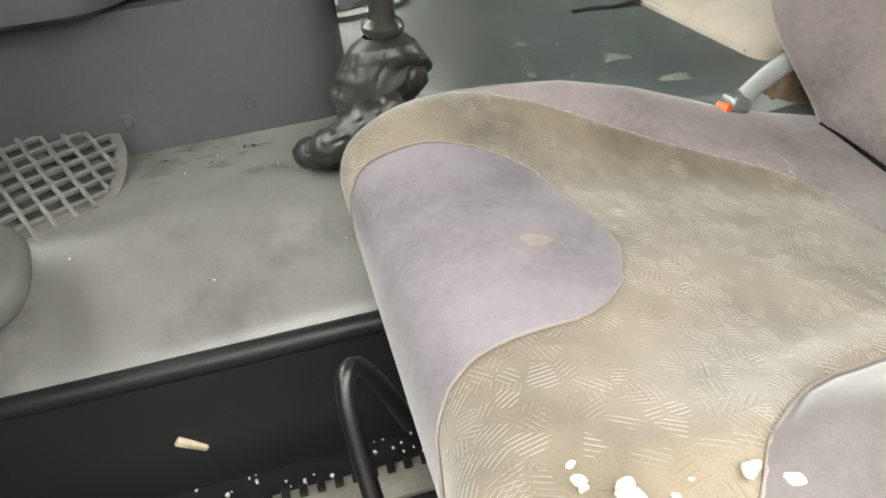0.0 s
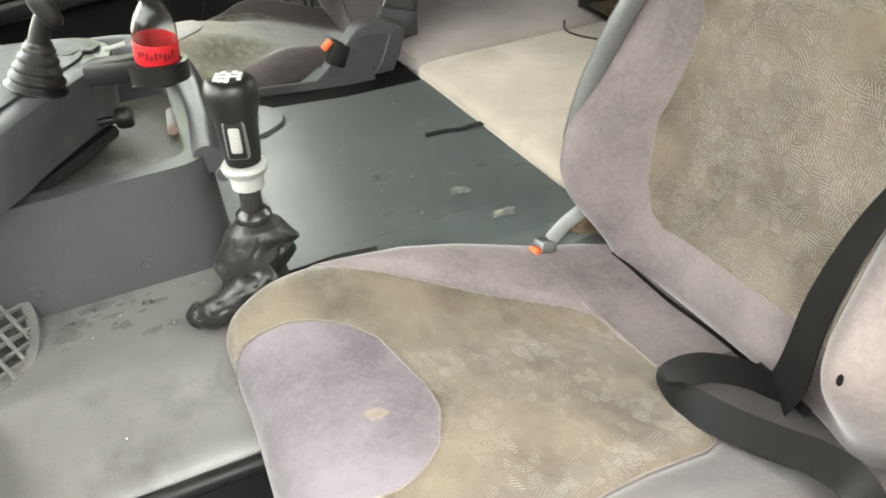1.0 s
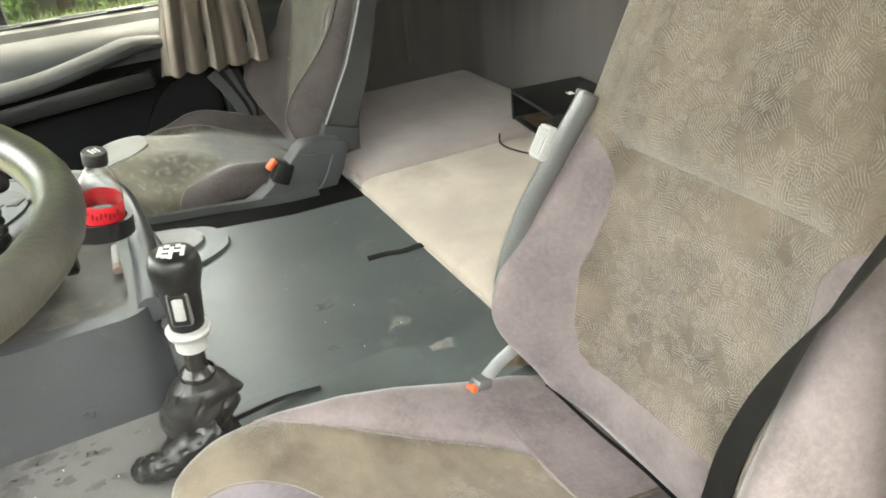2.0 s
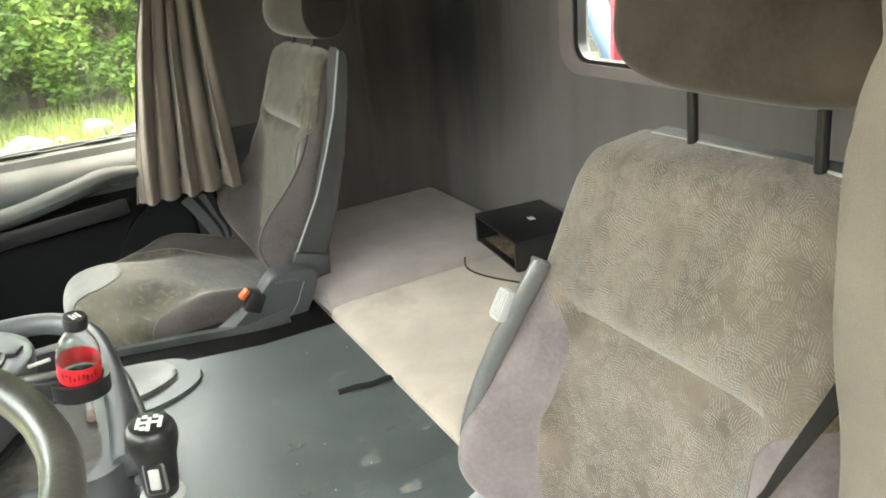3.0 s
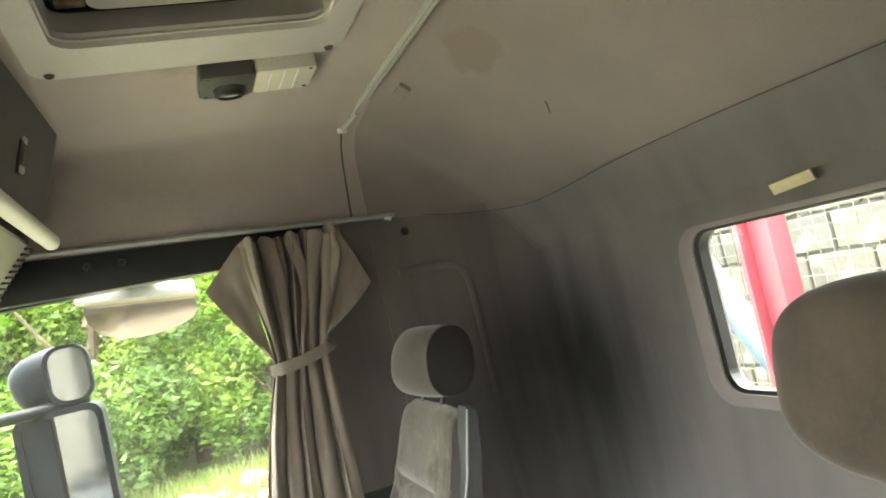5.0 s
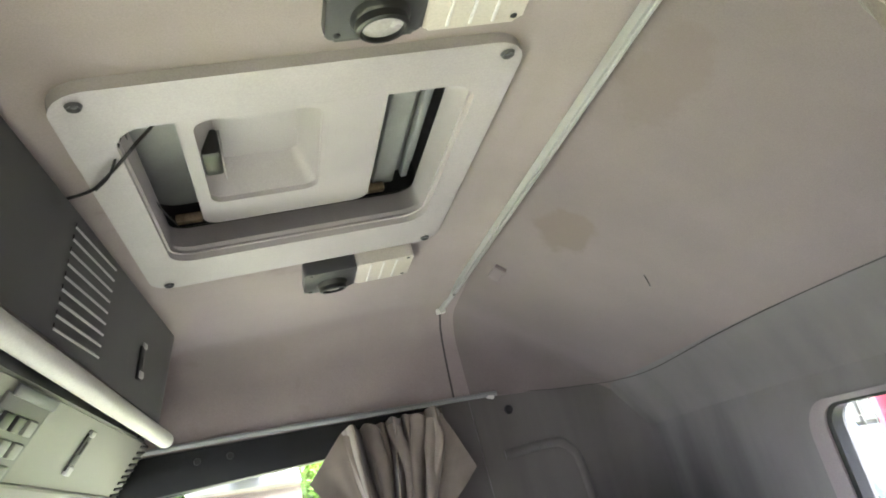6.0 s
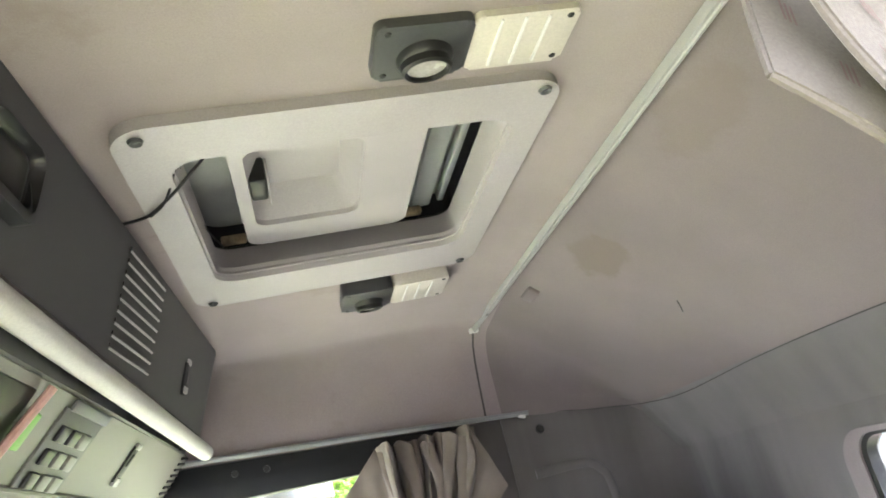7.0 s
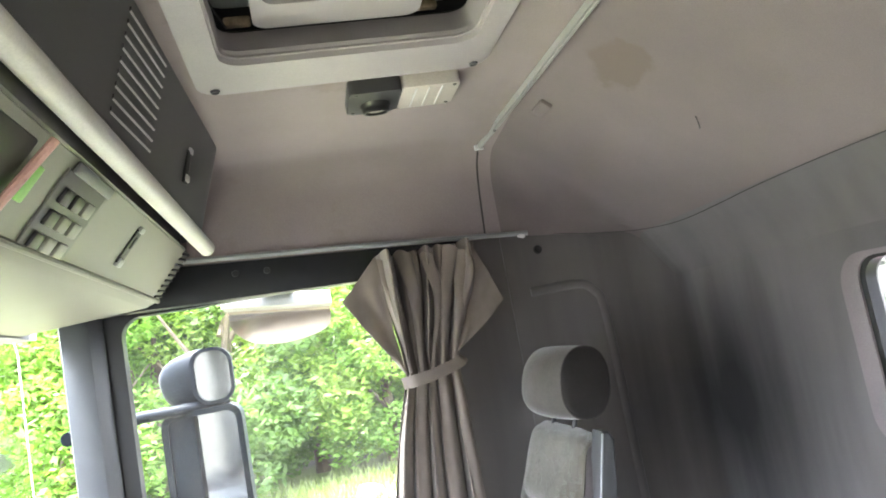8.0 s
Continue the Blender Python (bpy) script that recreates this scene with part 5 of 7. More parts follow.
def build_console():
    con = thing("centre_console", (-0.15, 1.15, 0.922), "grey grained plastic centre console with open tray", "console")
    outer = round_rect(-0.47, 0.952, 0.098, 1.42, 0.045)
    inner = round_rect(-0.44, 0.982, 0.070, 1.39, 0.03)
    bm = ring_plate(B(), outer, inner, "z", 0.922, 1.078)
    bmesh.ops.bevel(bm, geom=[e for e in bm.edges if all(abs(v.co.z - 1.078) < 1e-4 for v in e.verts) and len(e.link_faces) == 2 and e.calc_face_angle() > 1.0], offset=0.014, segments=5, affect="EDGES", profile=0.5)
    part("body", bm, GREY, con)
    part("tray_floor", prism(B(), inner, "z", 1.030, 1.036), surface("dusty_tray", (0.13, 0.125, 0.11), 0.6, 14, 200, 0.35, 0.2, 0.001, dirt=(0.3, 0.29, 0.25), dirt_at=(0.5, 0.75)), con, "dusty tray floor")
    part("near_rim", tube(B(), spline([(-0.46, 0.971, 1.064), (-0.2, 0.971, 1.064), (0.03, 0.971, 1.064), (0.070, 0.974, 1.064), (0.080, 0.990, 1.064)], 30), 0.0140, 14), GREY, con, "rounded near rim")
    # raised far rim that sweeps along the mat
    pts = spline([(0.094, 0.97, 1.070), (0.105, 1.10, 1.082), (0.104, 1.24, 1.100), (0.082, 1.36, 1.112), (0.02, 1.43, 1.118), (-0.10, 1.45, 1.12)], 30)
    part("rim", tube(B(), pts, 0.020, 12), GREY, con, "rounded console rim")
    pts = spline([(0.106, 0.955, 1.050), (0.122, 1.05, 1.035), (0.130, 1.20, 1.025), (0.110, 1.38, 1.02), (0.03, 1.46, 1.01)], 30)
    part("outer_rib", tube(B(), pts, 0.009, 10), GREY, con)
    for x, z in ((-0.021, 0.957), (-0.154, 0.961)):
        part("screw", lathe(B(), [(0, 0.0035), (0.0045, 0.0035), (0.0055, 0.002), (0.008, 0.0015), (0.008, 0)], (x, 0.952, z), (0, -1, 0), 14), GREY, con)

    lighter = thing("lighter", (0.068, 1.15, 1.036), "white plastic pocket lighter lying in the console tray", "lighter")
    part("case", tube(B(), [(0.066, 1.262, 1.044), (0.062, 1.190, 1.044)], 0.0085, 12, 0.75, (1, 0, 0)), WHITE, lighter)
    part("head", tube(B(), [(0.062, 1.189, 1.044), (0.061, 1.172, 1.044)], 0.0082, 12, 0.75, (1, 0, 0)), surface("pale_pink_plastic", (0.62, 0.45, 0.40), 0.4, 20, 200, 0.1, 0.05), lighter, "pale pink end")

    # instrument pod turned towards the driver
    pod = thing("dash_pod", (-0.2, 1.1, 1.08), "grey dashboard pod curving round the driver, with brake lever", "dashboard")
    plan = [(-0.47, 0.925), (-0.30, 0.918), (-0.20, 0.918), (-0.152, 0.922), (-0.124, 0.950), (-0.096, 1.008), (-0.048, 1.095), (-0.010, 1.165), (0.000, 1.215), (-0.012, 1.27), (-0.06, 1.32), (-0.20, 1.36), (-0.47, 1.36)]
    dense = spline([(x, y, 0) for x, y in plan], 72)
    levels = ((-0.030, 1.080), (-0.012, 1.081), (-0.003, 1.086), (0.001, 1.098), (0.006, 1.125), (0.012, 1.150), (0.0135, 1.162), (0.011, 1.170), (0.004, 1.1745), (-0.010, 1.176))

    def pod_at(u, v):
        k = round(u * 72)
        d = (dense[min(72, k + 1)] - dense[max(0, k - 1)]).normalized()
        off, z = levels[round(v * 9)]
        return (dense[k].x + d.y * off, dense[k].y - d.x * off, z)
    bm = sheet(B(), pod_at, 72, 9)
    bm.faces.new([v for v in bm.verts if abs(v.co.z - 1.176) < 1e-5])
    part("body", bm, GREY, pod)
    bm = prism(B(), [(-0.17 + (p.x + 0.17) * 0.86, 1.13 + (p.y - 1.13) * 0.8) for p in dense], "z", 1.170, 1.180, 0.004)
    part("switch_plate", bm, SHELL, pod, "dark grey top plate")
    part("lower_rail", tube(B(), [(-0.13, 1.00, 1.068), (-0.02, 1.16, 1.070)], 0.011, 8), BLACK, pod)
    knob = part("knob", lathe(B(), [(0, 0.0), (0.006, 0.0), (0.006, 0.022), (0.013, 0.024), (0.0155, 0.030), (0.0155, 0.042), (0.012, 0.046), (0, 0.047)], (-0.030, 1.120, 1.100), (0.95, -0.1, 0.0), 20), BLACK, pod, "black knurled knob")
    # parking brake lever with bellows
    prof = []
    for k in range(26):
        h = k / 25
        prof.append((0.037 * (1 - 0.60 * h) + 0.0022 * math.sin(h * 10 * math.pi) * (1 - h * 0.5), 0.062 * h))
    brake = part("brake_bellows", lathe(B(), prof, (-0.080, 1.075, 1.176), (0.42, -0.05, 1), 28), BLACK, pod, "black rubber bellows")
    part("brake_stem", tube(B(), spline([(-0.060, 1.072, 1.226), (-0.050, 1.069, 1.246), (-0.040, 1.064, 1.262)], 10), [0.013 - 0.0002 * k for k in range(11)], 12), BLACK, pod)
    part("brake_handle", pillow(B(), (-0.036, 1.060, 1.270), (0.013, 0.013, 0.025), 2.6, (0, -22, 0)), BLACK, pod, "glossy black lever grip")
    for k in range(4):
        part("rocker_switch", rbox(B(), (-0.012 - 0.028 * k, 1.205 - 0.004 * k, 1.179), (0.018, 0.026, 0.006), 0.002, (0, 0, -25)), BLACK, pod)

    # cup holder and bottle
    hold = thing("cup_holder", (0.066, 1.032, 1.13), "black swing-out cup holder ring beside the dashboard", "cup holder")
    bm = lathe(B(), [(0.031, -0.012), (0.037, -0.012), (0.038, 0.012), (0.031, 0.012), (0.031, -0.012)], (0.069, 1.032, 1.180), (0.1, 0, 1), 40)
    part("ring", bm, BLACK, hold)
    part("arm", rbox(B(), (0.020, 1.045, 1.186), (0.076, 0.036, 0.032), 0.008, (0, 0, -18)), BLACK, hold)
    part("edge_strip", tube(B(), [(0.012, 1.075, 1.206), (0.040, 1.068, 1.211)], 0.0028, 8), PALE, hold, "pale edge strip")
    part("foot_bar", rbox(B(), (0.058, 1.036, 1.160), (0.056, 0.014, 0.006), 0.002, (0, 0, -20)), BLACK, hold)
    bot = thing("bottle", (0.066, 1.032, 1.163), "half-empty clear plastic bottle with red label and black cap", "bottle")
    lean = pose(0.066, 1.036, 1.163, 11, 9.5, 0) @ Matrix.Diagonal((1, 1, 0.8, 1))

    def turned(name, bm, mat, lab="", par=None):
        bmesh.ops.transform(bm, matrix=lean, verts=bm.verts)
        return part(name, bm, mat, par or bot, lab)
    prof = [(0.0, 0.001), (0.020, 0.0), (0.0255, 0.006), (0.0265, 0.020), (0.0255, 0.030), (0.0268, 0.038), (0.0272, 0.06), (0.0272, 0.082), (0.0262, 0.095), (0.0215, 0.112), (0.0150, 0.126), (0.0118, 0.134), (0.0116, 0.142)]
    inside = [(r - 0.0007 if r > 0.001 else 0.0, h + (0.0015 if h < 0.01 else 0.0)) for r, h in reversed(prof)]
    flask = turned("flask", lathe(B(), prof + inside, (0, 0, 0), (0, 0, 1), 40), BOTTLE, "clear thin plastic flask")
    flask.visible_shadow = False
    turned("label_band", lathe(B(), [(0.0273, 0.040), (0.0277, 0.041), (0.0277, 0.073), (0.0273, 0.074)], (0, 0, 0), (0, 0, 1), 40), REDLABEL, "red paper band")
    dark_red = surface("dark_red_print", (0.20, 0.01, 0.015), 0.4, 20, 200, 0.1, 0.0)
    for k in range(9):
        a = radians(-140 + 11 * k)
        turned("print_bar", rbox(B(), (0.0277 * math.cos(a), 0.0277 * math.sin(a), 0.058 + 0.003 * math.sin(k * 1.7)), (0.0012, 0.0032, 0.012 - 0.004 * (k % 2)), 0.0004, (0, 0, math.degrees(a))), dark_red)
    cap = turned("cap", lathe(B(), [(0.0118, 0.137), (0.0152, 0.138), (0.0152, 0.155), (0.0140, 0.158), (0, 0.158)], (0, 0, 0), (0, 0, 1), 32), BLACK, "black screw cap")
    for k in range(3):
        turned("print_bar", rbox(B(), (-0.004 + 0.004 * k, 0.002 * (k - 1), 0.1584), (0.0024, 0.012 - 0.003 * (k % 2), 0.0008), 0, (0, 0, 30)), WHITE, "", cap)


STEM = surface("glossy_dark_sleeve", (0.026, 0.025, 0.023), 0.25, 20, 300, 0.2, 0.05, 0.0003)


def build_gear_lever():
    lev = thing("gear_lever", (0.11, 0.82, 0.922), "black gear lever with grey rocker and crumpled leather boot", "gear lever")
    a, b = Vector((0.121, 0.815, 1.045)), Vector((0.133, 0.802, 1.235))
    ax = (b - a).normalized()

    def on(h):
        return a + ax * h
    part("stem", tube(B(), [on(-0.06), on(0.07)], 0.0125, 20), STEM, lev)
    part("lower_ring", lathe(B(), [(0.013, 0.0), (0.018, 0.0), (0.0205, 0.004), (0.0205, 0.009), (0.017, 0.013), (0.013, 0.016)], on(0.005), ax, 36), STEM, lev, "glossy dark plastic ring")
    part("collar", lathe(B(), [(0.013, 0.0), (0.018, 0.0), (0.019, 0.016), (0.024, 0.020), (0.026, 0.026), (0.024, 0.029), (0.016, 0.030)], on(0.050), ax, 28), PALE, lev, "pale plastic collar")
    knob = part("knob", lathe(B(), [(0.016, 0.0), (0.019, 0.002), (0.0205, 0.015), (0.023, 0.052), (0.0265, 0.066), (0.0285, 0.075), (0.0285, 0.084), (0.0265, 0.092), (0.0225, 0.097), (0.021, 0.0975), (0, 0.0985)], on(0.080), ax, 36), BLACK, lev, "black grip")
    t = Vector((-0.3, -1, 0.05))
    t = (t - ax * t.dot(ax)).normalized()
    side = ax.cross(t)
    rot = Matrix((side, -t, ax)).transposed().to_4x4()
    def plate(name, h, off, size, bev, mat, par, lab="", u=0.0):
        bm = rbox(B(), (0, 0, 0), size, bev)
        bmesh.ops.transform(bm, matrix=Matrix.Translation(on(0.080 + h) + t * off + side * u) @ rot, verts=bm.verts)
        return part(name, bm, mat, par, lab)
    plate("switch_frame", 0.036, 0.0175, (0.024, 0.012, 0.046), 0.004, BARGREY, knob, "grey rocker frame")
    plate("switch_well", 0.036, 0.0192, (0.0205, 0.010, 0.0425), 0.003, BLACK, knob)
    plate("rocker", 0.037, 0.0215, (0.013, 0.009, 0.030), 0.003, PALE, knob, "pale grey rocker")
    # shift pattern on the top: bars
    top = on(0.080 + 0.098)
    for du, dv, su, sv in ((-0.012, 0, 0.0045, 0.020), (0.0, 0.003, 0.0045, 0.024), (0.012, 0, 0.0045, 0.020), (0, 0, 0.028, 0.004), (-0.006, 0.010, 0.006, 0.006), (0.006, -0.011, 0.006, 0.006), (-0.006, -0.011, 0.006, 0.005)):
        bm = rbox(B(), (0, 0, 0), (su, sv, 0.004), 0.0006)
        bmesh.ops.transform(bm, matrix=Matrix.Translation(top + side * du + t * dv + ax * (-0.0008)) @ rot, verts=bm.verts)
        part("pattern_bar", bm, WHITE, knob)
    # crumpled boot: soft leather sunk into rolls
    def boot(u, v):
        ang = 2 * math.pi * u
        r = lerp_table(v, ((0, 0.047), (0.12, 0.046), (0.26, 0.038), (0.36, 0.036), (0.50, 0.044), (0.64, 0.046), (0.76, 0.042), (0.86, 0.036), (0.93, 0.030), (1.0, 0.018)))
        z = 0.922 + 0.126 * v
        c = Vector((lerp_table(v, ((0, 0.100), (0.34, 0.108), (0.7, 0.118), (1, 0.121))), lerp_table(v, ((0, 0.846), (1, 0.818))), z))
        q = Vector((math.cos(ang) * 0.9, math.sin(ang) * 0.9, v * 1.6))
        # slack folds that wind round the boot, deepest at half height
        wind = 7.5 * v + 1.1 * math.sin(ang + 0.6) + 1.6 * noise.noise(q + Vector((3, 1, 0)))
        slack = math.sin(math.pi * v)
        crease = abs(noise.noise(Vector((q.x * 2.0 + 3, q.y * 2.0, q.z * 2.6)))) + 0.5 * abs(noise.noise(Vector((q.x * 4.2, q.y * 4.2 + 5, q.z * 5.0))))
        fold = 0.5 + 0.5 * math.sin(2.2 * wind + 0.8 * math.sin(2 * ang))
        r *= 1.02 + slack * (0.15 * (fold ** 0.6 - 0.6) + 0.07 * noise.noise(q * 1.7)) - 0.07 * max(0.0, 0.20 - crease) / 0.20 + 0.012 * noise.noise(q * 9.0)
        return c + Vector((math.cos(ang) * r * 1.08, math.sin(ang) * r * 0.92, slack * 0.010 * math.sin(ang * 2 + 5 * v)))
    part("boot", sheet(B(), boot, 110, 130, None, True), LEATHER, lev, "crumpled black leather boot")

    def roll(u, v):
        ang = 2 * math.pi * u
        path = spline([(0.125, 0.790, 0.985), (0.095, 0.785, 0.978), (0.066, 0.790, 0.962), (0.040, 0.803, 0.949), (0.030, 0.818, 0.942), (0.045, 0.822, 0.938), (0.080, 0.808, 0.937), (0.12, 0.795, 0.940)], 60)
        k = min(59, int(v * 60))
        p = path[k].lerp(path[k + 1], v * 60 - k)
        d = (path[k + 1] - path[k]).normalized()
        s = d.cross(Vector((0, 0, 1))).normalized()
        w = d.cross(s)
        r = lerp_table(v, ((0, 0.022), (0.25, 0.020), (0.5, 0.016), (0.75, 0.017), (1, 0.020))) * (1 + 0.09 * noise.noise(Vector((math.cos(ang) * 0.8, math.sin(ang) * 0.8, v * 7))) + 0.035 * math.sin(v * 60 + 2 * math.sin(ang)) - 0.11 * max(0.0, 0.16 - abs(noise.noise(Vector((math.cos(ang) * 1.5, math.sin(ang) * 1.5 + 2, v * 9))))) / 0.16)
        return p + (s * math.cos(ang) + w * math.sin(ang)) * r
    part("boot_fold", sheet(B(), roll, 40, 130, None, True), LEATHER, lev, "rolled fold of the boot")
    part("pipe", tube(B(), spline([(0.135, 0.83, 0.955), (0.17, 0.855, 0.940), (0.22, 0.868, 0.933), (0.27, 0.863, 0.931)], 20), 0.0035, 8), BLACK, lev)


def build_wheel():
    wheel = thing("steering_wheel", (-0.16, 0.50, 1.33), "worn grey brown steering wheel with thick rim", "steering wheel")
    c = Vector((-0.140, 0.414, 1.492))
    tilt = pose(*c, -0.5, 13.1, 0)
    R, r = 0.2236, 0.0114
    def f(u, v):
        a, b = 2 * math.pi * u, 2 * math.pi * v
        rr = r * (1 + 0.02 * math.sin(a * 40))
        return tilt @ Vector(((R + rr * math.cos(b)) * math.cos(a), (R + rr * math.cos(b)) * math.sin(a), 1.1 * rr * math.sin(b)))
    bm = B()
    vs = [[bm.verts.new(f(i / 96, j / 18)) for j in range(18)] for i in range(96)]
    for i in range(96):
        for j in range(18):
            bm.faces.new((vs[i][j], vs[(i + 1) % 96][j], vs[(i + 1) % 96][(j + 1) % 18], vs[i][(j + 1) % 18]))
    part("rim", bm, surface("worn_grey_rim", (0.040, 0.038, 0.033), 0.34, 10, 260, 0.25, 0.25, 0.001, dirt=(0.075, 0.07, 0.06), dirt_at=(0.55, 0.8)), wheel)
    for a in (35, 145, 270):
        q = radians(a)
        pts = [tilt @ Vector((k * math.cos(q), k * math.sin(q), -0.03 * (1 - k / R))) for k in (0.05, 0.10, 0.15, 0.205)]
        part("spoke", tube(B(), pts, [0.016, 0.014, 0.012, 0.009], 10, 0.5, (0, 0, 1)), DARK, wheel)
    hub = pillow(B(), (0, 0, -0.03), (0.085, 0.085, 0.03), 3.0)
    bmesh.ops.transform(hub, matrix=tilt, verts=hub.verts)
    part("hub", hub, DARK, wheel)
    pts = [tilt @ Vector((0, 0, -0.04)), tilt @ Vector((-0.10, 0, -0.22)), tilt @ Vector((-0.16, 0, -0.36))]
    part("column", tube(B(), pts, [0.035, 0.045, 0.05], 16), DARK, wheel)
    dash = thing("dashboard", (-0.4, MID, 1.0), "dark grey main dashboard under the windscreen", "dashboard")
    sec = [(-0.49, 0.95), (-0.30, 0.95), (-0.26, 1.02), (-0.27, 1.10), (-0.33, 1.16), (-0.49, 1.22)]
    part("body", prism(B(), sec, "y", 0.30, 0.795, 0.01), DARK, dash)
    part("body", prism(B(), sec, "y", 1.47, 2.06, 0.01), GREY, dash)


build_bunk()
build_floor_things()
build_console()
build_gear_lever()
build_wheel()


# ---------------------------------------------------------------- belts and small seat fittings
def ribbon(pts, normals, width, n=60, thick=0.0013):
    """Webbing: a flat band along a curve, its face towards the normals."""
    ps = spline(pts, n)
    ns = spline(normals, n)
    def f(u, v):
        k = round(u * n)
        d = ps[min(n, k + 1)] - ps[max(0, k - 1)]
        s = d.cross(ns[k]).normalized()
        return ps[k] + s * width * (v - 0.5)
    return thicken(sheet(B(), f, n, 4), thick)


def build_belts():
    belt = thing("seat_belt", (0.47, 0.31, 0.95), "black seat belt hanging over the driver's seat with a slack loop", "seat belt")
    pts = [(0.63, 0.215, 1.58), (0.592, 0.266, 1.43), (0.577, 0.303, 1.33), (0.566, 0.332, 1.251), (0.555, 0.342, 1.216), (0.545, 0.357, 1.168), (0.535, 0.373, 1.112), (0.530, 0.388, 1.040), (0.536, 0.402, 0.960), (0.551, 0.426, 0.903)]
    nor = [(-1, 0.2, 0.3), (-0.8, 0.8, 0.2), (-0.6, 1, 0.2), (-0.5, 1, 0.15), (-0.5, 1, 0.15), (-0.7, 0.8, 0.1), (-0.9, 0.7, 0.1), (-1, 0.5, 0.1), (-1, 0.3, 0.1), (-0.9, 0.1, 0.5)]
    part("shoulder_band", ribbon(pts, nor, 0.047), WEB, belt)
    part("tongue_bar", tube(B(), [(0.556, 0.462, 0.909), (0.556, 0.394, 0.901)], 0.006, 10), BLACK, belt, "black plastic slide bar")
    pts = [(0.553, 0.430, 0.907), (0.525, 0.447, 0.925), (0.490, 0.461, 0.938), (0.462, 0.469, 0.938), (0.446, 0.468, 0.928), (0.452, 0.448, 0.921), (0.460, 0.420, 0.922), (0.468, 0.385, 0.930), (0.475, 0.350, 0.942), (0.478, 0.315, 0.958), (0.478, 0.278, 0.962), (0.478, 0.250, 0.925), (0.478, 0.240, 0.86), (0.478, 0.236, 0.80)]
    nor = [(-0.3, 0, 1), (-0.2, -0.2, 1), (-0.2, -0.3, 1), (-0.7, -0.2, 0.8), (-1, -0.3, -0.1), (-0.9, -0.7, 0.4), (-0.5, -0.6, 0.8), (-0.4, -0.4, 0.9), (-0.3, -0.4, 0.9), (-0.3, -0.3, 0.9), (-0.2, -0.7, 0.8), (-0.2, -1, 0.3), (0, -1, 0), (0, -1, 0)]
    part("lap_loop", ribbon(pts, nor, 0.034, 90), WEB, belt)
    # driver's buckle on its stalk at the tunnel side
    buckle = thing("belt_buckle", (0.44, 0.735, 0.92), "belt buckle with orange button on a grey stalk", "buckle")
    part("button", rbox(B(), (0.441, 0.731, 0.943), (0.011, 0.015, 0.010), 0.003, (0, 25, 20)), ORANGE, buckle, "orange release button")
    part("housing", rbox(B(), (0.457, 0.735, 0.943), (0.026, 0.021, 0.015), 0.004, (0, 20, 10)), BARGREY, buckle)
    part("stalk", tube(B(), spline([(0.466, 0.736, 0.947), (0.488, 0.737, 0.963), (0.511, 0.737, 0.975), (0.535, 0.745, 0.981)], 14), 0.0125, 10, 0.35, (0.5, 0, -1)), SILVER, buckle, "pale grey stalk")
    part("bracket", rbox(B(), (0.545, 0.762, 0.945), (0.06, 0.012, 0.05), 0.004, (0, 20, 0)), RUSTY, buckle, "rusty bracket")
    part("bracket_arm", tube(B(), [(0.52, 0.768, 0.925), (0.545, 0.768, 0.965), (0.575, 0.768, 0.985)], 0.006, 8), STEEL, buckle)
    part("bracket_arm", tube(B(), [(0.56, 0.766, 0.90), (0.59, 0.766, 0.96)], 0.010, 8), RUSTY, buckle)
    # passenger's buckle in its black pocket
    pb = thing("belt_buckle", (0.41, 1.548, 0.96), "belt buckle with orange button in a black pocket", "buckle")
    part("pocket", rbox(B(), (0.424, 1.562, 0.983), (0.040, 0.04, 0.050), 0.006, (0, 28, 0)), BLACK, pb)
    part("button", rbox(B(), (0.404, 1.555, 1.008), (0.026, 0.022, 0.010), 0.003, (0, -38, 0)), ORANGE, pb, "orange release button")
    # black belt bundle beyond the passenger seat
    bundle = thing("belt_bundle", (0.42, 2.08, 1.0), "black belt hardware bunched beside the door post", "seat belt")
    for k in range(4):
        part("fold", ribbon([(0.40 + 0.02 * k, 2.085, 1.10), (0.43 + 0.016 * k, 2.075, 1.05 - 0.01 * k), (0.46 + 0.01 * k, 2.08, 0.98), (0.47, 2.085, 0.90)], [(-0.5, -1, 0.2)] * 4, 0.03), WEB if k % 2 else SHELL, bundle)
    # height lever: black bent bar in front of the driver's seat
    pts = spline([(0.060, 0.560, 0.80), (0.044, 0.555, 0.85), (0.030, 0.545, 0.885), (0.020, 0.535, 0.895), (0.014, 0.520, 0.880), (0.016, 0.490, 0.83), (0.022, 0.455, 0.78), (0.030, 0.43, 0.74)], 40)
    lone("seat_slide_handle", tube(B(), pts, 0.0075, 10), BLACK, "bent black bar handle at the front of the driver's seat", "handle")
    # raised lettering replaced by plain bars on the front skirt
    for k in range(4):
        part("emblem_bar", rbox(B(), (0.082 + 0.0035 * k, 0.375 - 0.018 * k, 0.822), (0.004, 0.010, 0.028), 0.001, (0, 14, 0)), SILVER, driver_seat)
    # pulled thread hole in the backrest bolster and a tan spot on the cushion
    part("worn_hole", pillow(B(), (0.4765, 0.3160, 1.047), (0.0020, 0.0028, 0.0062), 2.2), SHADOWGAP, driver_seat)
    # black cord laid in for the shade where cushion meets backrest
    slot = spline([(0.550, 0.719, 0.908), (0.560, 0.674, 0.896), (0.570, 0.625, 0.883), (0.576, 0.586, 0.879), (0.579, 0.546, 0.878), (0.579, 0.511, 0.878), (0.577, 0.470, 0.880)], 30)
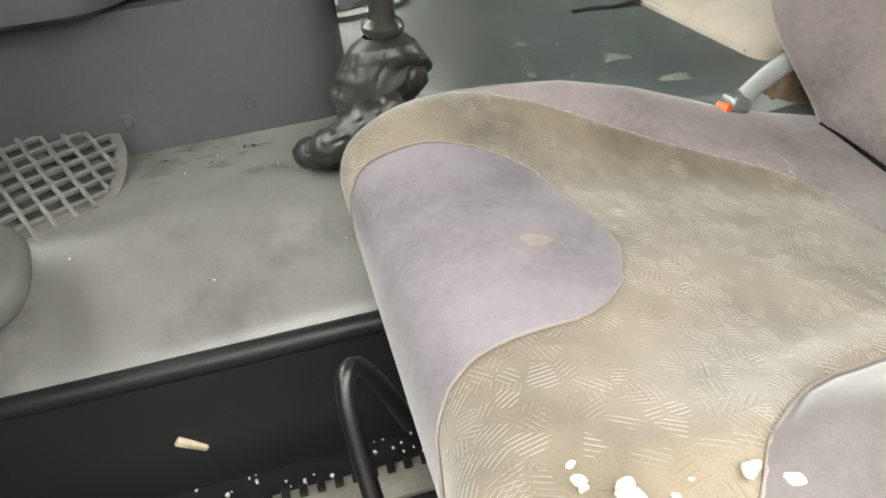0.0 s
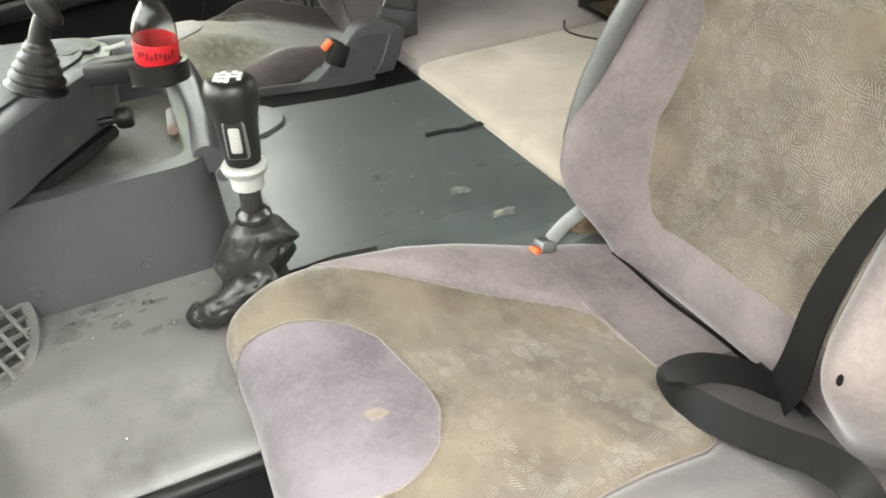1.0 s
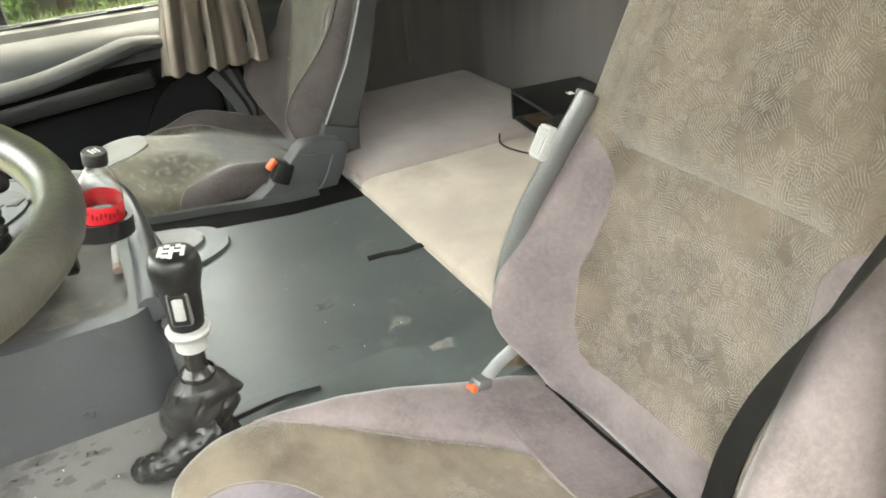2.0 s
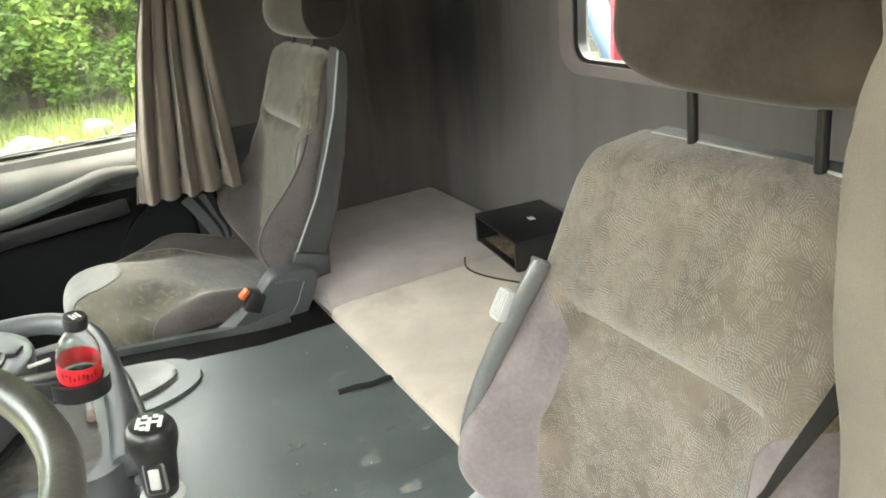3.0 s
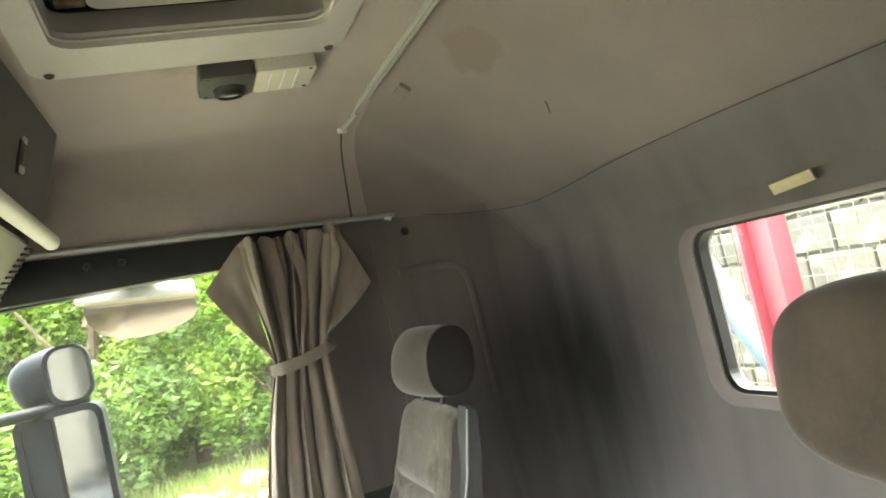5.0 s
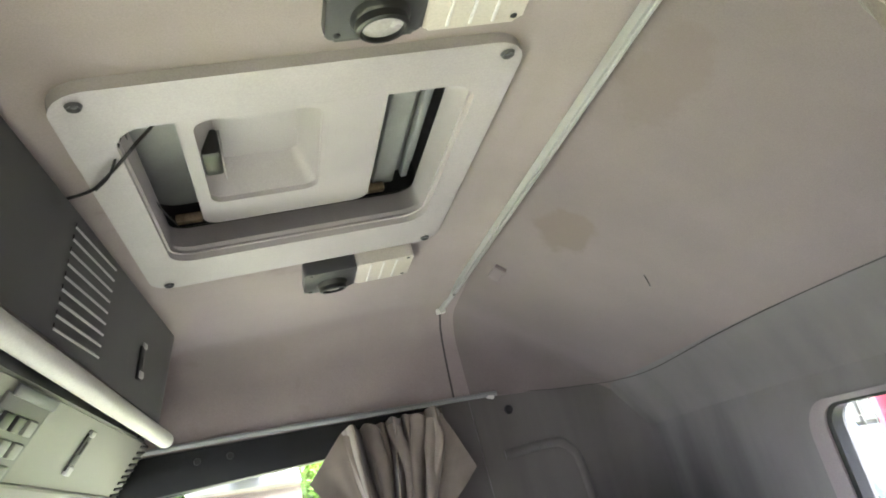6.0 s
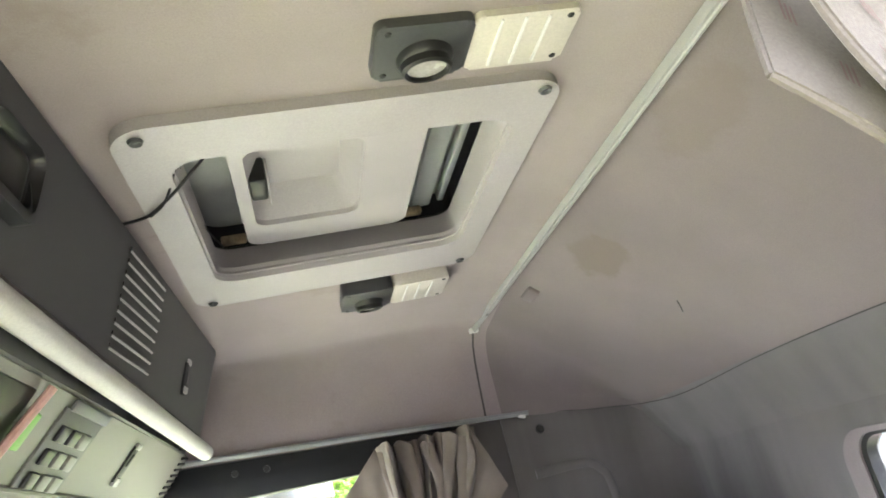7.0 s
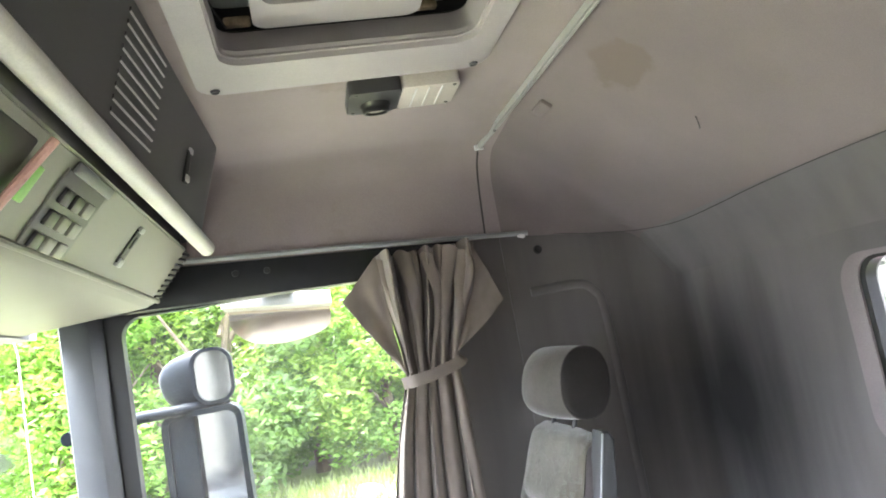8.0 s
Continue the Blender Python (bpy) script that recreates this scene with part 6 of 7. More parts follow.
    part("crease_shade", tube(B(), slot, 0.0028, 8), SHADOWGAP, driver_seat, "black cord standing for the shaded crease between cushion and backrest")
    # crumbs of foam on the cushion
    rng = random.Random(12)
    cu = cushion_skin(0.515, 0.0)
    for x, y, s in CRUMBS:
        on = cu.s_of(lambda px, pz: px > x and pz > 0.9)
        p = cu.at(on, (y - 0.515) / cu.width(x, 0.97))
        x, y, z = p.x, p.y, p.z + s * 0.3
        bm = pillow(B(), (0, 0, 0), (s * 0.56, s * 0.38, s * 0.32), 2.2, (0, 0, 0), 20, 12)
        seed = rng.uniform(0, 40)
        for vert in bm.verts:
            q = vert.co / s
            vert.co *= 1 + 0.55 * noise.noise(q * 1.5 + Vector((seed, 0, 0))) + 0.2 * noise.noise(q * 3.5 + Vector((0, seed, 0)))
        bmesh.ops.transform(bm, matrix=pose(x, y, z, rng.uniform(-20, 20), 0, rng.uniform(-40, 30)), verts=bm.verts)
        lone("foam_crumb", bm, FOAM, "white crumb of foam lying on the seat cushion", "foam crumb", "foam crumbs")


FOAM = surface("pale_foam", (0.42, 0.395, 0.345), 0.9, 60, 400, 0.1, 0.3)
CRUMBS = [(0.111, 0.318, 0.0046), (0.108, 0.309, 0.0062), (0.106, 0.306, 0.0042), (0.123, 0.297, 0.0078), (0.122, 0.2905, 0.0105), (0.162, 0.288, 0.0090), (0.182, 0.281, 0.0068), (0.149, 0.291, 0.0024), (0.137, 0.287, 0.0034), (0.184, 0.292, 0.0026), (0.177, 0.282, 0.0030), (0.117, 0.288, 0.0030)]
build_belts()


# ---------------------------------------------------------------- curtains
PRINTBAR = surface("faded_pink_print", (0.142, 0.092, 0.082), 0.95, 30, 900, 0.2, 0.3, 0.0006)


def build_curtain(name, y, face, x_top, x_tie, x_foot, z_top, z_tie, z_foot, material, label, folds, flaps, prints=False):
    cur = thing(name, ((x_foot[0] + x_foot[1]) / 2, y, z_foot), label, "curtain", "cab curtains")

    def span(z):
        if z > z_tie:
            k = smooth01((z - z_tie) / (z_top - z_tie))
            return [a + (b - a) * k for a, b in zip(x_tie, x_top)]
        k = ((z_tie - z) / (z_tie - z_foot)) ** 0.8
        return [a + (b - a) * k for a, b in zip(x_tie, x_foot)]

    def f(u, v):
        z = z_foot + (z_top - z_foot) * v
        x0, x1 = span(z)
        near_tie = math.exp(-((z - z_tie) / 0.05) ** 2)
        w = u + 0.085 * noise.noise(Vector((u * 4.3, y * 3, 0.4))) + 0.03 * noise.noise(Vector((u * 3, z * 4.5, 7)))
        ph = 2 * math.pi * folds * w
        amp = 0.021 * (1 - 0.55 * near_tie) * (1 + 0.9 * smooth01((z - z_tie) / (z_top - z_tie))) * (1 + 0.9 * noise.noise(Vector((u * 5.5, z * 1.7, 5))))
        top = smooth01((z - z_tie) / (z_top - z_tie))
        deep = (2.2 * abs(math.sin(ph / 2)) - 1.2) + 0.22 * math.sin(2.1 * ph + 1 + 2 * math.sin(z * 5)) + 0.35 * noise.noise(Vector((u * 12, z * 2.5, 9))) + 1.3 * top * noise.noise(Vector((u * 13, z * 9, 3)))
        x = x0 + (x1 - x0) * u + 0.006 * math.cos(ph)
        return (x, y + face * (amp * deep + 0.010 * noise.noise(Vector((u * 6, z * 7, 1)))), z + 0.004 * math.sin(ph))
    part("cloth", thicken(sheet(B(), f, 150, 70), 0.002), material, cur)
    band = [(x_tie[0] - 0.008, y, z_tie - 0.012), (x_tie[0] + 0.02, y + face * 0.030, z_tie - 0.008), ((x_tie[0] + x_tie[1]) / 2, y + face * 0.038, z_tie), (x_tie[1], y + face * 0.026, z_tie + 0.018), (x_tie[1] + 0.015, y - face * 0.005, z_tie + 0.03)]
    if not prints:
        part("tieback", ribbon(band, [(0, face, 0)] * 5, 0.030, 30, 0.002), material, cur, "tied cloth band")
    # loose pleats: open hollow folds that run down into the tie
    rng = random.Random(31)
    n_pleat = 0 if prints else 5
    for k in range(n_pleat):
        f0 = (k + 0.6) / (n_pleat + 0.2)
        a0 = Vector((x_top[0] + (x_top[1] - x_top[0]) * f0 + rng.uniform(-0.015, 0.015), y + face * rng.uniform(0.018, 0.034), z_top - rng.uniform(0.012, 0.055)))
        a1 = Vector((x_tie[0] + (x_tie[1] - x_tie[0]) * f0, y + face * 0.022, z_tie + 0.012))
        mid = a0.lerp(a1, 0.38) + Vector((rng.uniform(-0.022, 0.022), face * 0.012, 0))
        line = spline([a0, mid, a1], 20)
        r0, tw = rng.uniform(0.017, 0.026), rng.uniform(-0.8, 0.8)

        def pleat(u, v):
            i = round(v * 20)
            a = 2 * math.pi * u + tw * v
            r = r0 * (1 - 0.66 * v ** 0.7) * (1 + 0.16 * math.sin(2 * a + 5 * v))
            p = line[i]
            return (p.x + r * math.cos(a), p.y + face * 0.75 * r * math.sin(a), p.z + (0.016 * math.sin(a - 0.6) if v < 0.2 else 0.0) * (1 - v * 5))
        part("pleat", sheet(B(), pleat, 20, 20, None, True), material, cur)
    for corner, inner, tie_z, out in flaps:
        a, b = Vector(corner), Vector(inner)
        tie = Vector(((x_tie[0] if corner[0] < x_tie[0] else x_tie[1]), 0, tie_z))

        def g(u, v):
            e = a.lerp(b, v)
            p = tie.lerp(e, u ** 0.85)
            wave = 0.007 + 0.003 * math.sin(u * 6 + v * 5) if prints else 0.010 * math.sin(u * 5 + v * 3.5) + 0.008 * noise.noise(Vector((u * 3.5 + a.x * 9, v * 3.0, y)))
            sag = 0.006 * math.sin(math.pi * u) * (1 - v)
            return (p.x, y + face * (out + wave), p.z - sag)
        flap = part("flap", thicken(sheet(B(), g, 30, 16), 0.002), material, cur, "outward-folded upper corner")
        part("hem", tube(B(), [g(k / 24, 0.0) for k in range(1, 25)], 0.0014, 6), material, flap)
        part("hem", tube(B(), [g(1.0, k / 16) for k in range(17)], 0.0014, 6), material, flap)
        if prints:
            for uu, vv in ((0.90, 0.25), (0.80, 0.12), (0.82, 0.55), (0.66, 0.35), (0.94, 0.7)):
                for row in range(3):
                    bm = sheet(B(), lambda m, n: Vector(g(uu + 0.012 * row + 0.006 * m, vv + 0.075 * n)) - Vector((0, face * 0.0028, 0)), 2, 6)
                    part("print_bar", bm, PRINTBAR, flap, "faded pink print")
    if prints:
        rng = random.Random(8)
        for k in range(34):
            uu, vv = rng.uniform(0.02, 0.95), rng.uniform(0.08, 0.97)
            for row in range(3):
                bm = sheet(B(), lambda m, n: Vector(f(uu + 0.016 * m, vv + 0.0045 * row + 0.002 * n)) - Vector((0, face * 0.0032, 0)), 5, 2)
                part("print_bar", bm, PRINTBAR, cur, "faded pink print")
    return cur


build_curtain("curtain", 2.032, -1, (0.368, 0.640), (0.400, 0.540), (0.268, 0.548), 1.978, 1.655, 1.125, CURTAIN, "greige curtain tied back beside the side window", 5.0,
              (((0.276, 0, 1.872), (0.374, 0, 1.972), 1.672, 0.018), ((0.690, 0, 1.812), (0.625, 0, 1.962), 1.70, 0.018)))
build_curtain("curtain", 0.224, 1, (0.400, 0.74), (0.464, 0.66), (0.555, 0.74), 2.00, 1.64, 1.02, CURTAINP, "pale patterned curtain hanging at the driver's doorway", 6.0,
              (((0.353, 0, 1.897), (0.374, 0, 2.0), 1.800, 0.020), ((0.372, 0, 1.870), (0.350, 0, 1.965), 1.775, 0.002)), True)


SWITCHP = surface("dark_olive_panel", (0.11, 0.11, 0.092), 0.5, 12, 300, 0.15, 0.1, 0.0006)
SWITCHB = surface("olive_switch_plastic", (0.21, 0.212, 0.175), 0.4, 12, 300, 0.15, 0.05, 0.0006)


# ---------------------------------------------------------------- ceiling: hatch, lamps, rail, lockers
def build_ceiling_things():
    hatch = thing("roof_hatch", (0.335, 1.25, 2.27), "off-white moulded roof hatch frame with recessed panel", "roof hatch")
    outer = round_rect(0.042, 0.893, 0.632, 1.622, 0.05)
    lip = round_rect(0.098, 0.985, 0.583, 1.485, 0.045)
    bm = ring_plate(B(), outer, lip, "z", 2.296, 2.324, 0.013, 4)
    part("frame", bm, HATCHW, hatch)
    # funnel-shaped reveal up to the roof opening
    top = round_rect(0.098, 1.09, 0.585, 1.525, 0.04)
    bm = B()
    a = [bm.verts.new((x, y, 2.308)) for x, y in lip]
    b = [bm.verts.new((x, y, 2.375)) for x, y in top]
    for i in range(len(a)):
        bm.faces.new((a[i], a[(i + 1) % len(a)], b[(i + 1) % len(a)], b[i]))
    part("reveal", thicken(bm, 0.004), HATCHW, hatch)
    part("lid", rbox(B(), (0.34, 1.25, 2.447), (0.70, 0.80, 0.02)), SILVER, hatch, "grey roof lid")
    part("well", ring_plate(B(), round_rect(0.02, 0.87, 0.66, 1.64, 0.05), round_rect(0.085, 1.04, 0.598, 1.54, 0.04), "z", 2.36, 2.437), DARK, hatch, "dark hatch well")
    part("seal", tube(B(), [(x, y, 2.378) for x, y in round_rect(0.094, 1.05, 0.589, 1.53, 0.04)], 0.006, 8, 1.0, None, True), BLACK, hatch)
    # inner panel with a sunk grip
    plate_o = round_rect(0.168, 1.03, 0.480, 1.478, 0.03)
    cup = round_rect(0.190, 1.10, 0.380, 1.388, 0.025)
    panel = part("panel", ring_plate(B(), plate_o, cup, "z", 2.360, 2.40, 0.010, 4), HATCHW, hatch, "white inner panel")
    bm = B()
    a = [bm.verts.new((x, y, 2.370)) for x, y in cup]
    b = [bm.verts.new((0.285 + (x - 0.285) * 0.72, 1.23 + (y - 1.23) * 0.70, 2.422)) for x, y in cup]
    for i in range(len(a)):
        bm.faces.new((a[i], a[(i + 1) % len(a)], b[(i + 1) % len(a)], b[i]))
    bm.faces.new(b)
    part("grip_cup", bm, HATCHW, panel)
    part("slot", rbox(B(), (0.206, 1.255, 2.390), (0.030, 0.080, 0.046), 0.006), BLACK, panel)
    part("slot", rbox(B(), (0.482, 1.30, 2.384), (0.012, 0.075, 0.022), 0.004), BLACK, panel)
    part("slot_tab", rbox(B(), (0.2235, 1.262, 2.386), (0.003, 0.088, 0.046), 0.001), HATCHW, panel)
    part("channel", rbox(B(), (0.528, 1.29, 2.412), (0.044, 0.46, 0.02), 0.006), SILVER, hatch)
    part("channel", rbox(B(), (0.575, 1.29, 2.42), (0.014, 0.46, 0.02), 0.003), SILVER, hatch)
    for x, y in ((0.14, 1.50), (0.50, 1.50)):
        part("latch", rbox(B(), (x, y, 2.388), (0.05, 0.02, 0.018), 0.005), RUSTY, hatch)
    for x, y in ((0.075, 0.918), (0.605, 0.918), (0.604, 1.594), (0.075, 1.594)):
        part("screw", lathe(B(), [(0, 0.002), (0.004, 0.001), (0.008, 0.004), (0.010, 0.0)], (x, y, 2.2945), (0, 0, -1), 16), GREY, hatch)
    wire = spline([(-0.002, 1.165, 2.303), (0.03, 1.140, 2.295), (0.052, 1.120, 2.292), (0.092, 1.062, 2.290), (0.118, 1.047, 2.308), (0.140, 1.085, 2.356), (0.150, 1.12, 2.40)], 24)
    lone("wire", tube(B(), wire, 0.0025, 6), BLACK, "loose black wire hanging from the hatch", "wire")
    wire = spline([(0.050, 1.125, 2.290), (0.080, 1.075, 2.288), (0.108, 1.03, 2.325), (0.098, 1.13, 2.355), (0.094, 1.24, 2.360), (0.102, 1.36, 2.362), (0.120, 1.47, 2.364)], 24)
    lone("wire", tube(B(), wire, 0.002, 6), BLACK, "thin black wire inside the hatch reveal", "wire")

    def lamp(y0, y1, z, group, dx=0.0):
        lm = thing("reading_lamp", (0.46 + dx, (y0 + y1) / 2, z), "ceiling lamp with dark swivel spot and cream diffuser", "ceiling lamp", group)
        part("spot_plate", prism(B(), round_rect(0.358 + dx, y0, 0.473 + dx, y1, 0.012), "z", z - 0.012, z + 0.03, 0.005), surface("dark_grey_lamp_plastic", (0.052, 0.053, 0.053), 0.45, 10, 300, 0.1, 0.1), lm, "dark grey spot housing")
        part("diffuser", prism(B(), round_rect(0.4735 + dx, y0 + 0.002, 0.602 + dx, y1 + 0.002, 0.010), "z", z - 0.009, z + 0.03, 0.005), CREAM, lm, "cream ribbed diffuser")
        for x in (0.505, 0.534, 0.563):
            part("rib", rbox(B(), (x + dx, (y0 + y1) / 2 + 0.002, z - 0.010), (0.004, (y1 - y0) * 0.86, 0.003), 0.001), WHITE, lm)
        yc = y0 + (y1 - y0) * 0.62
        part("swivel", lathe(B(), [(0.036, -0.006), (0.034, 0.006), (0.031, 0.009), (0.0305, 0.017), (0.027, 0.020), (0.0245, 0.019), (0.024, 0.012)], (0.420 + dx, yc, z - 0.010), (0.0, 0.12, -1), 32), BLACK, lm, "black swivel ring")
        part("lens", lathe(B(), [(0.0, 0.018), (0.012, 0.017), (0.024, 0.014), (0.024, 0.010), (0, 0.010)], (0.420 + dx, yc, z - 0.010), (0.0, 0.12, -1), 28), FROST, lm, "frosted lens")
        part("reflector", lathe(B(), [(0.0, 0.002), (0.023, 0.009), (0.023, 0.001), (0, 0.0)], (0.420 + dx, yc, z - 0.010), (0.0, 0.12, -1), 24), SILVER, lm)
        for x, y in ((0.372, y0 + 0.012), (0.372, y1 - 0.012), (0.590, y0 + 0.014), (0.590, y1 - 0.010)):
            part("screw", lathe(B(), [(0, 0.002), (0.0035, 0.002), (0.005, 0)], (x + dx, y, z - (0.0115 if x < 0.47 else 0.0085)), (0, 0, -1), 10), BLACK, lm)
        return lm
    lamp(0.746, 0.848, 2.304, "ceiling lamps")
    lamp(1.640, 1.775, 2.284, "ceiling lamps", -0.018)

    lone("loose_thread", tube(B(), spline([(0.985, 1.440, 2.077), (0.990, 1.444, 2.066), (0.998, 1.455, 2.056), (1.004, 1.466, 2.056)], 12), 0.0012, 6), BLACK, "short dark thread hanging from the headlining", "thread")
    rail = thing("curtain_rail", (0.73, 1.2, 2.25), "pale aluminium curtain rail across the ceiling", "curtain rail")
    sec = [(0.7235, 2.248), (0.725, 2.244), (0.729, 2.244), (0.730, 2.246), (0.733, 2.246), (0.734, 2.244), (0.739, 2.244), (0.741, 2.248), (0.740, 2.258), (0.7245, 2.258)]
    part("profile", prism(B(), sec, "y", 0.30, FAR - 0.035), ALLOY, rail)
    part("end_tip", tube(B(), spline([(0.7315, 1.95, 2.248), (0.728, 1.99, 2.246), (0.720, 2.03, 2.240), (0.712, 2.056, 2.233)], 12), 0.0085, 10, 0.7, (0, 0, 1)), PALE, rail)
    part("end_cap", rbox(B(), (0.712, 2.058, 2.232), (0.026, 0.014, 0.014), 0.003), WHITE, rail)
    hook = thing("rail_clip", (0.80, 1.76, 2.20), "small grey ceiling clip behind the curtain rail", "clip")
    part("body", rbox(B(), (0.790, 1.74, 2.222), (0.030, 0.075, 0.012), 0.004, (0, 40, 0)), CEILING_REAR_DIM, hook)
    lone("tape_strip", rbox(B(), (1.188, 1.075, 1.790), (0.004, 0.095, 0.020), 0.001, (-5, -20, 0)), TAPE, "yellowed tape strip above the rear window", "tape")

    # overhead lockers at the front
    def up(y, w):
        bot = (lerp_table(y, ((0.3, -0.078), (1.119, -0.045), (1.95, -0.012))), lerp_table(y, ((0.3, 2.157), (1.119, 2.112), (1.95, 2.064))))
        top = (lerp_table(y, ((0.3, -0.034), (1.2, 0.013), (1.95, 0.048))), lerp_table(y, ((0.3, 2.325), (1.2, 2.287), (1.95, 2.250))))
        return bot[0] + (top[0] - bot[0]) * w, bot[1] + (top[1] - bot[1]) * w
    lock = thing("overhead_locker", (-0.2, 1.1, 2.0), "overhead front locker with dark upper panel and olive lower panel", "locker")

    def panel(u, v):
        y = 0.28 + 1.70 * u
        x, z = up(y, v)
        bend = max(0, (y - 1.83) / 0.15)
        return (x - 0.13 * bend * bend, y, z)
    part("upper_panel", sheet(B(), panel, 80, 10), surface("dark_grey_locker", (0.050, 0.050, 0.049), 0.5, 4, 450, 0.2, 0.2, 0.0008), lock, "dark grey upper panel")
    for k in range(9):
        w = 0.10 + 0.098 * k
        y = 1.19 + 0.004 * k
        x, z = up(1.28, w)
        part("slat", rbox(B(), (x + 0.004, 1.275, z), (0.0032, 0.20, 0.0015), 0.0004, (0, -50, -3)), PALE, lock, "pale louvre slat")
        x, z = up(1.28, w + 0.045)
        part("louvre_gap", rbox(B(), (x, 1.275, z), (0.003, 0.185, 0.006), 0.0, (0, 15, -3)), BLACK, lock)
    x, z = up(1.63, 0.40)
    part("latch_plate", rbox(B(), (x + 0.001, 1.618, z), (0.006, 0.036, 0.066), 0.003, (0, 15, -3)), DARK, lock)
    part("latch", rbox(B(), (x + 0.003, 1.62, z + 0.003), (0.006, 0.014, 0.022), 0.002, (0, 15, -3)), BLACK, lock)
    part("latch_tip", rbox(B(), (x - 0.003, 1.615, z - 0.022), (0.010, 0.024, 0.014), 0.003, (0, 15, -3)), PALE, lock)
    part("latch_tip", rbox(B(), (x + 0.010, 1.626, z + 0.034), (0.010, 0.024, 0.014), 0.004, (0, 15, -3)), PALE, lock)
    x, z = up(0.80, 0.5)
    part("grip_recess", rbox(B(), (x + 0.002, 0.80, z + 0.005), (0.010, 0.12, 0.075), 0.02, (0, 15, -3), 3), BLACK, lock)
    part("grip_rim", ring_plate(B(), round_rect(0.73, z - 0.045, 0.87, z + 0.055, 0.03), round_rect(0.745, z - 0.03, 0.855, z + 0.04, 0.02), "x", x - 0.008, x + 0.010, 0.004), DARK, lock)
    tubep = [(lerp_table(y, ((0.25, -0.083), (1.119, -0.053), (1.98, -0.018))), y, lerp_table(y, ((0.25, 2.132), (1.119, 2.088), (1.98, 2.042)))) for y in (0.28, 0.7, 1.119, 1.5, 1.925)]
    part("roller", tube(B(), tubep, 0.0185, 18), surface("pale_roller", (0.46, 0.45, 0.40), 0.5, 6, 300, 0.1, 0.05), lock, "pale roller tube along the locker")
    q = Vector(tubep[2])
    part("roller_joint", tube(B(), [q + Vector((0.0, 0.03, 0)), q + Vector((0.0, 0.0315, 0))], 0.0188, 18), DARK, lock)
    # black strip put in for the shadow between roller and lower panel
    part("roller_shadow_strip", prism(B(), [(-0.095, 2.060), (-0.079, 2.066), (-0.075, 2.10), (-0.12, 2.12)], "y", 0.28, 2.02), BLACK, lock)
    low = [(-0.083, 2.062), (-0.172, 1.957), (-0.20, 1.945), (-0.49, 1.925), (-0.49, 2.10), (-0.10, 2.10)]
    part("lower_panel", prism(B(), low, "y", 0.28, 2.085, 0.006), OLIVE, lock, "olive grey lower panel")

    def lowp(y, w, off=0.0):
        return (-0.172 + 0.089 * w + 0.763 * off, y, 1.957 + 0.105 * w - 0.646 * off)
    tilt = 40.3
    part("crease", tube(B(), [lowp(0.3, 0.0), lowp(2.08, 0.0)], 0.006, 8), OLIVE, lock)
    part("switch_panel", rbox(B(), lowp(1.255, 0.46, 0.001), (0.006, 0.175, 0.118), 0.003, (0, tilt, 0)), SWITCHP, lock, "dark olive switch panel")
    for i in range(3):
        for j in range(3):
            part("switch", rbox(B(), lowp(1.205 + 0.047 * i, 0.13 + 0.25 * j, 0.006), (0.008, 0.034, 0.024), 0.003, (0, tilt, 0)), BLACK if i == 0 or (i == 1 and j == 2) else SWITCHB, lock)
    part("switch_lid", rbox(B(), lowp(1.265, 0.93, 0.004), (0.006, 0.17, 0.018), 0.003, (0, tilt, 0)), GREY, lock)
    part("latch_plate", rbox(B(), lowp(1.60, 0.55, 0.001), (0.006, 0.032, 0.074), 0.003, (0, tilt, 0)), DARK, lock)
    part("latch", rbox(B(), lowp(1.60, 0.62, 0.004), (0.006, 0.012, 0.026), 0.002, (0, tilt, 0)), BLACK, lock)
    part("latch_tip", rbox(B(), lowp(1.60, 0.30, 0.003), (0.009, 0.028, 0.018), 0.003, (0, tilt, 0)), PALE, lock)
    part("latch_tip", rbox(B(), lowp(1.60, 0.82, 0.003), (0.009, 0.026, 0.012), 0.003, (0, tilt, 0)), PALE, lock)
    for k in range(9):
        part("end_rib", tube(B(), [lowp(2.015, 0.06 + 0.11 * k, 0.001), lowp(2.075, 0.10 + 0.11 * k, 0.001)], 0.0035, 6), DARK, lock)
    # open cubby beside the switches with odds and ends
    part("cubby", rbox(B(), lowp(0.92, 0.50, 0.001), (0.006, 0.26, 0.11), 0.003, (0, tilt, 0)), BLACK, lock, "dark open cubby")
    lone("pink_stick", tube(B(), [lowp(1.062, 0.98, 0.012), lowp(1.03, -0.05, 0.014)], 0.006, 8), surface("pink_plastic", (0.6, 0.36, 0.3), 0.5, 20, 200, 0.1, 0.05), "pink plastic stick tucked in the locker cubby", "stick")
    lone("green_case", rbox(B(), lowp(1.075, 0.55, 0.008), (0.010, 0.026, 0.05), 0.003, (0, tilt, 0)), surface("green_plastic", (0.18, 0.45, 0.06), 0.4, 20, 200, 0.1, 0.05), "small bright green case in the locker cubby", "case")
    for k in range(4):
        part("fan_blade", rbox(B(), lowp(0.90, 0.3 + 0.15 * k, 0.006), (0.004, 0.09, 0.006), 0.001, (0, tilt, 0)), GREY, lock)


build_ceiling_things()


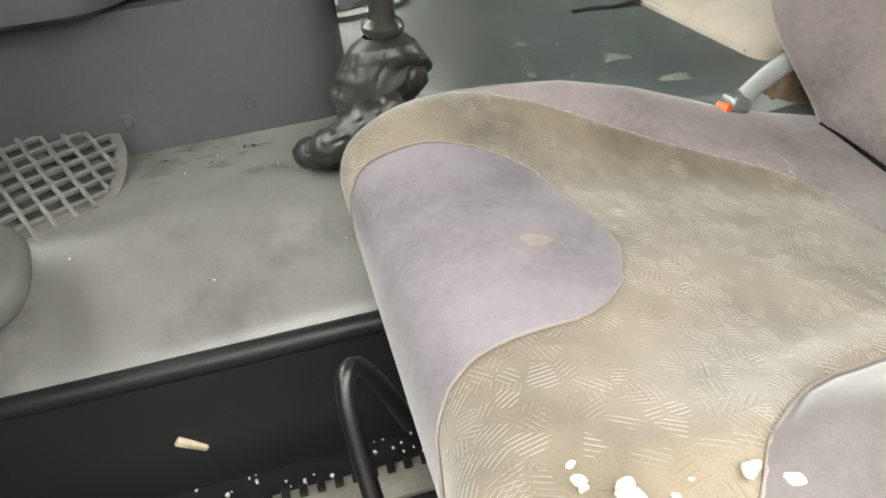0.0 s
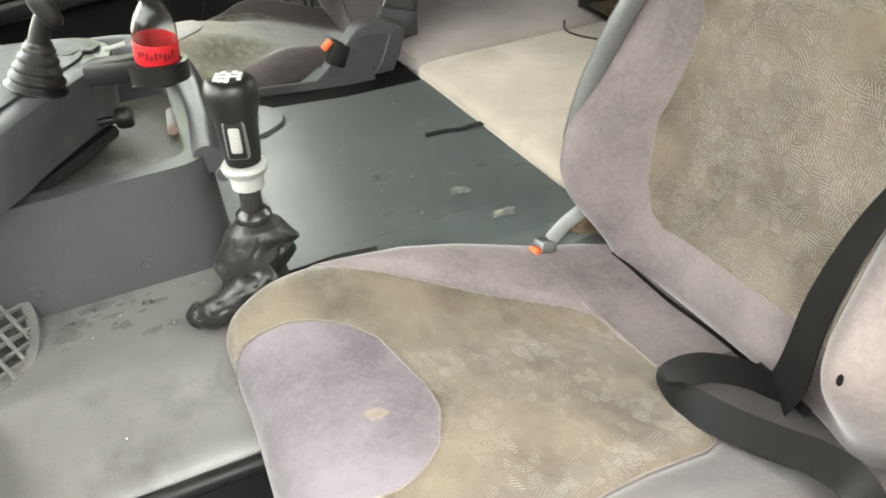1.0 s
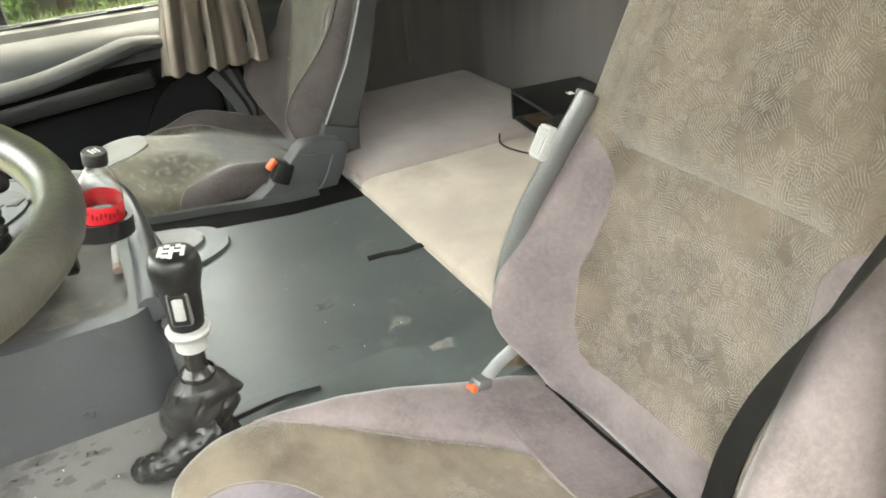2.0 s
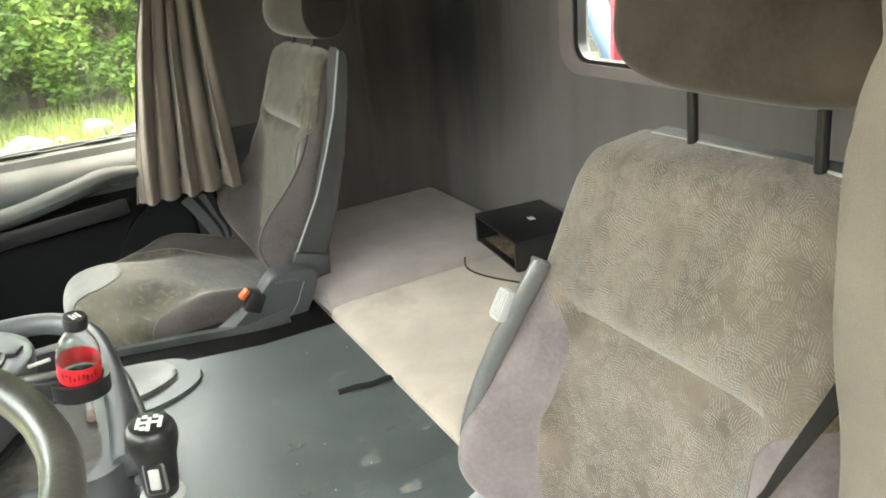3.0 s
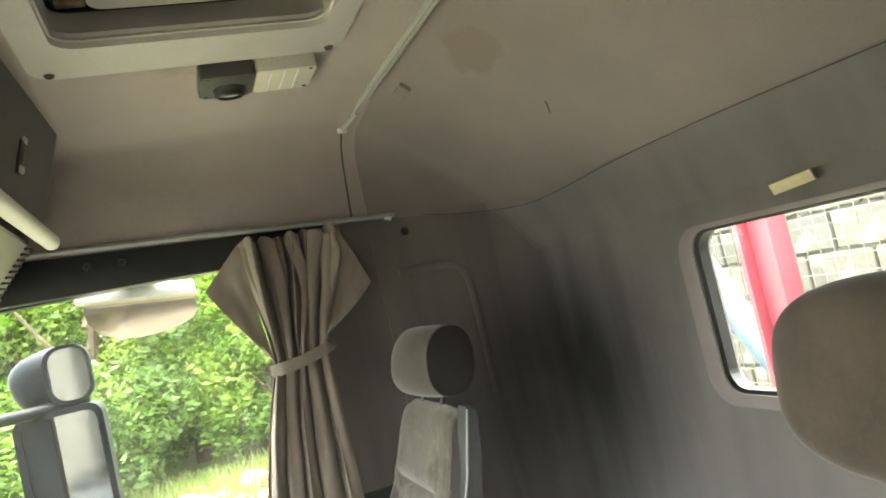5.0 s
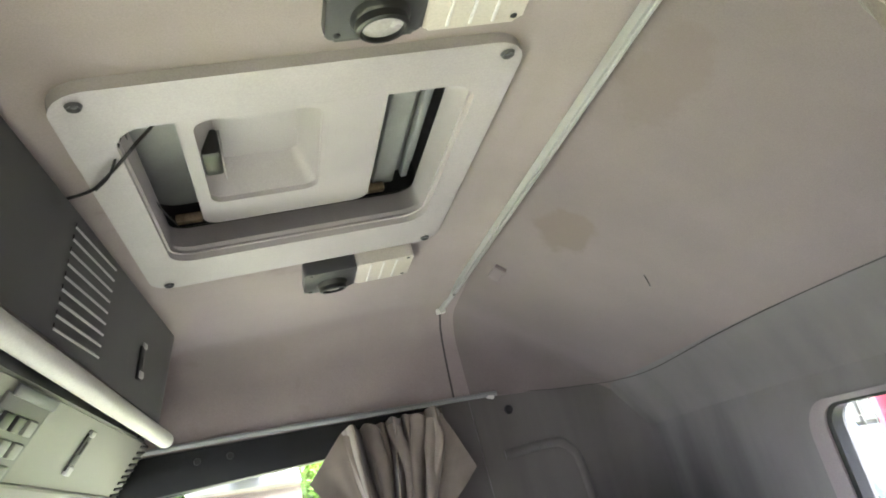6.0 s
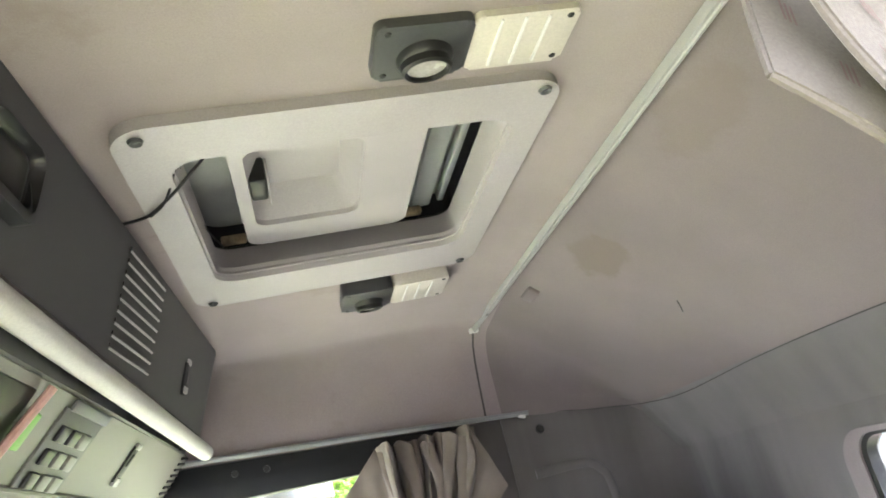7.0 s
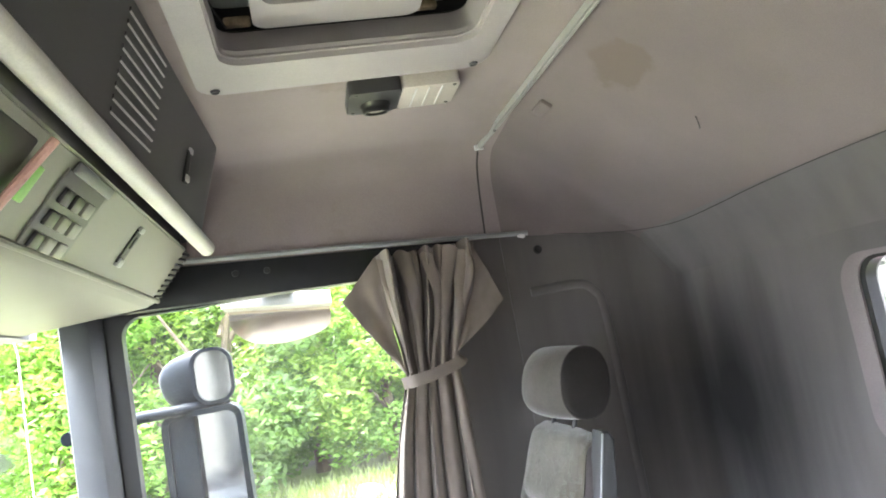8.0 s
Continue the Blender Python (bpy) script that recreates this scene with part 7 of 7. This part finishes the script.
# ---------------------------------------------------------------- outside
def build_outside():
    rng = random.Random(21)
    def gz(x, y):
        rise = 1.08 * smooth01((y - 3.8) / 3.6)
        return -0.75 + rise + 0.05 * noise.noise(Vector((x * 0.3, y * 0.3, 0)))
    def f(u, v):
        x = -60 + 120 * u
        y = -60 + 120 * v
        k = 1.0 if max(abs(x), abs(y)) < 50 else 12.0
        return (x * k, y * k, gz(x, y) if k == 1 else -0.75)
    structure("ground", sheet(B(), f, 120, 120), GROUND, "pale gravel ground with weeds, rising to the bushes", "ground")

    # what the cab stands on
    ch = thing("truck_chassis", (0.3, MID, -0.75), "dark steel truck chassis with black tyres under the cab", "chassis")
    for y in (0.75, 1.63):
        part("frame_rail", rbox(B(), (1.0, y, 0.35), (3.0, 0.09, 0.26), 0.01), DARK, ch)
    part("cross_beam", rbox(B(), (0.2, MID, 0.58), (0.9, 1.7, 0.11), 0.01), DARK, ch)
    part("axle", tube(B(), [(0.1, 0.35, -0.25), (0.1, 2.03, -0.25)], 0.06, 12), DARK, ch)
    for y in (0.37, 2.01):
        tyre = part("wheel", lathe(B(), [(0.0, -0.05), (0.16, -0.06), (0.24, -0.10), (0.29, -0.13), (0.44, -0.14), (0.49, -0.11), (0.50, 0.0), (0.49, 0.11), (0.44, 0.14), (0.29, 0.13), (0.24, 0.10), (0.16, 0.06), (0.0, 0.05)], (0.1, y, -0.25), (0, 1, 0), 40), BLACK, ch)
        part("hub", lathe(B(), [(0, -0.17), (0.07, -0.16), (0.09, -0.10), (0.09, 0.10), (0.07, 0.16), (0, 0.17)], (0.1, y, -0.25), (0, 1, 0), 20), STEEL, tyre)
    # mirrors outside the passenger window
    mir = thing("truck_mirror", (-0.2, 2.5, 1.35), "grey truck side mirror with upper wide-angle mirror", "mirror")
    house = surface("grey_mirror_housing", (0.006, 0.009, 0.013), 0.5, 6, 200, 0.1, 0.05, spec=0.08)
    part("arm", tube(B(), [(-0.45, 2.19, 1.66), (-0.42, 2.35, 1.666), (-0.34, 2.52, 1.668), (-0.10, 2.62, 1.665)], 0.018, 10), house, mir)
    o = round_rect(-0.30, 1.05, -0.06, 1.66, 0.04)
    part("housing", ring_plate(B(), o, round_rect(-0.280, 1.07, -0.078, 1.642, 0.03), "y", 2.56, 2.66, 0.006), house, mir, "blue grey housing")
    part("housing_side", rbox(B(), (-0.245, 2.61, 1.355), (0.095, 0.09, 0.60), 0.02), house, mir, "dark housing flank")
    part("glass", prism(B(), round_rect(-0.285, 1.06, -0.073, 1.648, 0.03), "y", 2.60, 2.606), MIRROR, mir, "mirror face")
    up = pillow(B(), (-0.195, 2.64, 1.755), (0.105, 0.06, 0.085), 2.6, (0, -14, 0))
    part("upper_housing", up, house, mir, "rounded upper housing")
    part("upper_glass", prism(B(), round_rect(-0.185, 1.675, -0.075, 1.835, 0.045), "y", 2.575, 2.58), MIRROR, mir, "wide-angle mirror face")
    part("upper_rim", ring_plate(B(), round_rect(-0.195, 1.668, -0.068, 1.842, 0.05), round_rect(-0.183, 1.678, -0.078, 1.832, 0.042), "y", 2.565, 2.60), house, mir)
    kerb = thing("kerb_mirror", (0.1, 2.55, 1.8), "kerb mirror with rounded face over the passenger window", "mirror")
    out = spline([(-0.055, 0, 1.945), (-0.05, 0, 1.885), (0.0, 0, 1.835), (0.09, 0, 1.815), (0.19, 0, 1.823), (0.252, 0, 1.85), (0.262, 0, 1.912)], 30)
    # face tinted warm to stand for the pale ground it reflects
    part("face", prism(B(), [(p.x, p.z) for p in out], "y", 2.55, 2.556), surface("peach_reflection_mirror", (0.95, 0.82, 0.70), 0.05, 3, 10, 0.01, 0.0, 0.0, metal=1.0), kerb, "mirror face")
    part("hood", prism(B(), [(-0.06, 1.94), (0.264, 1.905), (0.262, 1.945), (-0.055, 1.985)], "y", 2.42, 2.56, 0.01), SILVER, kerb, "pale hood")
    part("bracket", rbox(B(), (0.11, 2.40, 1.98), (0.10, 0.30, 0.05), 0.01), SILVER, kerb)

    # leaf clump meshes shared between the shrubs
    def crown_mesh(seed, n, rx, ry, rz, leaf):
        r = random.Random(seed)
        pts, faces = [], []
        lumps = [(Vector((r.uniform(-0.75, 0.75) * rx, r.uniform(-0.75, 0.75) * ry, r.uniform(0.04, 0.95) * rz)), r.uniform(0.28, 0.5)) for _ in range(24)]
        for _ in range(n):
            c, rad = r.choice(lumps)
            d = Vector((r.gauss(0, 1), r.gauss(0, 1), r.gauss(0, 1))).normalized() * rad * (0.55 + 0.5 * r.random() ** 0.5)
            p = c + d
            if p.z < 0.02:
                continue
            a = Vector((r.gauss(0, 1), r.gauss(0, 1), r.gauss(0, 0.5))).normalized()
            b = a.cross(Vector((r.gauss(0, 1), r.gauss(0, 1), r.gauss(0, 1)))).normalized()
            s = leaf * r.uniform(0.6, 1.5)
            i = len(pts)
            pts += [p - a * s, p + b * s * 0.42 + a * s * 0.1, p + a * s, p - b * s * 0.42 + a * s * 0.1]
            faces.append((i, i + 1, i + 2, i + 3))
        me = bpy.data.meshes.new("crown")
        me.from_pydata([tuple(p) for p in pts], [], faces)
        return me
    def shrub(x, y, z, seed, mat, s):
        tr = thing("shrub", (x, y, z), ("leafy green shrub at the edge of the gravel", "tall light green bush behind the rubble", "dark green leafy tree beyond the rubble")[seed % 3], "shrub", "hedge")
        bm = tube(B(), [(x, y, z - 0.1), (x + 0.05, y, z + 0.9 * s), (x + 0.15 * s, y + 0.1, z + 2.2 * s)], [0.09 * s, 0.07 * s, 0.03 * s], 8)
        for a in range(6):
            q = 2 * math.pi * a / 6 + seed
            tube(bm, [(x + 0.05, y, z + (0.6 + 0.2 * a) * s), (x + 0.5 * s * math.cos(q), y + 0.5 * s * math.sin(q), z + (1.1 + 0.25 * a) * s), (x + 0.9 * s * math.cos(q), y + 0.9 * s * math.sin(q), z + (1.5 + 0.3 * a) * s)], [0.035 * s, 0.022 * s, 0.008], 6)
        part("trunk", bm, BARK, tr)
        key = (seed % 4, mat)
        if key not in meshes:
            me = crown_mesh(seed % 4 + 50, 20000, 1.25, 1.0, 3.0, 0.040).copy()
            me.materials.append(LEAVES[mat])
            meshes[key] = me
        ob = new("crown", meshes[key])
        ob.parent = tr
        ob.matrix_basis = pose(0, 0, 0.05, 0, 0, seed * 47) @ Matrix.Diagonal((s, s, s, 1))
    meshes = {}
    k = 0
    for x in [-2.7, -1.8, -0.9, 0.1, 1.0, 2.0, 3.2, 4.6]:
        y = 9.6 + rng.uniform(-0.5, 0.6)
        shrub(x, y, gz(x, y), k, (0, 1, 2, 1)[k % 4], rng.uniform(0.95, 1.25))
        k += 1
    for x in [-3.2, -1.4, 0.4, 2.2, 4.4]:
        y = 12.0 + rng.uniform(-0.5, 0.6)
        shrub(x, y, gz(x, y), k, (2, 0, 2)[k % 3], rng.uniform(1.6, 1.9))
        k += 1
    # weeds
    pts, faces = [], []
    for _ in range(26000):
        x, y = rng.uniform(-5, 4), rng.uniform(4.6, 8.8)
        if noise.noise(Vector((x * 0.8, y * 0.8, 3))) < -0.18 + 0.10 * (7.0 - y) / 3:
            continue
        z, h, q = gz(x, y), rng.uniform(0.05, 0.24), rng.uniform(0, 6.28)
        i = len(pts)
        dx, dy = math.cos(q) * 0.009, math.sin(q) * 0.009
        lx, ly = rng.uniform(-0.1, 0.1), rng.uniform(-0.1, 0.1)
        pts += [(x - dx, y - dy, z), (x + dx, y + dy, z), (x + lx, y + ly, z + h)]
        faces.append((i, i + 1, i + 2))
    me = bpy.data.meshes.new("weeds")
    me.from_pydata(pts, [], faces)
    me.materials.append(GRASS)
    tagged(new("weeds", me), "yellow green weeds and grass among the rubble", "grass", "", "stuff")
    # white trailer standing beyond the hedge's end
    van = thing("white_trailer", (-6.2, 11.0, -0.1), "white box trailer with ribbed side beyond the hedge", "trailer")
    part("box", rbox(B(), (-6.2, 11.0, 1.75), (5.0, 2.2, 2.5), 0.04), WHITE, van)
    for r in range(9):
        part("side_rib", rbox(B(), (-6.2, 9.885, 0.75 + 0.24 * r), (4.9, 0.03, 0.05), 0.006), SILVER, van)
    for r in range(2):
        part("wheel", lathe(B(), [(0, -0.15), (0.42, -0.15), (0.48, -0.1), (0.48, 0.1), (0.42, 0.15), (0, 0.15)], (-7.0 + 1.2 * r, 10.1, 0.36), (0, 1, 0), 28), BLACK, van)
    # rubble
    for j in range(80):
        x, y = rng.uniform(-2.6, 2.4), rng.uniform(5.2, 7.6)
        s = rng.choice((0.05, 0.07, 0.1, 0.14, 0.22))
        bm = B()
        bmesh.ops.create_icosphere(bm, subdivisions=2, radius=s)
        sd = rng.uniform(0, 50)
        for v in bm.verts:
            q = v.co / s
            v.co = v.co * (1 + 0.35 * noise.noise(q * 1.1 + Vector((sd, 0, 0)))) * 1.0
            v.co.z *= 0.65
        bmesh.ops.transform(bm, matrix=pose(x, y, gz(x, y) + s * 0.5, 0, 0, rng.uniform(0, 180)), verts=bm.verts)
        lone("rubble_stone", bm, STONE, "pale broken stone lying in the weeds", "stone", "rubble stones")
    terracotta = surface("terracotta", (0.42, 0.20, 0.12), 0.85, 12, 120, 0.25, 0.3, 0.002)
    for x, y, a in ((0.17, 6.5, 8), (-0.17, 6.55, -12), (0.62, 6.9, 30), (-0.9, 6.4, 50)):
        lone("broken_brick", rbox(B(), (x, y, gz(x, y) + 0.06), (0.24, 0.11, 0.075), 0.008, (6, 9, a)), terracotta, "orange broken brick lying among the weeds", "brick", "broken bricks")
    for x, y, a, ln in ((-0.05, 6.4, -8, 0.55), (0.6, 6.3, 38, 0.5), (-0.8, 6.6, 10, 0.8)):
        p, q = Vector((x, y, gz(x, y) + 0.2)), Vector((math.cos(radians(a)), math.sin(radians(a)), -0.12)) * ln
        lone("broken_branch", tube(B(), [p, p + q * 0.5 + Vector((0, 0, 0.06)), p + q], [0.045, 0.04, 0.025], 8), surface("grey_wood", (0.20, 0.17, 0.13), 0.9, 10, 90, 0.4, 0.5, 0.005) if not bpy.data.materials.get("grey_wood") else bpy.data.materials["grey_wood"], "grey broken branch lying on the rubble", "branch", "branches")

    # behind the rear window: pale block wall with wire mesh and a red steel post
    wall = thing("block_wall", (3.4, 1.6, -0.75), "pale concrete block wall behind the cab", "wall")
    part("mortar_bed", rbox(B(), (3.46, 1.8, 0.75), (0.08, 8.0, 3.0)), MORTAR, wall, "", False)
    shared = None
    for r in range(7):
        for c in range(12):
            y = 0.3 + 0.42 * c + (0.21 if r % 2 else 0)
            z = 0.75 + 0.21 * r
            if shared is None:
                bmb = rbox(B(), (0, 0, 0), (0.05, 0.40, 0.19), 0.008)
                shared = bpy.data.meshes.new("block")
                bmb.to_mesh(shared)
                bmb.free()
                shared.materials.append(BLOCK)
            ob = new("block", shared)
            ob.parent = wall
            ob.location = Vector((3.41, y, z)) - Vector((3.4, 1.6, -0.75))
    mesh_panel = thing("wire_mesh", (2.9, 2.0, 0.0), "galvanised wire mesh panel behind the rear window", "mesh panel")
    wires = B()
    for k in range(60):
        y = 0.2 + 0.075 * k
        tube(wires, [(2.9, y, 0.0), (2.9, y, 2.6)], 0.003, 4)
    for k in range(36):
        z = 0.0 + 0.075 * k
        tube(wires, [(2.905, 0.2, z), (2.905, 4.7, z)], 0.003, 4)
    tagged(part("wires", wires, WIRE, mesh_panel, "", False), kind="stuff")
    part("frame_post", rbox(B(), (2.9, 0.18, 0.95), (0.05, 0.05, 3.4), 0.006), WIRE, mesh_panel)
    part("frame_post", rbox(B(), (2.9, 4.72, 0.95), (0.05, 0.05, 3.4), 0.006), WIRE, mesh_panel)
    post = thing("red_post", (2.5, 2.55, -0.75), "red painted steel post behind the cab", "post")
    part("web", rbox(B(), (2.50, 2.535, 1.0), (0.05, 0.16, 3.5), 0.006), RED, post)
    part("flange", rbox(B(), (2.47, 2.625, 1.0), (0.10, 0.025, 3.5), 0.004), RED, post)
    part("flange", rbox(B(), (2.47, 2.45, 1.0), (0.10, 0.018, 3.5), 0.004), RED, post)
    tank = thing("blue_sheet", (2.7, 3.0, -0.75), "blue tarpaulin roll leaning behind the cab", "tarpaulin")
    part("roll", tube(B(), [(2.7, 3.35, 1.75), (2.7, 3.0, 1.22), (2.7, 2.5, 0.6), (2.7, 2.0, -0.72)], 0.07, 12), BLUE, tank)


build_outside()
